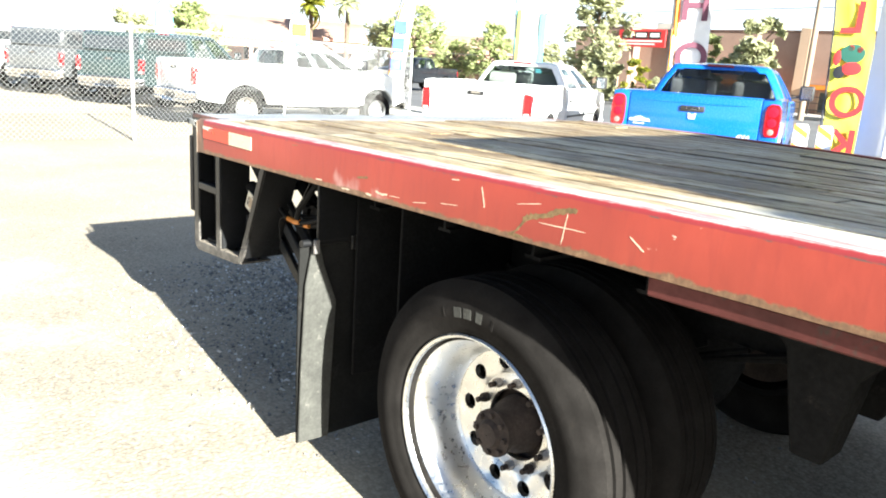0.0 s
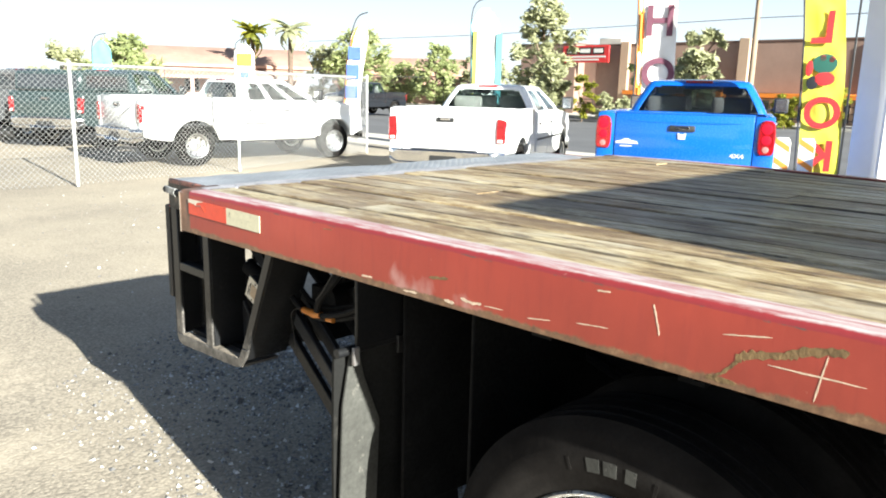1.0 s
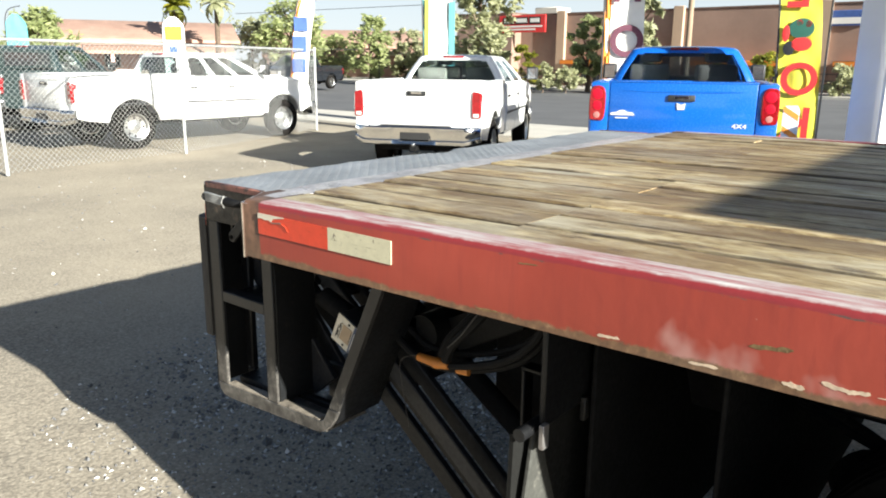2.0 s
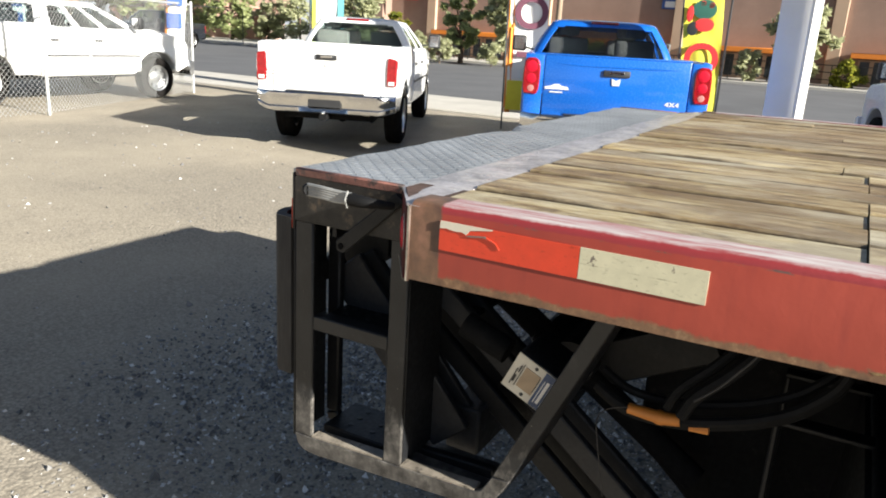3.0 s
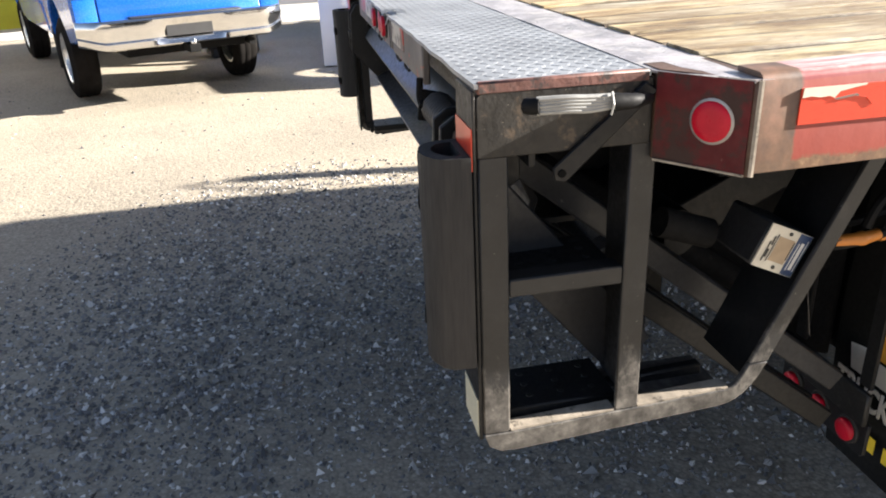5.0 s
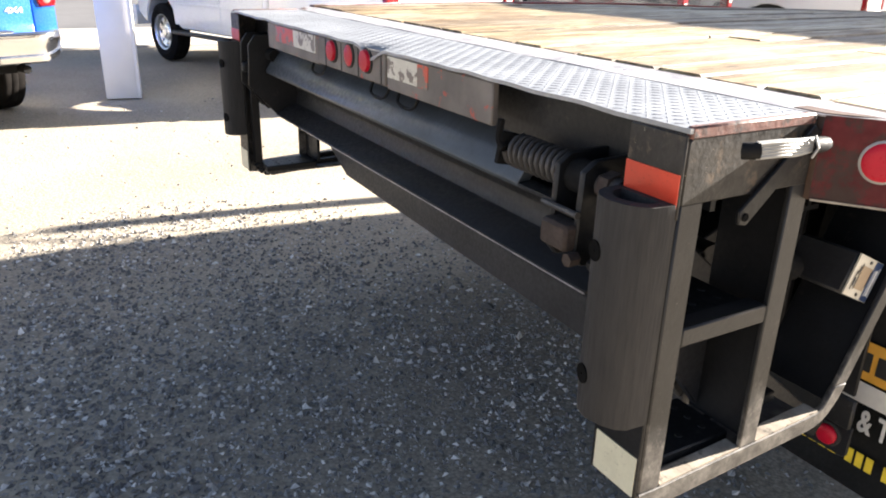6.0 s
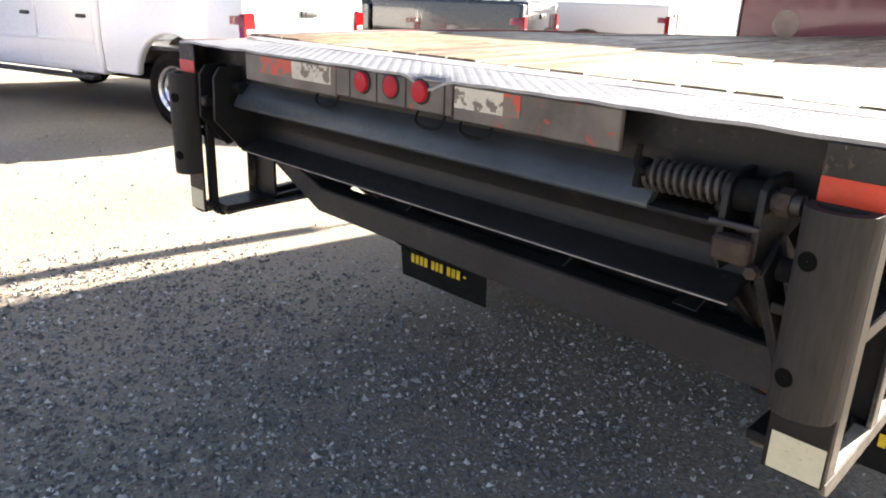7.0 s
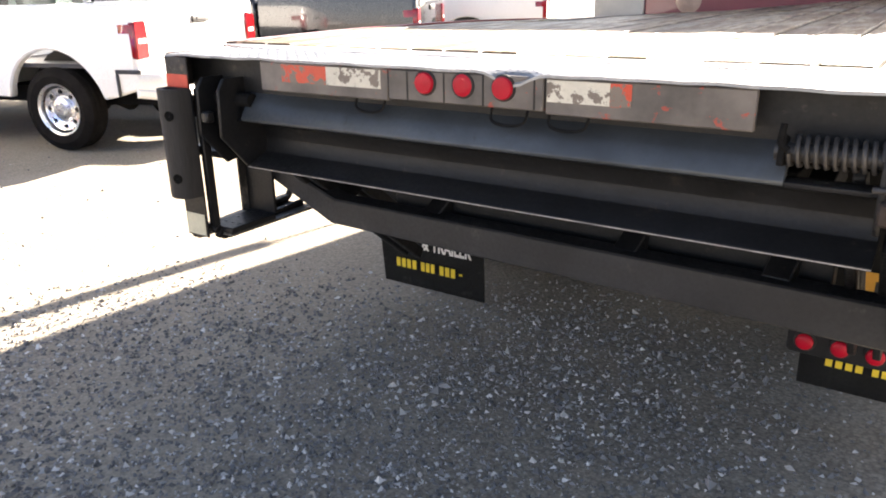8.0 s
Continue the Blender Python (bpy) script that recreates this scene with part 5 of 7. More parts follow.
# two dark sheets added to stand for the deep shade under the deck
for y in (2.560, 2.832):
    part("splash_guard", prism(bmesh.new(), [(1.62, 0.34), (1.62, 1.10), (3.69, 1.10), (3.69, 0.34), (3.2, 0.30), (2.1, 0.30)], 1, y, y + 0.012, 0.003), CHASSIS, truck, "black sheet added for the dark under the truck")
part("air_tank", tube(bmesh.new(), [(2.02, 0.35, 0.78), (2.02, 1.0, 0.78)], 0.13, 20), CHASSIS, truck)
part("fuel_box", block((1.75, -0.75, 0.52), (2.15, 0.15, 0.98), 0.02, 2), CHASSIS, truck)
# plate, cross tube and clips that carry the mud flaps
for x0, x1, s in ((1.415, 1.960, 1), (3.350, 3.895, -1)):
    part("flap_carrier", block((x0 + 0.05, 2.862, 0.895), (x1 + 0.15 * (s > 0), 2.875, 1.141), 0.003), BLACK_STEEL, truck, "black steel plate above the flap")
    part("flap_tube", tube(bmesh.new(), [(x0 - 0.005, 2.885, 0.888), (x1 + 0.16, 2.885, 0.888)], 0.014, 10), BLACK_STEEL, truck)
    for k in range(4):
        xx = x0 + 0.03 + 0.165 * k
        part("flap_clip", block((xx, 2.850, 0.852), (xx + 0.022, 2.862, 0.905), 0.002), RAW_STEEL if k == 0 else FRAME_STEEL, truck)


def mud_flap(x0, x1):
    f = thing("mud_flap", "black rubber mud flap with yellow and white print", "mud flap", "mud flaps")
    bm = bmesh.new()
    nx, nz = 10, 16
    g = [[bm.verts.new((x0 + (x1 - x0) * i / nx, 2.896 + 0.02 * math.sin(3.0 * j / nz) * (0.4 + i / nx), 0.075 + (0.885 - 0.075) * j / nz)) for j in range(nz + 1)] for i in range(nx + 1)]
    for a, b in zip(g, g[1:]):
        for j in range(nz):
            bm.faces.new((a[j], b[j], b[j + 1], a[j + 1]))
    r = bmesh.ops.extrude_face_region(bm, geom=bm.faces[:])
    bmesh.ops.translate(bm, verts=[v for v in r["geom"] if isinstance(v, bmesh.types.BMVert)], vec=(0, 0.010, 0))
    sheet = part("sheet", bm, FLAP, f)
    c = (x0 + x1) / 2
    ty = 2.9375
    part("number_bar", block((c - 0.19, ty, 0.196), (c - 0.172, ty + 0.002, 0.206)), YELLOW_INK, sheet)
    for a, b in ((-0.150, -0.055), (-0.035, 0.050), (0.070, 0.195)):
        n = max(2, round((b - a) / 0.032))
        for k in range(n):
            w = (b - a) / n
            part("number_bar", block((c + a + k * w, ty, 0.178), (c + a + k * w + w * 0.70, ty + 0.002, 0.222)), YELLOW_INK, sheet)
    words("TRUCK & TRAILER", 0.094, WHITE_INK, sheet, pose(c, ty + 0.003, 0.316, 90, 0, 180) @ Matrix.Diagonal((0.62, 1, 1, 1)))
    part("orange_badge", block((c - 0.12, ty, 0.435), (c + 0.12, ty + 0.002, 0.545)), ORANGE_INK, sheet)
    for k in range(3):
        part("print_bar", block((c - 0.085 + 0.06 * k, ty + 0.002, 0.460), (c - 0.040 + 0.06 * k, ty + 0.0035, 0.515)), INK, sheet)
    part("white_shape", prism(bmesh.new(), [(c - 0.22, 0.37), (c + 0.2, 0.362), (c + 0.215, 0.43), (c + 0.15, 0.445), (c + 0.13, 0.425), (c - 0.13, 0.425), (c - 0.15, 0.47), (c - 0.22, 0.45)], 1, ty - 0.002, ty - 0.0005), WHITE_INK, sheet, "white vehicle outline print")
    return f


mud_flap(1.412, 1.955)
mud_flap(3.280, 3.850)
# low tail lamps in a row behind the near flap
cluster = thing("low_lamp_cluster", "rusty bracket with three low red lamps behind the flap", "lamp")
part("bracket", block((1.665, 3.060, 0.353), (1.985, 3.075, 0.440), 0.004), FRAME_STEEL, cluster)
part("back_plate", prism(bmesh.new(), [(1.665, 0.270), (1.675, 0.260), (1.975, 0.260), (1.985, 0.270), (1.985, 0.3525), (1.665, 0.3525)], 1, 3.047, 3.057, 0.002), BLACK_STEEL, cluster)
for x in (1.70, 1.94):
    part("arm", block((x - 0.02, 3.048, 0.441), (x + 0.02, 3.059, 0.89), 0.003), BLACK_STEEL, cluster)
    part("hanger", block((x - 0.02, 2.8755, 0.8895), (x + 0.02, 3.059, 0.8985), 0.002), BLACK_STEEL, cluster)
for x in (1.721, 1.823, 1.930):
    part("ring", disc(bmesh.new(), (x, 3.057, 0.309), (0, 1, 0), 0.036, 0.008, 24), RUBBER, cluster)
    part("lens", disc(bmesh.new(), (x, 3.066, 0.309), (0, 1, 0), 0.028, 0.010, 24, 0.005), LENS_RED, cluster, "round red lamp")
# pale edge strip on the near flap; its grey and outline paint in sunlight
sunlit_outline = [(1.456, 0.886), (1.486, 0.878), (1.505, 0.80), (1.564, 0.648), (1.552, 0.35), (1.544, 0.078), (1.408, 0.085), (1.414, 0.40), (1.427, 0.727)]
near_flap = [o for o in bpy.data.objects if o.name == "mud_flap"][0]
part("edge_guard", prism(bmesh.new(), sunlit_outline, 1, 2.876, 2.888, 0.003), PALE_RUBBER, near_flap, "pale edge strip, sunlight put into its grey and outline")
part("flap_tag", block((1.864, 2.846, 0.898), (1.901, 2.860, 0.935), 0.003), WHITE_INK, truck, "small white tag on the flap carrier")


# ---- dual wheels ----
def tyre_mesh():
    w = 0.132
    half = [(0.300, 0.088), (0.312, 0.104), (0.328, 0.112), (0.338, 0.120), (0.352, 0.127), (0.372, 0.130), (0.376, 0.1325), (0.420, 0.1325), (0.424, 0.130), (0.448, 0.124), (0.466, 0.114), (0.476, 0.104), (0.4845, 0.097)]
    for g in (0.070, 0.028):
        half += [(0.486, g + 0.006), (0.474, g + 0.004), (0.474, g - 0.004), (0.487, g - 0.006)]
    prof = [(r, -x) for r, x in half] + [(r, x) for r, x in reversed(half)]
    bm = lathe(bmesh.new(), prof, (0, 0, 0), 96)
    return bm


def wheel_disc(bm, n_holes=10, r0=0.203, hole=0.026, x=0.075):
    hr, ht = 0.040, math.pi / n_holes
    front = []
    for k in range(n_holes):
        th0 = 2 * math.pi * k / n_holes
        ring_o, ring_i, ring_b = [], [], []
        for q in range(16):
            a = 2 * math.pi * q / 16
            c, s = math.cos(a), math.sin(a)
            mx = max(abs(c), abs(s))
            ro, to = r0 + hr * c / mx, th0 + ht * s / mx
            ri, ti = r0 + hole * c, th0 + hole / r0 * s
            ring_o.append(bm.verts.new((x + 0.012 * (r0 - ro) / hr, ro * math.cos(to), ro * math.sin(to))))
            ring_i.append(bm.verts.new((x, ri * math.cos(ti), ri * math.sin(ti))))
            ring_b.append(bm.verts.new((x + 0.022, ri * math.cos(ti), ri * math.sin(ti))))
        for q in range(16):
            p = (q + 1) % 16
            bm.faces.new((ring_o[q], ring_o[p], ring_i[p], ring_i[q]))
            bm.faces.new((ring_i[q], ring_i[p], ring_b[p], ring_b[q]))
    bmesh.ops.remove_doubles(bm, verts=bm.verts, dist=0.0004)
    return bm


def dual_wheel(m):
    """Outer and inner wheel on one hub; the outer rim is dished, its face towards -x."""
    wnode = thing("dual_wheel", "black truck tyre pair with a polished aluminium rim", "wheel", "truck wheels", at=m)
    for x in (0.0, 0.335):
        bm = tyre_mesh()
        bmesh.ops.translate(bm, verts=bm.verts, vec=(x, 0, 0))
        t = part("tyre", bm, TYRE, wnode)
        if x == 0:
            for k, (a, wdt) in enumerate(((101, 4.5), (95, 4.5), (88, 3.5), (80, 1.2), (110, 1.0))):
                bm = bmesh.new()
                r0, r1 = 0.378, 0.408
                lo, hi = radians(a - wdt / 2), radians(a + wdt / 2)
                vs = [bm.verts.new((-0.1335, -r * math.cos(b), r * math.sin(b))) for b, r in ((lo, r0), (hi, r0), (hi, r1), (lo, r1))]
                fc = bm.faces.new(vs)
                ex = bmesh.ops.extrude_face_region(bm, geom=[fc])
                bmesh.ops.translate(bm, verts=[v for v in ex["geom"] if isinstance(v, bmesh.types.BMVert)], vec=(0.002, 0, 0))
                part("moulded_bar", bm, PALE_RUBBER if k < 3 else TYRE, t)
    prof = [(0.312, -0.112), (0.320, -0.118), (0.325, -0.112), (0.318, -0.100), (0.304, -0.092), (0.294, -0.075), (0.276, -0.050), (0.262, 0.0), (0.254, 0.050), (0.2435, 0.0625), (0.255, 0.075), (0.270, 0.05), (0.282, 0.0), (0.296, -0.05), (0.308, -0.09)]
    rim = part("rim", lathe(bmesh.new(), prof, (0, 0, 0), 72), ALLOY, wnode, "polished aluminium rim, dished")
    part("rim_disc", wheel_disc(bmesh.new()), ALLOY, wnode)
    part("disc_flange", lathe(bmesh.new(), [(0.1635, 0.087), (0.150, 0.080), (0.115, 0.080), (0.112, 0.10), (0.162, 0.10)], (0, 0, 0), 60), ALLOY, wnode)
    part("inner_rim", lathe(bmesh.new(), [(0.296, 0.20), (0.296, 0.47), (0.27, 0.47), (0.26, 0.12), (0.27, 0.12)], (0, 0, 0), 48), CHASSIS, wnode)
    part("brake_drum", lathe(bmesh.new(), [(0.235, 0.13), (0.235, 0.46), (0.05, 0.46), (0.05, 0.13)], (0, 0, 0), 36), RUST, wnode)
    hub = part("hub", lathe(bmesh.new(), [(0.092, 0.10), (0.084, 0.055), (0.070, 0.030), (0.068, -0.010), (0.074, -0.012), (0.074, -0.024), (0.046, -0.030), (0.036, -0.045), (0.002, -0.046), (0.002, 0.10)], (0, 0, 0), 36), RUST, wnode, "rusty brown hub")
    for k in range(8):
        a = 2 * math.pi * k / 8
        part("hub_bolt", disc(bmesh.new(), (-0.022, 0.060 * math.cos(a), 0.060 * math.sin(a)), (-1, 0, 0), 0.0095, 0.016, 6), RUST, hub)
    for k in range(10):
        a = 2 * math.pi * (k + 0.5) / 10
        p = (0.080, 0.139 * math.cos(a), 0.139 * math.sin(a))
        nut = part("lug_nut", disc(bmesh.new(), p, (-1, 0, 0), 0.016, 0.022, 6), RAW_STEEL if k % 3 else RUST, wnode)
        part("stud", tube(bmesh.new(), [p, (0.036, p[1], p[2])], 0.009, 8), RUST, nut)
    return wnode


outer = dual_wheel(pose(1.575, 1.985, 0.480))
copy_thing(outer, pose(2 * MID - 1.575, 1.985, 0.480, 0, 0, 180))

# ---- cab at the head of the deck ----
cab = thing("truck_cab", "maroon truck cab with a flat rear wall", "truck cab")
poly = [(-1.34, 0.62), (-1.34, 2.74), (-1.42, 2.82), (-2.70, 2.82), (-3.05, 2.62), (-3.42, 1.72), (-3.55, 1.60), (-3.55, 0.62)]
part("body", prism(bmesh.new(), poly, 0, 1.40, 3.91, 0.05), CAB_RED, cab)
head = part("headboard", block((1.43, -0.645, 1.02), (3.875, -0.600, 2.545), 0.012), CAB_RED, cab, "flat maroon headboard at the head of the deck")
part("white_disc", disc(bmesh.new(), (3.52, -0.603, 1.30), (0, 1, 0), 0.10, 0.006, 32), FADED_PATCH, head, "round faded pale patch")
part("headboard_edge", block((3.876, -0.650, 1.05), (3.892, -0.595, 2.55), 0.004), RAW_STEEL, head)
part("windscreen", prism(bmesh.new(), [(-3.06, 2.58), (-3.405, 1.76), (-3.415, 1.76), (-3.07, 2.58)], 0, 1.55, 3.76), DARK_GLASS, cab)
for x0, x1 in ((1.393, 1.3985), (3.9115, 3.917)):
    part("side_window", prism(bmesh.new(), [(-1.75, 1.78), (-1.75, 2.55), (-2.75, 2.55), (-3.20, 1.78)], 0, x0, x1), DARK_GLASS, cab)
for sx, x in ((-1, 1.40), (1, 3.91)):
    arm = part("mirror_arm", tube(bmesh.new(), smooth_path([(x, -2.95, 2.72), (x + sx * 0.28, -2.92, 2.96), (x + sx * 0.30, -2.90, 2.3), (x + sx * 0.28, -2.92, 1.80), (x, -2.95, 1.82)]), 0.016, 8), CHROME, cab, "tubular mirror arm")
    part("mirror", block((x + sx * 0.32 - 0.07, -2.93, 2.05), (x + sx * 0.32 + 0.07, -2.86, 2.86), 0.02, 2), CHROME, arm)
part("front_bumper", block((1.38, -3.66, 0.42), (3.93, -3.50, 0.72), 0.03, 2), CHROME, cab)
for x in (1.56, 3.45):
    bm = tyre_mesh()
    bmesh.ops.translate(bm, verts=bm.verts, vec=(x + 0.15, -2.6, 0.486))
    w_ = part("tyre", bm, TYRE, cab)
    part("rim", lathe(bmesh.new(), [(0.30, -0.10), (0.28, -0.06), (0.12, -0.04), (0.05, -0.08), (0.05, 0.10), (0.30, 0.10)], (x + 0.15, -2.6, 0.486), 40), ALLOY, w_)

# ---- deck boards ----
deck = part("deck", sag(block((1.417, -1.30, 1.2455), (3.893, 3.640, 1.2500))), CHASSIS, truck, "weathered wooden deck of long boards")
rng = random.Random(7)
n_boards = 19
pitch = BOARD_PITCH
for i in range(n_boards):
    x0, x1 = 1.418 + i * pitch, 1.418 + (i + 1) * pitch
    cuts = sorted([-1.30, 3.638] + [rng.uniform(0.2, 3.2), rng.uniform(-1.0, 0.0)])
    if i in (0, 1, 2, 3, 5, 6):
        cuts = [-1.30, rng.uniform(0.3, 1.4), 2.98 + rng.uniform(-0.004, 0.004), 3.638]
    for y0, y1 in zip(cuts, cuts[1:]):
        if y1 - y0 < 0.15:
            continue
        top = DECK + rng.uniform(-0.005, 0.002)
        gap = rng.choice((0.002, 0.003, 0.004, 0.007))
        bm = bmesh.new()
        prof = [(x0 + gap, 1.2505), (x0 + gap, top - 0.005), (x0 + gap + 0.005, top), (x1 - gap - 0.005, top), (x1 - gap, top - 0.005), (x1 - gap, 1.2505)]
        prism(bm, prof, 1, y0 + 0.0015, y1 - 0.0015)
        for cut in range(-1, 4):
            geom = bm.verts[:] + bm.edges[:] + bm.faces[:]
            bmesh.ops.bisect_plane(bm, geom=geom, dist=0.0001, plane_co=(0, cut * 0.9 + 0.31, 0), plane_no=(0, 1, 0))
        sag(bm)
        part("board", bm, WOOD, deck, smooth=False)


def settle(ob):
    """The old deck has sunk at the far front corner, and its frame with it."""
    for v in ob.data.vertices:
        x, y, z = v.co
        u = min(1.0, max(0.0, (x - 1.40) / 2.5))
        w = min(1.0, max(0.0, (z - 0.70) / 0.40))
        v.co.z -= 0.012 * max(0.0, 3.4 - y) ** 2 * u * u * w


for ob in truck.children_recursive:
    if ob.type == "MESH" and ob.data.users == 1:
        settle(ob)


# ---- pickup trucks ----
def arch(cx, cz, r, z, n=12):
    """Points over a wheel arch from front to back, where the sill lies at z."""
    a0 = math.asin((z - cz) / r)
    return [(cx + r * math.cos(a0 + (math.pi - 2 * a0) * k / n), cz + r * math.sin(a0 + (math.pi - 2 * a0) * k / n)) for k in range(n + 1)]


def bulge(bm, w, waist=0.95):
    """Rounds flat body sides: fullest at the waist, drawn in below and above."""
    for z in (0.62, 0.8, 1.0, 1.18):
        bmesh.ops.bisect_plane(bm, geom=bm.verts[:] + bm.edges[:] + bm.faces[:], plane_co=(0, 0, z), plane_no=(0, 0, 1))
    for v in bm.verts:
        if abs(v.co.y) > w * 0.5:
            k = (v.co.z - waist) / 0.5
            v.co.y -= math.copysign(0.035 * k * k, v.co.y)


def car_wheel(parent, x, y, r, facing, rim_mat, spokes=6):
    w = 0.13
    prof = [(r * 0.60, -0.105), (r * 0.66, -0.122), (r * 0.80, -w), (r * 0.92, -0.118), (r * 0.985, -0.095), (r, -0.07), (r * 0.985, -0.03), (r, -0.02), (r, 0.02), (r * 0.985, 0.03), (r, 0.07), (r * 0.985, 0.095), (r * 0.80, w), (r * 0.60, 0.105)]
    rot = Matrix.Translation((x, y, r)) @ Matrix.Rotation(radians(90 * facing), 4, "Z")
    bm = lathe(bmesh.new(), prof, (0, 0, 0), 40)
    bmesh.ops.transform(bm, matrix=rot, verts=bm.verts)
    wh = part("tyre", bm, TYRE, parent)
    q = r * 0.60
    bm = lathe(bmesh.new(), [(q + 0.008, 0.112), (q - 0.012, 0.10), (q - 0.025, 0.03), (q - 0.02, -0.10), (q + 0.004, -0.10)], (0, 0, 0), 40)
    lathe(bm, [(0.060, 0.075), (0.052, 0.088), (0.002, 0.09), (0.002, 0.05), (0.06, 0.05)], (0, 0, 0), 20)
    if not spokes:
        plate_bm = wheel_disc(bmesh.new(), 8, 0.163, 0.024, 0.0)
        lathe(plate_bm, [(0.126, 0.012), (0.105, -0.012), (0.062, -0.020), (0.058, 0.02), (0.126, 0.03)], (0, 0, 0), 40)
        bmesh.ops.transform(plate_bm, matrix=rot @ Matrix.Translation((0.055, 0, 0)) @ Matrix.Diagonal((-1, 1, 1, 1)), verts=plate_bm.verts)
        part("wheel_plate", plate_bm, rim_mat, wh, "bright steel wheel plate with eight round holes")
    for k in range(spokes):
        a = 2 * math.pi * k / spokes
        c, s = math.cos(a), math.sin(a)
        beam(bm, (0.068, 0.045 * c, 0.045 * s), (0.055, (q - 0.015) * c, (q - 0.015) * s), 0.034, 0.06, up=(0, -s, c))
    bmesh.ops.transform(bm, matrix=rot, verts=bm.verts)
    part("rim", bm, rim_mat, wh)
    bm = lathe(bmesh.new(), [(q - 0.03, 0.02), (0.05, 0.02), (0.05, -0.05), (q - 0.03, -0.05)], (0, 0, 0), 24)
    bmesh.ops.transform(bm, matrix=rot, verts=bm.verts)
    part("brake", bm, CHASSIS, wh)
    return wh


def pickup(name_label, paint, at, bed=1.95, cab_len=2.35, doors=2, chrome=True, lamp="tall", mark=None, shell=False, detail=True, glass=None, axle=None, roof=1.865, lift=0.0, W=0.985, holes=False):
    """A parked pickup in its own frame: tail at x 0, nose towards +x, ground at z 0."""
    p = thing("pickup_truck", name_label, "pickup truck", "parked pickups", at=at)
    r, sill = 0.395, 0.50
    ra = axle or (1.30 if lamp == "wide" else 1.18)
    cb = bed + 0.16
    cf = cb + cab_len
    fa = cf + 0.42
    nose = fa + 0.92
    belt = 1.29
    ar = 0.56 if lamp == "wide" else 0.51
    rail = 1.345
    # bed sides
    for s in (-1, 1):
        poly = [(0.10, 0.60), (0.08, 0.72), (0.08, rail - 0.03), (0.12, rail), (cb - 0.03, rail), (cb - 0.03, sill), (ra + ar + 0.06, sill)] + arch(ra, r, ar, sill) + [(min(0.50, ra - ar - 0.09), 0.52), (0.28, 0.55)]
        bm = prism(bmesh.new(), poly, 1, s * (W - 0.09), s * W, 0.016)
        bulge(bm, W)
        side = part("bed_side", bm, paint, p)
        part("arch_liner", prism(bmesh.new(), arch(ra, r, ar + 0.005, sill, 10), 1, s * (W - 0.52), s * (W - 0.31)), LINER, side)
    part("bed_floor", block((0.14, -W + 0.08, 0.78), (cb - 0.05, W - 0.08, 0.82)), PLASTIC, p)
    part("bulkhead", block((cb - 0.09, -W + 0.075, 0.80), (cb - 0.04, W - 0.075, rail - 0.02), 0.006), paint, p)
    bm = block((0.045, -W + 0.215, 0.735), (0.105, W - 0.215, rail - 0.004), 0.018, 2)
    gate_ = part("tailgate", bm, paint, p)
    part("pressing", prism(bmesh.new(), [(-W + 0.33, 1.252), (-W + 0.60, 1.238), (W - 0.60, 1.238), (W - 0.33, 1.252), (W - 0.60, 1.258), (-W + 0.60, 1.258)], 0, 0.0395, 0.048, 0.002), paint, gate_)
    part("gate_cap", block((0.041, -W + 0.21, rail - 0.012), (0.118, W - 0.21, rail + 0.006), 0.008, 2), paint, gate_)
    part("gate_handle", block((0.022, -0.135, 1.150), (0.046, 0.135, 1.215), 0.01, 2), PLASTIC, gate_, "black tailgate handle")
    part("handle_flap", block((0.016, -0.075, 1.172), (0.024, 0.075, 1.205), 0.004), CHROME if chrome else PLASTIC, gate_)
    # tail lamps in the corner posts
    for s in (-1, 1):
        y0, y1 = sorted((s * (W - 0.208), s * (W - 0.018)))
        part("corner_post", block((0.052, y0, 0.735), (0.14, y1, rail - 0.012), 0.012, 2), paint, p)
        lo_, hi_ = {"tall": (0.86, 1.22), "ram": (0.93, 1.30), "wide": (0.87, 1.21)}[lamp]
        yy0, yy1 = sorted((s * (W - (0.135 if lamp == "tall" else 0.175)), s * (W - 0.004)))
        deep = 0.22 if lamp == "wide" else 0.15
        w = yy1 - yy0
        h = hi_ - lo_
        # outline from the inner edge outwards: drawn in at the foot, round at the top
        if lamp == "ram":
            shape = [(0.16, 0.0), (0.04, 0.12), (0.0, 0.35), (0.0, 0.78), (0.10, 0.93), (0.34, 1.0), (0.80, 0.985), (0.95, 0.88), (1.0, 0.62), (1.0, 0.20), (0.93, 0.02)]
        else:
            shape = [(0.10, 0.0), (0.02, 0.05), (0.0, 0.60), (0.05, 0.93), (0.16, 1.0), (0.88, 0.955), (1.0, 0.90), (1.0, 0.06), (0.94, 0.0)]
        outline = [((yy1 - u * w) if s < 0 else (yy0 + u * w), lo_ + v * h) for u, v in shape]
        lampo = part("tail_light", prism(bmesh.new(), outline, 0, 0.030, deep, 0.012), CAR_LENS, p, "red tail light")
        cy = (yy0 + yy1) / 2
        if lamp == "ram":
            for v, rad in ((0.76, 0.058), (0.44, 0.050)):
                part("bulb_ring", disc(bmesh.new(), (0.0305, cy, lo_ + v * h), (-1, 0, 0), rad, 0.004, 20, 0.004), LENS_RED, lampo)
            part("reverse_lens", disc(bmesh.new(), (0.0305, cy, lo_ + 0.17 * h), (-1, 0, 0), 0.034, 0.004, 18, 0.003), LENS_PALE, lampo)
        else:
            z0 = lo_ + (0.05 if lamp == "tall" else 0.40) * h
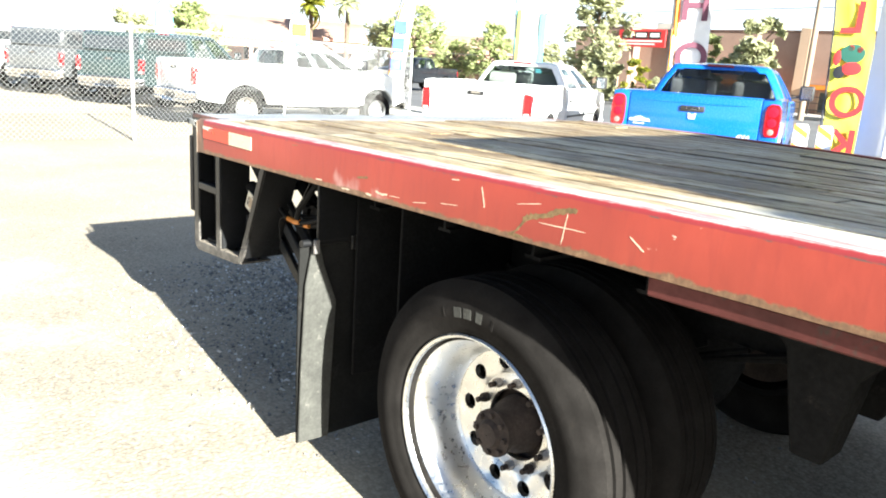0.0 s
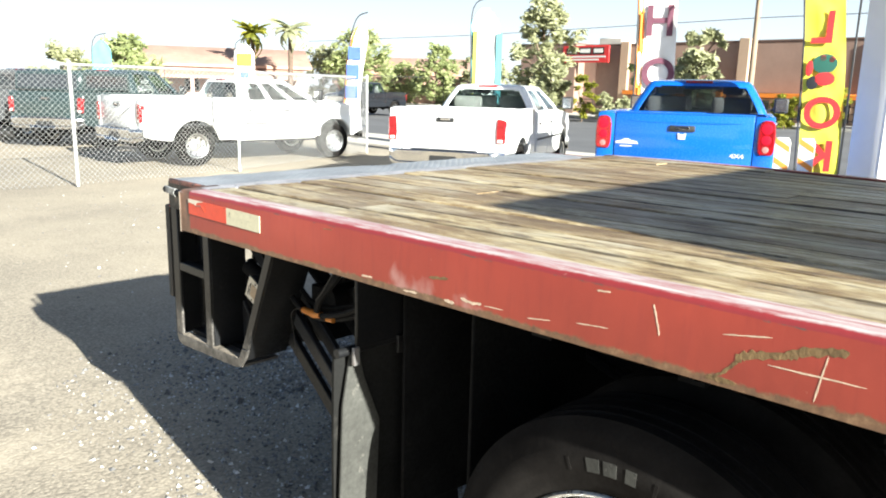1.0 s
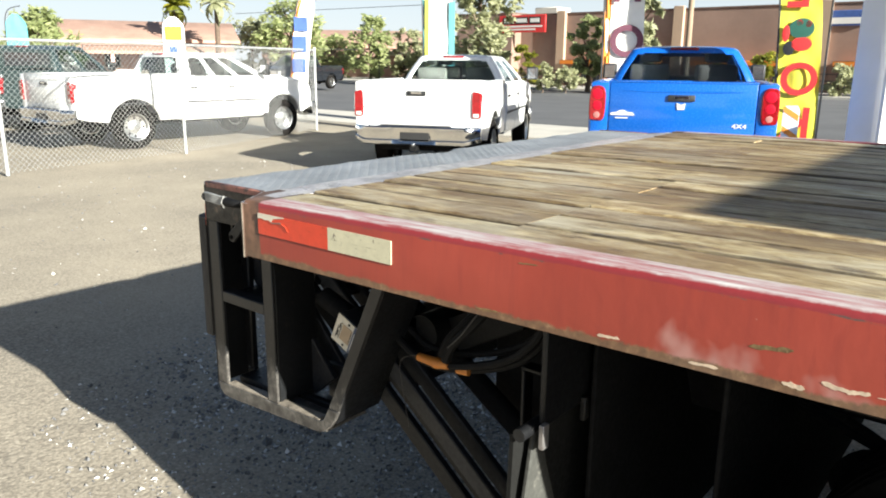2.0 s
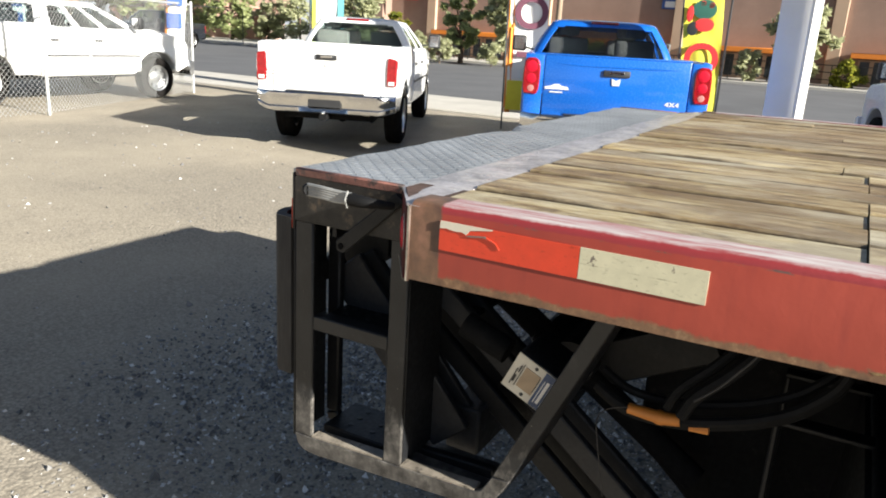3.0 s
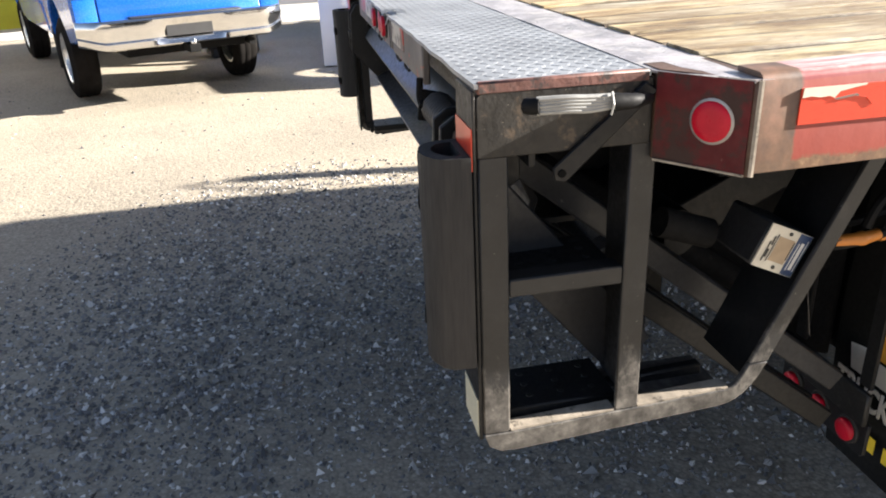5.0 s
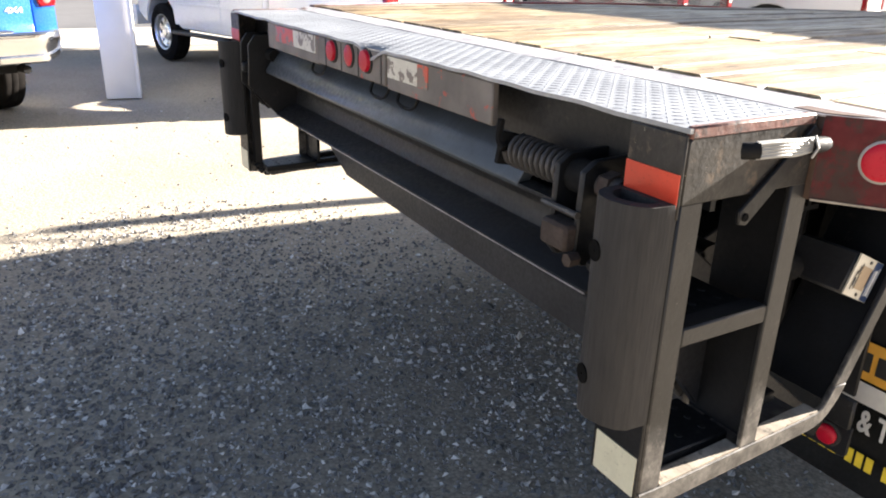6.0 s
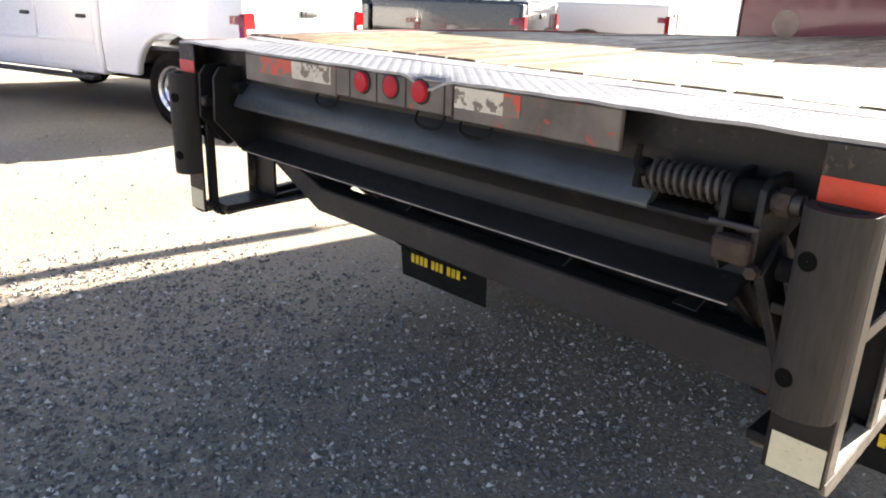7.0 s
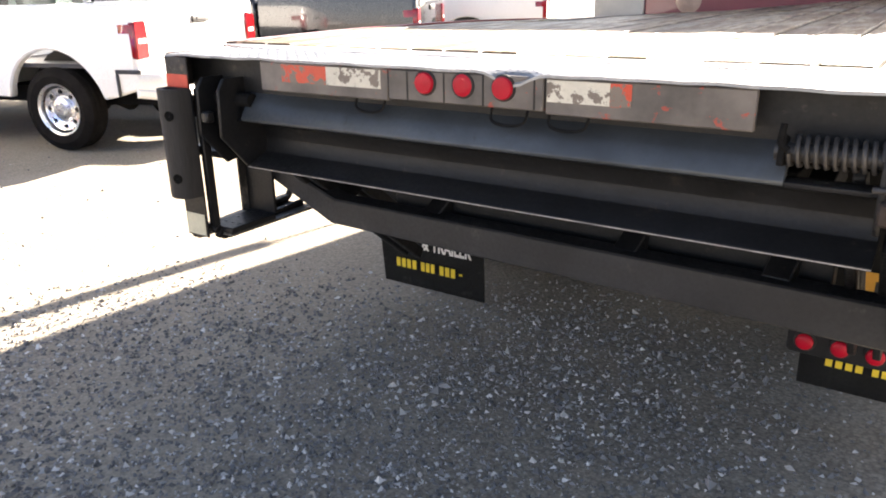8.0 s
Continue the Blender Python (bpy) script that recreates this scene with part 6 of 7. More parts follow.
            part("reverse_lens", block((0.0275, cy - 0.30 * w, z0), (0.0335, cy + 0.30 * w, z0 + 0.13 * h), 0.002), LENS_WHITE, lampo)
    # rear bumper: a pressed bar with drawn-in ends, a step pad and a recess for the plate
    bm = bmesh.new()
    section = [(0.05, 0.745), (-0.085, 0.745), (-0.105, 0.725), (-0.110, 0.66), (-0.085, 0.615), (-0.080, 0.565), (-0.105, 0.548), (-0.100, 0.505), (-0.06, 0.485), (0.05, 0.49)]
    rows, n_row = [], 28
    for k in range(n_row + 1):
        u = -1 + 2 * k / n_row
        y = u * (W - 0.005)
        curl = 0.17 * max(0.0, (abs(u) - 0.72) / 0.28) ** 2.2
        dip = 0.045 * (abs(y) < 0.30) * min(1.0, (0.30 - abs(y)) / 0.07)
        rise = 0.05 * max(0.0, (abs(u) - 0.80) / 0.20)
        rows.append([bm.verts.new((x + (curl if x < 0.04 else curl * 0.3) + (dip if 0.53 < z < 0.72 and x < 0 else 0), y, z + (rise if z < 0.6 else 0))) for x, z in section])
    m = len(section)
    for q, w in zip(rows, rows[1:]):
        for j in range(m):
            bm.faces.new((q[j], w[j], w[(j + 1) % m], q[(j + 1) % m]))
    bm.faces.new(rows[0])
    bm.faces.new(rows[-1][::-1])
    bump = part("rear_bumper", bm, CHROME if chrome else paint, p, "chrome rear bumper" if chrome else "")
    part("bumper_pad", block((-0.088, -0.50, 0.747), (0.04, 0.50, 0.757), 0.003), PLASTIC, bump)
    part("plate_recess", block((-0.066, -0.21, 0.565), (-0.050, 0.21, 0.70), 0.003), PLASTIC, bump)
    for y in (-0.10, 0.10):
        part("plate_lamp", disc(bmesh.new(), (-0.068, y, 0.690), (-1, 0, 0), 0.014, 0.008, 12), LENS_WHITE, bump)
    if not chrome:
        for s in (-1, 1):
            y0, y1 = sorted((s * (W - 0.012), s * (W + 0.008)))
            bm = block((0.02, y0, 0.745), (0.30, y1, 0.782), 0.005)
            box(bm, (0.272, y0, 0.54), (0.302, y1, 0.744), 0.005)
            part("bumper_moulding", bm, PLASTIC, bump, "black corner moulding")
    part("tow_hitch", block((-0.14, -0.05, 0.41), (0.10, 0.05, 0.485), 0.006), CHASSIS, p)
    part("hitch_ball", disc(bmesh.new(), (-0.11, 0, 0.485), (0, 0, 1), 0.028, 0.03, 14, 0.02), CHROME, p)
    for s in (-1, 1):
        part("spring_pack", tube(bmesh.new(), smooth_path([(0.22, s * 0.52, 0.52), (ra, s * 0.52, r + 0.07), (ra + 0.75, s * 0.52, 0.50)]), 0.03, 6), CHASSIS, p)
        part("shock_absorber", tube(bmesh.new(), [(ra - 0.10, s * 0.45, r - 0.05), (ra - 0.28, s * 0.40, 0.62)], 0.028, 8), CHASSIS, p)
    part("underbody", block((0.1, -0.55, 0.40), (nose - 0.5, 0.55, 0.56)), CHASSIS, p)
    part("exhaust", tube(bmesh.new(), [(0.02, -0.60, 0.43), (0.9, -0.60, 0.45)], 0.035, 12), CHASSIS, p)
    part("rear_axle", tube(bmesh.new(), [(ra, -0.8, r), (ra, -0.2, r), (ra, 0.0, r), (ra, 0.2, r), (ra, 0.8, r)], [0.05, 0.06, 0.15, 0.06, 0.05], 14), CHASSIS, p)
    # cab and front body, one solid with arches
    poly = [(cb, sill - 0.03), (cb, belt), (cf - 0.02, belt), (cf + 0.10, belt - 0.015), (nose - 0.34, belt - 0.085), (nose - 0.16, belt - 0.16), (nose - 0.08, 1.02), (nose - 0.06, 0.62), (fa + 0.57, sill)] + arch(fa, r, 0.51, sill) + [(fa - 0.57, sill - 0.03)]
    bm = prism(bmesh.new(), poly, 1, -W, W, 0.022)
    bulge(bm, W)
    for v in bm.verts:
        if v.co.x > fa:
            v.co.y *= 1 - 0.10 * ((v.co.x - fa) / 0.9) ** 2
    body = part("cab_body", bm, paint, p)
    part("hood_panel", prism(bmesh.new(), [(cf + 0.12, belt - 0.012), (cf + 0.12, belt + 0.022), (cf + 0.5, belt + 0.012), (nose - 0.34, belt - 0.055), (nose - 0.20, belt - 0.12), (nose - 0.34, belt - 0.083)], 1, -W * 0.72, W * 0.72, 0.01), paint, body)
    part("grille", block((nose - 0.085, -0.58, 0.78), (nose - 0.045, 0.58, 1.08), 0.01), CHROME, p)
    for s in (-1, 1):
        y0, y1 = sorted((s * 0.60, s * 0.84))
        part("headlight", block((nose - 0.13, y0, 0.82), (nose - 0.065, y1, 1.06), 0.02), LENS_WHITE, p)
    part("front_bumper", prism(bmesh.new(), [(nose - 0.08, 0.44), (nose - 0.08, 0.72), (nose + 0.05, 0.72), (nose + 0.07, 0.60), (nose + 0.04, 0.44)], 1, -W + 0.05, W - 0.05, 0.012), CHROME if chrome else paint, p)
    for s in (-1, 1):
        part("front_liner", prism(bmesh.new(), arch(fa, r, 0.505, sill, 10), 1, s * (W - 0.52), s * (W - 0.29)), LINER, p)
    # greenhouse: one rounded shell with openings, glass in each
    hb, ht = W - 0.065, W - 0.285
    xb0, xb1, xt0, xt1 = cb + 0.02, cf + 0.10, cb + 0.15, cf - 0.66
    heights = [-0.02, 0.04, 0.075, 0.12, 0.25, 0.40, 0.55, 0.70, 0.82, 0.90, 0.94, 1.0]
    n_rear, n_arc, n_side, n_front = 14, 4, 30, 10

    def ring(v, shrink=1.0, up=0.0, inset=0.0):
        u = max(0.0, v)
        hw = (hb + (ht - hb) * u ** 1.25) * shrink - inset
        xr, xf = xb0 + (xt0 - xb0) * u ** 1.3 + inset, xb1 + (xt1 - xb1) * u - inset
        mid_ = (xr + xf) / 2
        xr, xf = mid_ + (xr - mid_) * shrink, mid_ + (xf - mid_) * shrink
        rc, rf = 0.105 * shrink, 0.10 * shrink
        bow = 0.05 * shrink
        z = belt - 0.012 + (roof - belt) * v + up
        out = []
        for k in range(n_rear + 1):
            y = -(hw - rc) + 2 * (hw - rc) * k / n_rear
            out.append((xr - bow * (1 - (y / hw) ** 2) + bow * 0.25, y, z))
        for k in range(1, n_arc + 1):
            q = math.pi / 2 * k / n_arc
            out.append((xr + rc - rc * math.cos(q), hw - rc + rc * math.sin(q), z))
        for k in range(1, n_side + 1):
            out.append((xr + rc + (xf - rf - xr - rc) * k / n_side, hw, z))
        for k in range(1, n_arc + 1):
            q = math.pi / 2 * k / n_arc
            out.append((xf - rf + rf * math.sin(q), hw - rf + rf * math.cos(q), z))
        for k in range(1, n_front + 1):
            y = (hw - rf) - 2 * (hw - rf) * k / n_front
            out.append((xf + 0.10 * (1 - (y / hw) ** 2), y, z))
        for k in range(1, n_arc + 1):
            q = math.pi / 2 * k / n_arc
            out.append((xf - rf + rf * math.cos(q), -(hw - rf) - rf * math.sin(q), z))
        for k in range(1, n_side + 1):
            out.append((xf - rf - (xf - rf - xr - rc) * k / n_side, -hw, z))
        for k in range(1, n_arc):
            q = math.pi / 2 * k / n_arc
            out.append((xr + rc - rc * math.sin(q), -(hw - rc) - rc * math.cos(q), z))
        return out

    total = len(ring(0.5))
    s0 = n_rear + n_arc
    f0 = s0 + n_side + n_arc
    r0 = f0 + n_front + n_arc
    spans = {2: ((2, 14), (16, 27)), 3: ((2, 9), (11, 18), (20, 27)), 4: ((2, 14), (16, 27))}[doors]

    def opening(k, row):
        """Which window the cell belongs to, if any; the corner cells stay shut."""
        last = len(heights) - 3
        if not 1 <= row <= last:
            return None
        def inside(lo, hi, cut):
            if not lo <= k < hi:
                return False
            return not (row in (1, last) and (k < lo + cut or k >= hi - cut))
        if inside(0, n_rear, 1):
            return "rear_window"
        for j, (lo, hi) in enumerate(spans):
            slope = 0
            if inside(s0 + lo, s0 + hi - slope, 0 if j else 1):
                return "side_window_a%d" % j
            if inside(r0 + n_side - hi, r0 + n_side - lo, 0 if j else 1):
                return "side_window_b%d" % j
        if inside(f0, f0 + n_front, 1):
            return "windscreen"
        return None

    shell_bm = bmesh.new()
    outer = [[shell_bm.verts.new(q) for q in ring(v)] for v in heights]
    glazing = {}
    for row in range(len(heights) - 1):
        for k in range(total):
            j = (k + 1) % total
            hole = opening(k, row)
            if hole:
                glazing.setdefault(hole, []).append((row, k))
            else:
                shell_bm.faces.new((outer[row][k], outer[row][j], outer[row + 1][j], outer[row + 1][k]))
    loose = [q for q in shell_bm.verts if not q.link_faces]
    prev = outer[-1]
    for shrink, up in ((0.975, 0.022), (0.92, 0.040), (0.75, 0.058), (0.45, 0.068)):
        nxt = [shell_bm.verts.new(q) for q in ring(1.0, shrink, up)]
        for k in range(total):
            j = (k + 1) % total
            shell_bm.faces.new((prev[k], prev[j], nxt[j], nxt[k]))
        prev = nxt
    shell_bm.faces.new(prev)
    for q in loose:
        shell_bm.verts.remove(q)
    bmesh.ops.recalc_face_normals(shell_bm, faces=shell_bm.faces)
    bmesh.ops.solidify(shell_bm, geom=shell_bm.faces[:], thickness=0.03)
    roof_ = part("cab_roof", shell_bm, paint, p)
    part("brake_light", block((xt0 - 0.045, -0.17, roof + 0.000), (xt0 + 0.03, 0.17, roof + 0.032), 0.008), CAR_LENS, roof_, "high brake light")
    inner = [ring(v, 1.0, 0.0, 0.012) for v in heights]
    for kind_, cells in glazing.items():
        bm = bmesh.new()
        made = {}
        for row, k in cells:
            vs = []
            for rr_, kk in ((row, k), (row, (k + 1) % total), (row + 1, (k + 1) % total), (row + 1, k)):
                if (rr_, kk) not in made:
                    made[(rr_, kk)] = bm.verts.new(inner[rr_][kk])
                vs.append(made[(rr_, kk)])
            bm.faces.new(vs)
        bmesh.ops.recalc_face_normals(bm, faces=bm.faces)
        bmesh.ops.solidify(bm, geom=bm.faces[:], thickness=0.005)
        w_ = part("side_window" if kind_.startswith("side") else kind_, bm, glass or CAR_GLASS, p, "tinted rear window" if kind_ == "rear_window" else "")
        w_.visible_shadow = False
    for s in (-1, 1):
        # door skins stand a little proud, with dark shut lines behind
        edges = [cb + 0.07, cb + cab_len * 0.46, cf + 0.02] if doors > 2 else [cb + cab_len * 0.30, cf + 0.02]
        for x0, x1 in zip(edges, edges[1:]):
            bm = prism(bmesh.new(), [(x0 + 0.012, 0.53), (x0 + 0.012, belt - 0.008), (x1 - 0.012, belt - 0.012), (x1 - 0.012, 0.53)], 1, s * (W - 0.03), s * (W + 0.006), 0.004)
            bulge(bm, W)
            d_ = part("door", bm, paint, p)
            hx = x0 + 0.10
            y0, y1 = sorted((s * (W - 0.01), s * (W + 0.022)))
            part("door_handle", block((hx, y0, 1.06), (hx + 0.16, y1, 1.10), 0.008), PLASTIC if not chrome or paint is WHITE_CAR else CHROME, d_)
            y0, y1 = sorted((s * (W - 0.005), s * (W + 0.014)))
            part("side_moulding", block((x0 + 0.02, y0, 0.80), (x1 - 0.02, y1, 0.835), 0.004), PLASTIC if paint is WHITE_CAR and chrome else paint, d_)
        if not chrome:
            y0, y1 = sorted((s * (W - 0.06), s * (W + 0.05)))
            part("running_board", block((cb + 0.10, y0, 0.405), (cf + 0.02, y1, 0.455), 0.012), PLASTIC, p, "black running board")
        y0, y1 = sorted((s * (W + 0.03), s * (W + 0.24)))
        mir = part("mirror", block((cf - 0.20, y0, 1.30), (cf - 0.09, y1, 1.53), 0.03, 2), PLASTIC, p, "black door mirror")
        part("mirror_glass", block((cf - 0.206, y0 + 0.03, 1.325), (cf - 0.199, y1 - 0.03, 1.505)), CHROME, mir)
        part("mirror_arm", beam(bmesh.new(), (cf - 0.14, s * (W - 0.08), 1.33), (cf - 0.14, s * (W + 0.06), 1.36), 0.05, 0.03), PLASTIC, mir)
    # inside
    part("interior", block((cb + 0.05, -hb + 0.06, belt + 0.003), (cf - 0.02, hb - 0.06, belt + 0.008)), INTERIOR, p)
    for x in ((cb + 0.30,) if doors == 2 else (cb + 0.28, cb + cab_len * 0.58)):
        for y in (-0.42, 0.42):
            seat_ = part("seat_back", block((x, y - 0.25, belt + 0.01), (x + 0.13, y + 0.25, belt + 0.24), 0.05, 2), SEAT, p)
            part("headrest", block((x - 0.01, y - 0.13, belt + 0.26), (x + 0.09, y + 0.13, belt + 0.42), 0.04, 2), SEAT, seat_)
    part("steering_wheel", tube(bmesh.new(), [(cf - 0.42 + 0.06 * math.sin(a), 0.42 + 0.18 * math.cos(a), belt + 0.12 + 0.17 * math.sin(a)) for a in [2 * math.pi * k / 18 for k in range(19)]], 0.015, 6), INTERIOR, p)
    part("dash", block((cf - 0.22, -hb + 0.08, belt + 0.01), (cf + 0.02, hb - 0.08, belt + 0.07), 0.02), INTERIOR, p)
    for s in (-1, 1):
        for x in (ra, fa):
            car_wheel(p, x, s * (W - 0.135), r, s, ALLOY, 0 if holes else 6)
    if mark == "blue":
        for s in (-1, 1):
            y0, y1 = sorted((s * (W - 0.30), s * (W - 0.01)))
            mf = part("mud_flap", block((1.70, y0, 0.16), (1.712, y1, 0.60), 0.004), PLASTIC, p, "black mud flap with a pale patch")
            part("flap_patch", block((1.694, y0 + 0.04, 0.36), (1.699, y1 - 0.04, 0.50)), GALV, mf)
        words("4X4", 0.062, BADGE, gate_, pose(0.040, -0.58, 0.985, 90, 0, -90) @ Matrix.Diagonal((1.35, 1, 1, 1)))
        part("badge", prism(bmesh.new(), [(-0.035, 1.065), (0.035, 1.065), (0.045, 1.135), (0.0, 1.115), (-0.045, 1.135)], 0, 0.034, 0.044), BADGE, gate_, "small chrome shield badge")
        part("badge", prism(bmesh.new(), [(0.71, 0.995), (0.46, 0.995), (0.48, 1.025), (0.54, 1.03), (0.57, 1.05), (0.62, 1.046), (0.65, 1.028), (0.71, 1.018)], 0, 0.036, 0.044), BADGE, gate_, "small chrome shape badge")
        part("badge", block((0.036, 0.53, 0.962), (0.044, 0.66, 0.974)), BADGE, gate_)
    if mark == "white":
        part("badge", block((0.036, 0.50, 0.985), (0.044, 0.76, 1.005)), BADGE, gate_)
        part("badge", block((0.036, 0.58, 0.945), (0.044, 0.74, 0.960)), BADGE, gate_)
        part("badge", disc(bmesh.new(), (0.045, 0, 1.085), (-1, 0, 0), 0.034, 0.006, 18), BADGE, gate_)
    if shell:
        bm = prism(bmesh.new(), [(0.13, rail), (0.20, roof - 0.02), (cb - 0.03, roof), (cb - 0.03, rail)], 1, -W + 0.09, W - 0.09, 0.06)
        sh = part("bed_cap", bm, paint, p, "matching canopy over the bed")
        part("cap_window", prism(bmesh.new(), [(0.138, rail + 0.08), (0.188, roof - 0.12), (0.182, roof - 0.12), (0.132, rail + 0.08)], 1, -W + 0.2, W - 0.2), DARK_GLASS, sh)
        for s in (-1, 1):
            y0, y1 = sorted((s * (W - 0.092), s * (W - 0.082)))
            part("cap_window", block((0.36, y0, rail + 0.10), (cb - 0.2, y1, roof - 0.14)), DARK_GLASS, sh)
    if lift:
        # a raised body on wheels of the same size
        for ob in p.children_recursive:
            if ob.type == "MESH" and "tyre" not in ob.name and "tyre" not in ob.parent.name:
                for v in ob.data.vertices:
                    v.co.z += lift
    return p


def parked(x, y, heading):
    """Tail centre on the ground and the way the nose points."""
    return pose(x, y, 0, 0, 0, heading)


pickup("white pickup truck with a chrome bumper, parked facing the street", WHITE_CAR, parked(8.01, 9.02, 25.5), bed=1.95, cab_len=2.2, doors=4, lamp="tall", mark="white", roof=1.67, W=0.905)
pickup("bright blue pickup truck with a chrome bumper, parked facing the street", BLUE_CAR, parked(7.86, 5.23, 22.5), bed=1.75, cab_len=2.35, doors=4, lamp="ram", mark="blue", glass=DEEP_GLASS, roof=1.70, lift=0.075, W=0.945)
pickup("white crew-cab pickup truck parked beyond a white post", WHITE_CAR, parked(7.94, 0.56, 16.2), bed=1.97, cab_len=2.3, doors=4, lamp="wide", chrome=False, axle=1.05, holes=True)
pickup("glossy black pickup truck parked in the row", DARK_CAR, parked(7.45, -2.75, 25), bed=1.9, cab_len=2.3, doors=4, lamp="wide")
pickup("white pickup truck with tinted windows parked in the row", WHITE_CAR, parked(7.6, -6.4, 25), bed=2.1, cab_len=2.2, doors=4, lamp="wide", chrome=False)
pickup("white extended-cab pickup truck parked behind the wire fence", WHITE_CAR, parked(6.12, 16.16, 1), bed=2.0, cab_len=2.02, doors=3, lamp="tall", roof=1.69, holes=True)
pickup("dark teal pickup truck with a bed cap behind the wire fence", TEAL_CAR, parked(6.2, 20.5, 34), bed=2.0, cab_len=2.3, doors=4, lamp="tall", shell=True)
pickup("dark grey pickup truck with a bed cap behind the wire fence", SILVER_CAR, parked(5.3, 24.1, 34), bed=2.0, cab_len=2.2, doors=2, lamp="tall", shell=True)
pickup("white pickup truck with a bed cap, far down the row", WHITE_CAR, parked(4.0, 27.7, 34), bed=2.0, cab_len=2.2, doors=2, lamp="tall", shell=True)
pickup("dark pickup truck parked across the street", DARK_CAR, parked(32.3, 37.6, 190), bed=1.9, cab_len=2.2, doors=4)


# ---- wire fence ----
def chain_fence(nodes, top=1.85, label="", dark=False, pitch=0.085):
    f = thing("wire_fence", label, "fence")
    steel = PLASTIC if dark else GALV
    nodes = [Vector((x, y, 0)) for x, y in nodes]
    for a in nodes:
        post_ = part("post", tube(bmesh.new(), [a, a + Vector((0, 0, top + 0.03))], 0.028, 12), steel, f)
        part("post_cap", disc(bmesh.new(), a + Vector((0, 0, top + 0.03)), (0, 0, 1), 0.032, 0.02, 12, 0.02), steel, post_)
    for a, b in zip(nodes, nodes[1:]):
        part("top_rail", tube(bmesh.new(), [a + Vector((0, 0, top)), b + Vector((0, 0, top))], 0.02, 8), steel, f)
        L = (b - a).length
        d = (b - a) / L
        h = top - 0.04
        v, fc = [], []
        rr = 0.0028
        side = Vector((d.y, -d.x, 0))
        n = int((L + h) / pitch)
        for s in (-1, 1):
            for k in range(n):
                u0 = k * pitch - h if s > 0 else k * pitch
                u1, z0, z1 = (u0 + h, 0.03, top) if s > 0 else (u0 - 0.0 - h + 0.0, 0.03, top)
                t0, t1 = 0.0, 1.0
                du = u1 - u0
                for lim, sign in ((0, 1), (L, -1)):
                    c0, c1 = sign * (u0 - lim), sign * (u1 - lim)
                    if c0 < 0 and c1 < 0:
                        t0 = 2
                    elif c0 < 0:
                        t0 = max(t0, -c0 / (c1 - c0))
                    elif c1 < 0:
                        t1 = min(t1, c0 / (c0 - c1))
                if t1 - t0 < 0.01:
                    continue
                p0, p1 = (a + d * (u0 + du * t) + Vector((0, 0, z0 + (z1 - z0) * t)) + side * (0.003 * s) for t in (t0, t1))
                w = (p1 - p0).normalized()
                e1 = side
                e2 = w.cross(side)
                m0 = len(v)
                for q in (p0, p1):
                    for an in (0, 2.09, 4.19):
                        v.append(tuple(q + (e1 * math.cos(an) + e2 * math.sin(an)) * rr))
                fc += [(m0, m0 + 1, m0 + 4, m0 + 3), (m0 + 1, m0 + 2, m0 + 5, m0 + 4), (m0 + 2, m0, m0 + 3, m0 + 5)]
        me = bpy.data.meshes.new("wire_mesh")
        me.from_pydata(v, [], fc)
        me.materials.append(steel)
        ob = new("wire_mesh", me)
        ob.parent = f
        ob["kind"] = "stuff"
    return f


chain_fence([(-4.5, 13.1), (-0.2, 13.2), (4.40, 13.45), (7.50, 13.95), (12.2, 15.9)], label="galvanised chain-link fence on slim steel posts")
chain_fence([(24.3, 52.9), (32.4, 48.7), (43.2, 44.1)], 2.5, "dark chain-link fence across the street", True, 0.2)

# ---- white post of the yard's canopy ----
post = thing("canopy_post", "tall square white painted post standing on the gravel", "post", at=pose(9.508, 3.782, 0, 0, 0, -10))
part("shaft", block((-0.172, -0.172, 0), (0.172, 0.172, 6.0), 0.012, 2), POST_WHITE, post)
part("corner_trim", block((-0.176, -0.176, 0), (-0.140, -0.140, 6.0), 0.004), POST_WHITE, post)


# ---- feather flags ----
def feather_flag(x, y, base, top, width, lean, cloth, edge, label, heading=0.0):
    f = thing("feather_flag", label, "flag", "feather flags", at=pose(x, y, 0, 0, 0, heading))
    part("pole", tube(bmesh.new(), smooth_path([(0, width * 0.52, 0), (0, width * 0.52 + lean * 0.3, top * 0.6), (0, width * 0.4 + lean * 0.9, top), (0, lean - width * 0.3, top + 0.25)]), 0.014, 8), PLASTIC, f)

    def sheet(y0, y1, off, z0=None, z1=None):
        bm = bmesh.new()
        n = 24
        za, zb = z0 or base, z1 or top
        rows = []
        for k in range(n + 1):
            t = k / n
            z = za + (zb - za) * t
            q = (z - base) / (top - base)
            shrink = 1 - 0.75 * max(0, (q - 0.85) / 0.15) ** 2
            cy = lean * q * q
            wave = 0.03 * math.sin(5 * z + 0.7)
            rows.append([bm.verts.new((off + wave * math.sin(1.5 * j), cy + (y0 + (y1 - y0) * j / 6) * shrink, z)) for j in range(7)])
        for a, b in zip(rows, rows[1:]):
            for j in range(6):
                bm.faces.new((a[j], a[j + 1], b[j + 1], b[j]))
        ex = bmesh.ops.extrude_face_region(bm, geom=bm.faces[:])
        bmesh.ops.translate(bm, verts=[v for v in ex["geom"] if isinstance(v, bmesh.types.BMVert)], vec=(0.003, 0, 0))
        return bm
    c = part("cloth", sheet(-width / 2, width / 2, 0), cloth, f)
    if edge:
        part("hem", sheet(width / 2 - width * 0.16, width / 2 + 0.004, -0.005), edge, c)
    return f, c, sheet


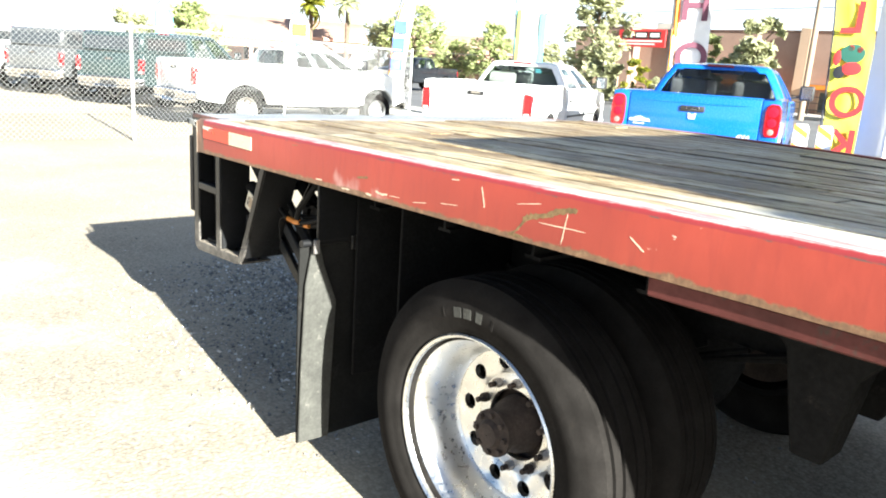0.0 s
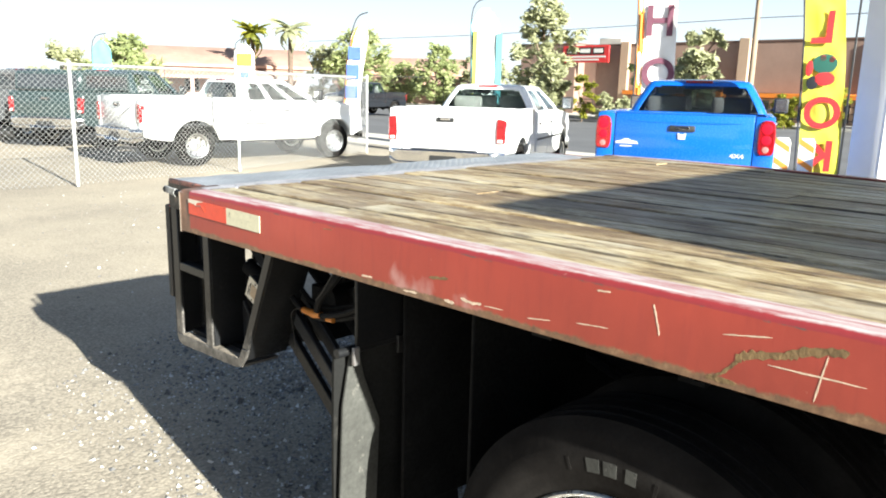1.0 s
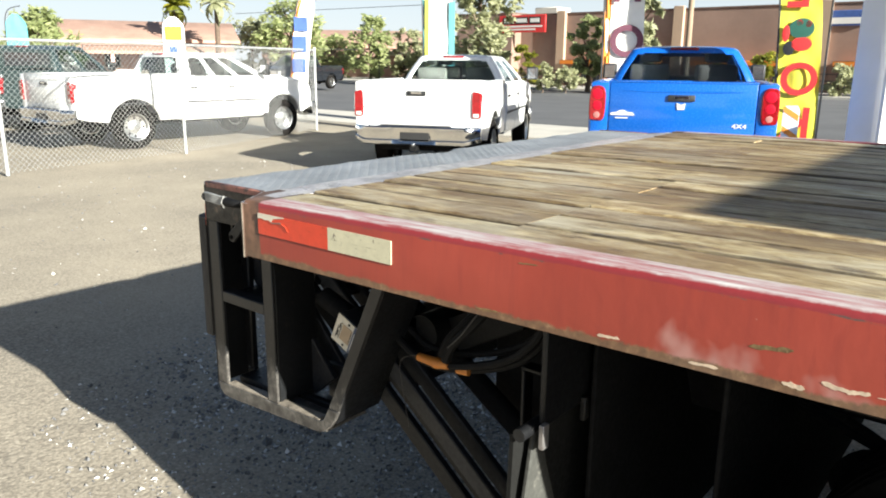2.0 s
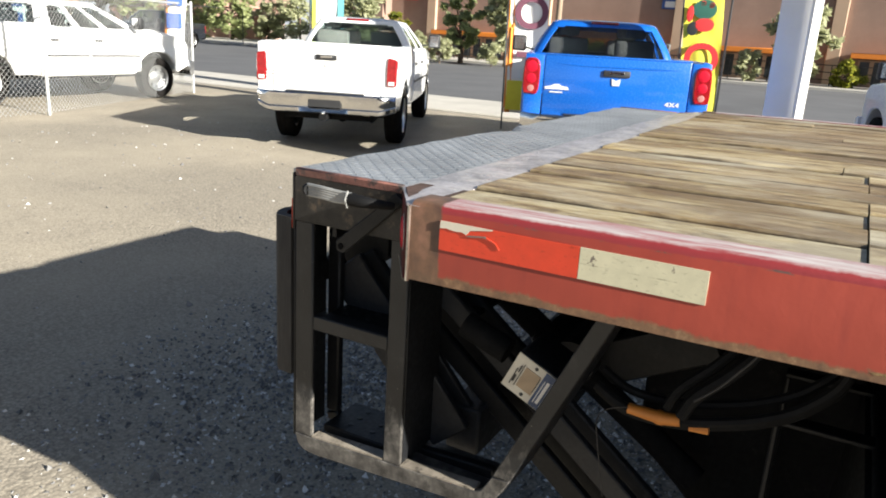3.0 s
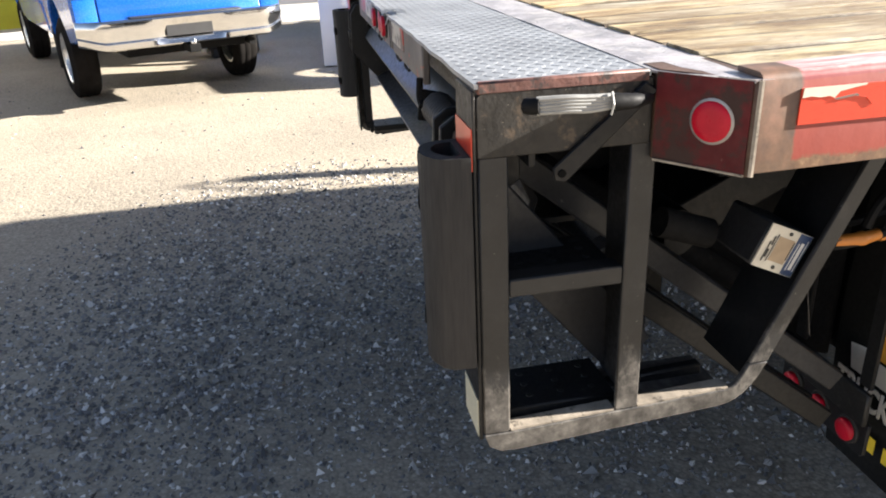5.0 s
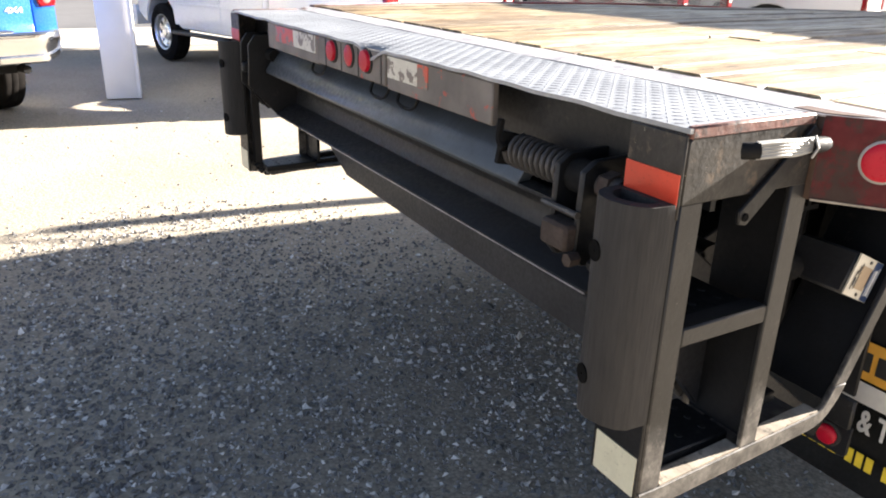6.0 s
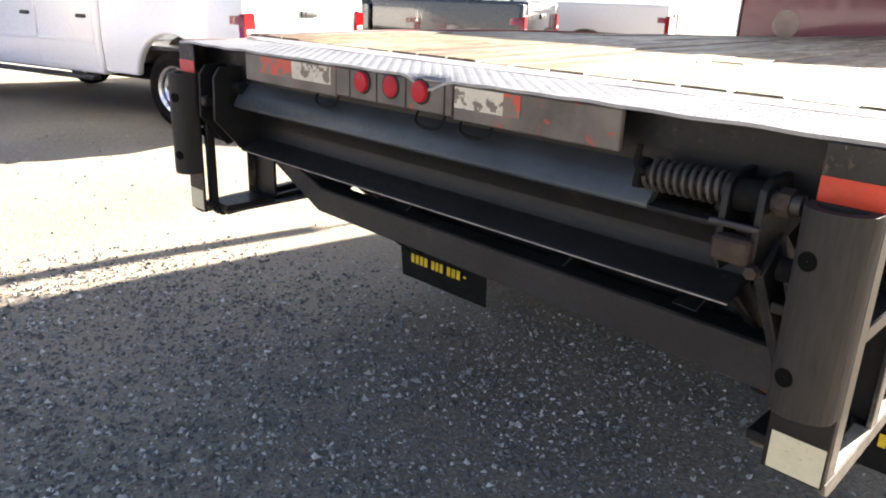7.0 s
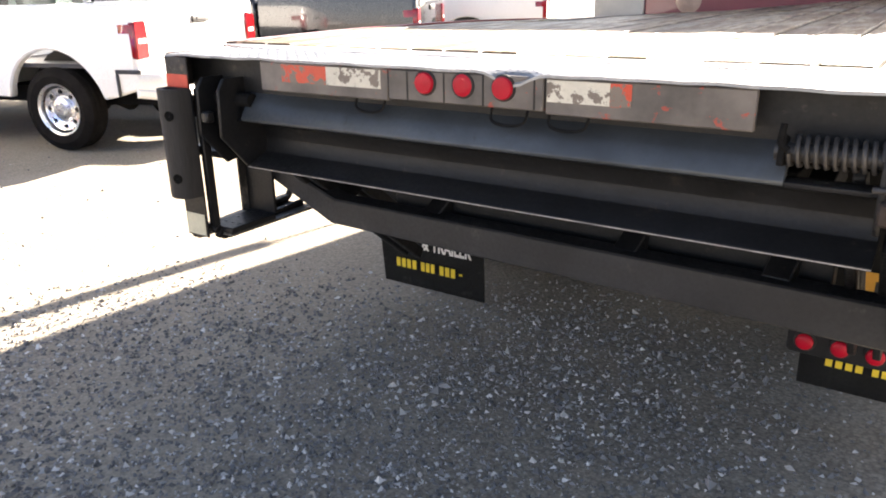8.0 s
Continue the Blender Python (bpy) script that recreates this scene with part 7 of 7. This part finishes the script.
fl, cl, _ = feather_flag(12.30, 5.25, 0.25, 3.8, 0.56, 0.30, FLAG_YELLOW, None, "yellow feather flag with large red letters and black hem", 14)
for ch, z in (("K", 0.74), ("O", 1.38), ("L", 2.62)):
    words(ch, 0.64, FLAG_RED, cl, pose(-0.045, 0.30 * ((z - 0.25) / 3.55) ** 2, z, 90, 0, -90), mirror=True)
part("black_hem", block((-0.02, -0.31, 0.25), (0.0, -0.28, 3.5), 0.004), PLASTIC, fl)
for mat, dy, z, ry_, rz_ in ((FLAG_GREEN, -0.02, 2.12, 0.17, 0.14), (FLAG_RED, -0.04, 1.90, 0.14, 0.10), (FLAG_RED, 0.01, 2.20, 0.045, 0.045), (FLAG_RED, -0.11, 2.18, 0.045, 0.045), (FLAG_RED, 0.18, 2.05, 0.05, 0.12), (INK, 0.12, 1.84, 0.08, 0.10)):
    bm = disc(bmesh.new(), (0, 0, 0), (-1, 0, 0), 1.0, 0.004, 22)
    bmesh.ops.transform(bm, matrix=Matrix.Translation((-0.047, 0.09 + dy, z)) @ Matrix.Diagonal((1, ry_, rz_, 1)), verts=bm.verts)
    part("print_patch", bm, mat, cl)
fl, cl, _ = feather_flag(12.5, 8.20, 0.30, 4.1, 0.66, 0.12, FLAG_WHITE, FLAG_ORANGE, "white and orange feather flag with tall dark letters", 24)
for ch, z in (("T", 1.05), ("O", 1.95), ("H", 2.85)):
    words(ch, 0.72, FLAG_PURPLE, cl, pose(-0.045, -0.05 + 0.12 * ((z - 0.3) / 3.8) ** 2, z, 90, 0, -90), mirror=True)
part("print_patch", block((-0.05, -0.30, 0.35), (-0.03, 0.30, 0.85)), FLAG_YELLOW, cl)
fl, cl, _ = feather_flag(11.6, 15.8, 0.4, 3.1, 0.40, -0.30, FLAG_WHITE, FLAG_ORANGE, "white feather flag with blue print, leaning", 48)
for z, h in ((1.35, 0.30), (1.80, 0.34), (2.25, 0.30)):
    part("print_patch", block((-0.05, -0.16 - 0.35 * ((z - 0.4) / 3.5) ** 2, z), (-0.035, 0.14 - 0.35 * ((z - 0.4) / 3.5) ** 2, z + h)), FLAG_BLUE, cl)
fl, cl, _ = feather_flag(14.6, 14.1, 0.4, 3.6, 0.72, 0.1, FLAG_WHITE, FLAG_TEAL, "white, yellow and teal feather flag", 39)
part("print_patch", block((-0.05, 0.26, 0.6), (-0.03, 0.35, 3.05)), FLAG_YELLOW, cl)
part("print_patch", block((-0.05, -0.36, 1.2), (-0.03, -0.22, 3.0)), FLAG_TEAL, cl)
fl, cl, _ = feather_flag(10.5, 28.0, 0.4, 2.95, 0.6, 0.0, FLAG_TEAL, None, "teal feather flag with a pale print", 67)
part("print_patch", block((-0.05, -0.12, 1.2), (-0.03, 0.12, 2.0), 0.0), FLAG_WHITE, cl)
fl, cl, _ = feather_flag(16.6, 29.1, 0.4, 3.2, 0.8, 0.0, FLAG_WHITE, None, "white feather flag with orange head and blue print", 57)
part("print_patch", block((-0.05, -0.30, 2.35), (-0.03, 0.30, 2.85)), FLAG_ORANGE, cl)
for z in (1.0, 1.65):
    part("print_patch", block((-0.05, -0.18, z), (-0.03, 0.18, z + 0.45)), FLAG_BLUE, cl)


# ---- striped barricades by the street ----
def barricade(x, y, heading):
    b = thing("barricade", "small white barricade with slanted orange stripes", "barricade", "barricades", at=pose(x, y, 0, 0, 0, heading))
    panel = part("panel", prism(bmesh.new(), [(-0.10, 0.25), (-0.10, 1.02), (-0.07, 1.08), (0.07, 1.08), (0.10, 1.02), (0.10, 0.25)], 0, -0.02, 0.02, 0.004), WHITE_INK, b)
    for z in (0.35, 0.62, 0.88):
        part("stripe", prism(bmesh.new(), [(-0.095, z), (0.095, z + 0.12), (0.095, z + 0.20), (-0.095, z + 0.08)], 0, -0.0235, -0.0205), FLAG_ORANGE, panel)
    part("foot", block((-0.2, -0.17, 0), (0.2, 0.17, 0.25), 0.03), PLASTIC, b)


barricade(10.8, 5.24, 15)
barricade(10.95, 4.97, 15)


# ---- buildings across the street ----
def block_building():
    b = thing("commercial_building", "long brown block building with tan pilasters, low windows and orange canopies", "building", at=pose(-0.9, 1.8, 0))
    X, H = 49.0, 5.05
    part("wall", block((X, 33.2, 0), (X + 14, 38.5, H + 0.1), 0.03), BRICK_BROWN, b, "brown block wall")
    part("wall", block((X + 1.2, -22.0, 0), (X + 14, 33.2, H), 0.03), BRICK_BROWN, b, "brown block wall")
    part("coping", block((X + 1.15, -22.0, H), (X + 14, 33.2, H + 0.12), 0.02), BRICK_DARK, b)
    part("coping", block((X - 0.05, 33.2, H + 0.1), (X + 14, 38.5, H + 0.22), 0.02), BRICK_DARK, b)
    for y in (29.6, 20.8, 12.0, 3.2, -5.6, -14.4):
        part("pilaster", block((X + 0.9, y - 0.35, 0), (X + 1.2, y + 0.35, H + 0.25), 0.03), TAN_TRIM, b, "tan pilaster")
    for y0, y1 in ((22.0, 28.8), (13.2, 19.6), (4.4, 10.8), (-4.4, 2.0)):
        part("canopy", block((X + 0.1, y0 - 0.3, 1.56), (X + 1.17, y1 + 0.3, 1.86), 0.03), AWNING, b, "flat orange canopy")
        n = 4
        w = (y1 - y0) / n
        for k in range(n):
            win = part("window", block((X + 1.12, y0 + k * w + 0.12, 0.10), (X + 1.19, y0 + (k + 1) * w - 0.12, 1.50)), TAN_TRIM, b)
            for j in range(2):
                part("pane", block((X + 1.10, y0 + k * w + 0.20 + j * (w / 2 - 0.1), 0.18), (X + 1.115, y0 + k * w + w / 2 - 0.12 + j * (w / 2 - 0.1), 1.42)), DARK_GLASS, win)
    for y0 in (34.0, 36.2):
        win = part("window", block((X - 0.07, y0, 0.5), (X - 0.005, y0 + 1.7, 1.8)), TAN_TRIM, b)
        for j in range(2):
            part("pane", block((X - 0.09, y0 + 0.08 + 0.8 * j, 0.58), (X - 0.072, y0 + 0.82 + 0.8 * j, 1.72)), DARK_GLASS, win)
    sign = part("sign", block((X - 0.13, 30.25, 3.80), (X - 0.01, 34.3, 5.02), 0.02), SIGN_RED, b, "red sign with pale and black bars, lettering not reproduced")
    for z0, z1, y0, y1, mat in ((4.38, 4.88, 32.95, 33.95, INK), (4.38, 4.88, 31.75, 32.85, INK), (4.38, 4.88, 30.65, 31.65, INK), (4.16, 4.28, 30.5, 34.0, WHITE_INK), (3.95, 4.06, 31.1, 33.5, WHITE_INK)):
        part("sign_bar", block((X - 0.15, y0, z0), (X - 0.135, y1, z1)), mat, sign)
        if mat is INK:
            part("sign_bar", block((X - 0.165, y0 + 0.12, z0 + 0.12), (X - 0.152, y1 - 0.12, z1 - 0.10)), WHITE_INK, sign)
    sign = part("sign", block((X + 1.05, 9.9, 3.85), (X + 1.19, 13.2, 4.70), 0.02), FLAG_BLUE, b, "blue and white sign, not readable")
    part("sign_bar", block((X + 1.03, 10.1, 3.95), (X + 1.045, 13.0, 4.30)), WHITE_INK, sign)
    for y in (31.2, 24.0):
        part("roof_unit", block((X + 3, y, H + 0.1), (X + 5, y + 2.0, H + 0.7), 0.05), CONCRETE, b)


block_building()


def house(x, y, heading, w, d, h):
    b = thing("house", "pink stucco house with a low clay-tile roof", "house", at=pose(x, y, 0, 0, 0, heading))
    part("wall", block((-d / 2, -w / 2, 0), (d / 2, w / 2, h), 0.03), STUCCO_PINK, b)
    part("roof", prism(bmesh.new(), [(-d / 2 - 0.8, h), (0, h + 1.7), (d / 2 + 0.8, h), (d / 2 + 0.8, h - 0.25), (-d / 2 - 0.8, h - 0.25)], 1, -w / 2 - 0.8, w / 2 + 0.8), ROOF_TILE, b)
    part("porch_roof", prism(bmesh.new(), [(-d / 2 - 3.2, h - 1.0), (-d / 2, h - 0.2), (-d / 2, h - 0.45), (-d / 2 - 3.2, h - 1.25)], 1, -w / 2, w / 2), ROOF_TILE, b)
    n = int(w / 2.6)
    for k in range(n):
        y0 = -w / 2 + 0.9 + k * (w - 1.2) / n
        win = part("window", block((-d / 2 - 0.06, y0, 0.9), (-d / 2 - 0.004, y0 + 1.3, 2.2)), CONCRETE, b)
        part("pane", block((-d / 2 - 0.075, y0 + 0.08, 0.98), (-d / 2 - 0.062, y0 + 1.22, 2.12)), DARK_GLASS, win)
    for k in range(4):
        part("porch_post", block((-d / 2 - 3.1, -w / 2 + 0.4 + k * (w - 1.2) / 3, 0), (-d / 2 - 2.8, -w / 2 + 0.7 + k * (w - 1.2) / 3, h - 1.1), 0.02), STUCCO_PINK, b)


house(37.0, 68.6, 62, 15, 9, 3.3)
house(57.9, 64.0, 48, 16, 9, 3.2)


# ---- trees ----
def tree(x, y, height, spread, leaf, label, kind_="tree", clumps=60, seed=1, trunk=0.16, low=0.3, leaf_size=0.22):
    rr = random.Random(seed)
    t = thing(kind_, label, kind_, "trees" if kind_ == "tree" else "bushes", at=pose(x, y, 0))
    bm = bmesh.new()
    tops = []
    h0 = height * low
    lean = rr.uniform(-0.3, 0.3)
    tube(bm, smooth_path([(0, 0, -0.1), (0.05, 0.02, h0 * 0.6), (lean * 0.5, 0.1, h0 + 0.3), (lean, 0.1, height * 0.75)]), [trunk * (1 - 0.7 * k / 18) for k in range(19)], 9)
    for k in range(9):
        a, zz = rr.uniform(0, 6.28), height * rr.uniform(low, 0.75)
        d_ = spread * rr.uniform(0.35, 0.75)
        tip = (d_ * math.cos(a), d_ * math.sin(a), min(height * 0.95, zz + height * rr.uniform(0.05, 0.25)))
        base_ = (lean * zz / height, 0.08, zz * 0.9)
        tube(bm, smooth_path([base_, tuple((p + q) / 2 + 0.1 for p, q in zip(base_, tip)), tip], 4), [trunk * 0.42 * (1 - 0.75 * j / 8) for j in range(9)], 6)
        tops.append(Vector(tip))
    part("trunk", bm, BARK, t)
    v, f = [], []
    for c in range(clumps):
        if c < len(tops):
            o = tops[c]
        else:
            a, u = rr.uniform(0, 6.28), rr.random()
            zz = low * 0.9 + (1 - low * 0.9) * u
            prof_ = math.sin(math.pi * (0.12 + 0.83 * u)) ** 0.7
            d_ = spread * prof_ * math.sqrt(rr.uniform(0.15, 1)) * (0.75 + 0.5 * rr.random())
            o = Vector((d_ * math.cos(a), d_ * math.sin(a), zz * height))
        cr = spread * rr.uniform(0.13, 0.30)
        for _ in range(46):
            w = Vector((rr.gauss(0, 1), rr.gauss(0, 1), rr.gauss(0, 0.8))).normalized() * cr * rr.uniform(0.35, 1.05)
            q, s = o + w, leaf_size * rr.uniform(0.6, 1.3)
            e1 = Vector((rr.gauss(0, 1), rr.gauss(0, 1), rr.gauss(0, 0.7))).normalized()
            e2 = e1.orthogonal().normalized()
            m0 = len(v)
            v += [tuple(q - e1 * s), tuple(q + e2 * s * 0.45), tuple(q + e1 * s), tuple(q - e2 * s * 0.45)]
            f.append((m0, m0 + 1, m0 + 2, m0 + 3))
    me = bpy.data.meshes.new("crown")
    me.from_pydata(v, [], f)
    me.materials.append(leaf)
    ob = new("crown", me)
    ob.parent = t
    return t


def palm(x, y, height, seed):
    rr = random.Random(seed)
    t = thing("palm_tree", "tall fan palm with a ragged green crown", "palm", "trees", at=pose(x, y, 0))
    part("trunk", tube(bmesh.new(), [(0, 0, -0.1), (0.1, 0, height * 0.5), (0.15, 0, height)], [0.28, 0.2, 0.18], 10), BARK, t)
    v, f = [], []
    for k in range(34):
        a, e = rr.uniform(0, 6.28), rr.uniform(-0.7, 1.2)
        L = rr.uniform(1.5, 2.2)
        prev = None
        for j in range(7):
            u = j / 6
            el = e - 1.5 * u * u
            p = Vector((0.15 + L * u * math.cos(a) * math.cos(el * 0.7), L * u * math.sin(a) * math.cos(el * 0.7), height + L * u * math.sin(e) - 0.9 * u * u))
            sd = Vector((-math.sin(a), math.cos(a), 0)) * (0.32 * math.sin(math.pi * min(1, u + 0.12)) + 0.02)
            drop = Vector((0, 0, -0.12))
            m0 = len(v)
            v += [tuple(p - sd + drop), tuple(p), tuple(p + sd + drop)]
            if prev is not None and (j % 2 or j > 4 or True):
                f += [(prev, prev + 1, m0 + 1, m0), (prev + 1, prev + 2, m0 + 2, m0 + 1)]
            prev = m0
    me = bpy.data.meshes.new("crown")
    me.from_pydata(v, [], f)
    me.materials.append(LEAF_YELLOW if seed % 2 else LEAF_OLIVE)
    new("crown", me).parent = t


def at_bearing(az, dist):
    az += 2.0 if az > 0 else 0.0
    return 0.26 + dist * math.cos(radians(az)), 1.76 + dist * math.sin(radians(az))


for az, dist, h, sp, leaf, seed, cl_, lo_ in ((48.8, 74, 7.0, 3.2, LEAF_GREEN, 3, 80, 0.15), (51.6, 80, 5.6, 2.4, LEAF_OLIVE, 4, 44, 0.15), (46.0, 78, 4.0, 2.6, LEAF_GREEN, 5, 44, 0.1), (43.2, 72, 5.4, 2.2, LEAF_GREEN, 6, 60, 0.12), (40.6, 76, 4.6, 2.0, LEAF_OLIVE, 7, 44, 0.1), (44.9, 84, 3.8, 3.0, LEAF_OLIVE, 8, 40, 0.1), (38.4, 74, 4.2, 2.6, LEAF_OLIVE, 9, 40, 0.1),
                                              (35.1, 52, 7.4, 2.2, LEAF_OLIVE, 10, 74, 0.2), (34.3, 47, 3.3, 1.2, LEAF_OLIVE, 11, 34, 0.1), (27.2, 48, 4.4, 1.2, LEAF_GREEN, 12, 36, 0.25), (23.9, 46, 5.3, 1.35, LEAF_OLIVE, 13, 50, 0.25), (65.2, 60, 4.6, 2.6, LEAF_GREEN, 14, 50, 0.1), (69.4, 60, 4.0, 2.0, LEAF_OLIVE, 15, 40, 0.1), (4.0, 45.5, 4.2, 1.6, LEAF_OLIVE, 16, 45, 0.2), (-2.5, 45.5, 3.2, 1.5, LEAF_OLIVE, 17, 40, 0.15), (-15, 50, 6.0, 3.0, LEAF_GREEN, 18, 60, 0.2), (-28, 55, 6.5, 3.0, LEAF_OLIVE, 19, 60, 0.2)):
    x, y = at_bearing(az, dist)
    tree(x, y, h, sp, leaf, "leafy street tree with a loose uneven crown", clumps=cl_, seed=seed, low=lo_, trunk=0.14 + 0.01 * h, leaf_size=0.26)
for az, dist, h, sp, leaf, seed in ((32.0, 45.5, 2.6, 0.9, LEAF_YELLOW, 31), (18.0, 45.5, 1.7, 0.9, LEAF_YELLOW, 32), (28.8, 45.5, 1.3, 0.9, LEAF_OLIVE, 33), (15.2, 45.2, 2.2, 0.9, LEAF_YELLOW, 34), (10.5, 45.2, 1.5, 1.0, LEAF_OLIVE, 35), (1.0, 45.2, 1.3, 0.9, LEAF_YELLOW, 36), (25.0, 45.2, 1.2, 0.9, LEAF_OLIVE, 37), (7.0, 45.3, 1.6, 0.9, LEAF_OLIVE, 38), (30.5, 45.3, 1.5, 0.8, LEAF_OLIVE, 39)):
    x, y = at_bearing(az, dist)
    tree(x, y, h, sp, leaf, "low yellow-green roadside bush", "bush", 26, seed, 0.04, 0.1, 0.14)
for az, dist, h, seed in ((56.8, 70, 6.1, 1), (54.1, 66, 6.2, 2)):
    x, y = at_bearing(az, dist)
    palm(x, y, h, seed)

# ---- timber pole with a wire across the street ----
x, y = at_bearing(20.4, 44.6)
pole = thing("utility_pole", "bare timber utility pole carrying a wire", "utility pole", at=pose(x, y, 0))
part("shaft", tube(bmesh.new(), [(0, 0, -0.2), (0.02, 0.02, 5), (0.05, 0.05, 11)], [0.17, 0.15, 0.12], 12), WOOD_POLE, pole)
part("crossarm", block((-0.06, -1.2, 10.2), (0.06, 1.2, 10.35), 0.01), WOOD_POLE, pole)
part("wire", tube(bmesh.new(), [(0, 60 - y, 5.6), (0, 20, 5.5), (0, 0, 5.75), (0, -30, 5.6), (0, -60, 5.7)], 0.02, 5), PLASTIC, pole)

# low railing and rocks before the building
rail_ = thing("street_railing", "low dark railing along the far pavement", "railing")
for k in range(44):
    part("post", block((46.4, -12 + k * 1.05, 0.05), (46.45, -11.95 + k * 1.05, 1.15)), PLASTIC, rail_)
for z in (0.35, 0.75, 1.12):
    part("bar", block((46.41, -12, z), (46.44, 33.2, z + 0.05)), PLASTIC, rail_)

# ---- low building and wall that close the yard away from the street ----
shed = thing("yard_building", "low pale yard building with a flat roof", "building")
part("wall", block((-46.5, -30, 0), (-46, 34, 3.2), 0.02), STUCCO_PINK, shed)
part("roof", block((-54, -30.3, 3.2), (-45.6, 34.3, 3.4), 0.02), CONCRETE, shed)
far_wall = thing("yard_wall", "plain pale block wall at the end of the yard", "wall")
part("wall", block((-46, -22.4, 0), (13.5, -22.0, 2.2), 0.02), CONCRETE, far_wall)
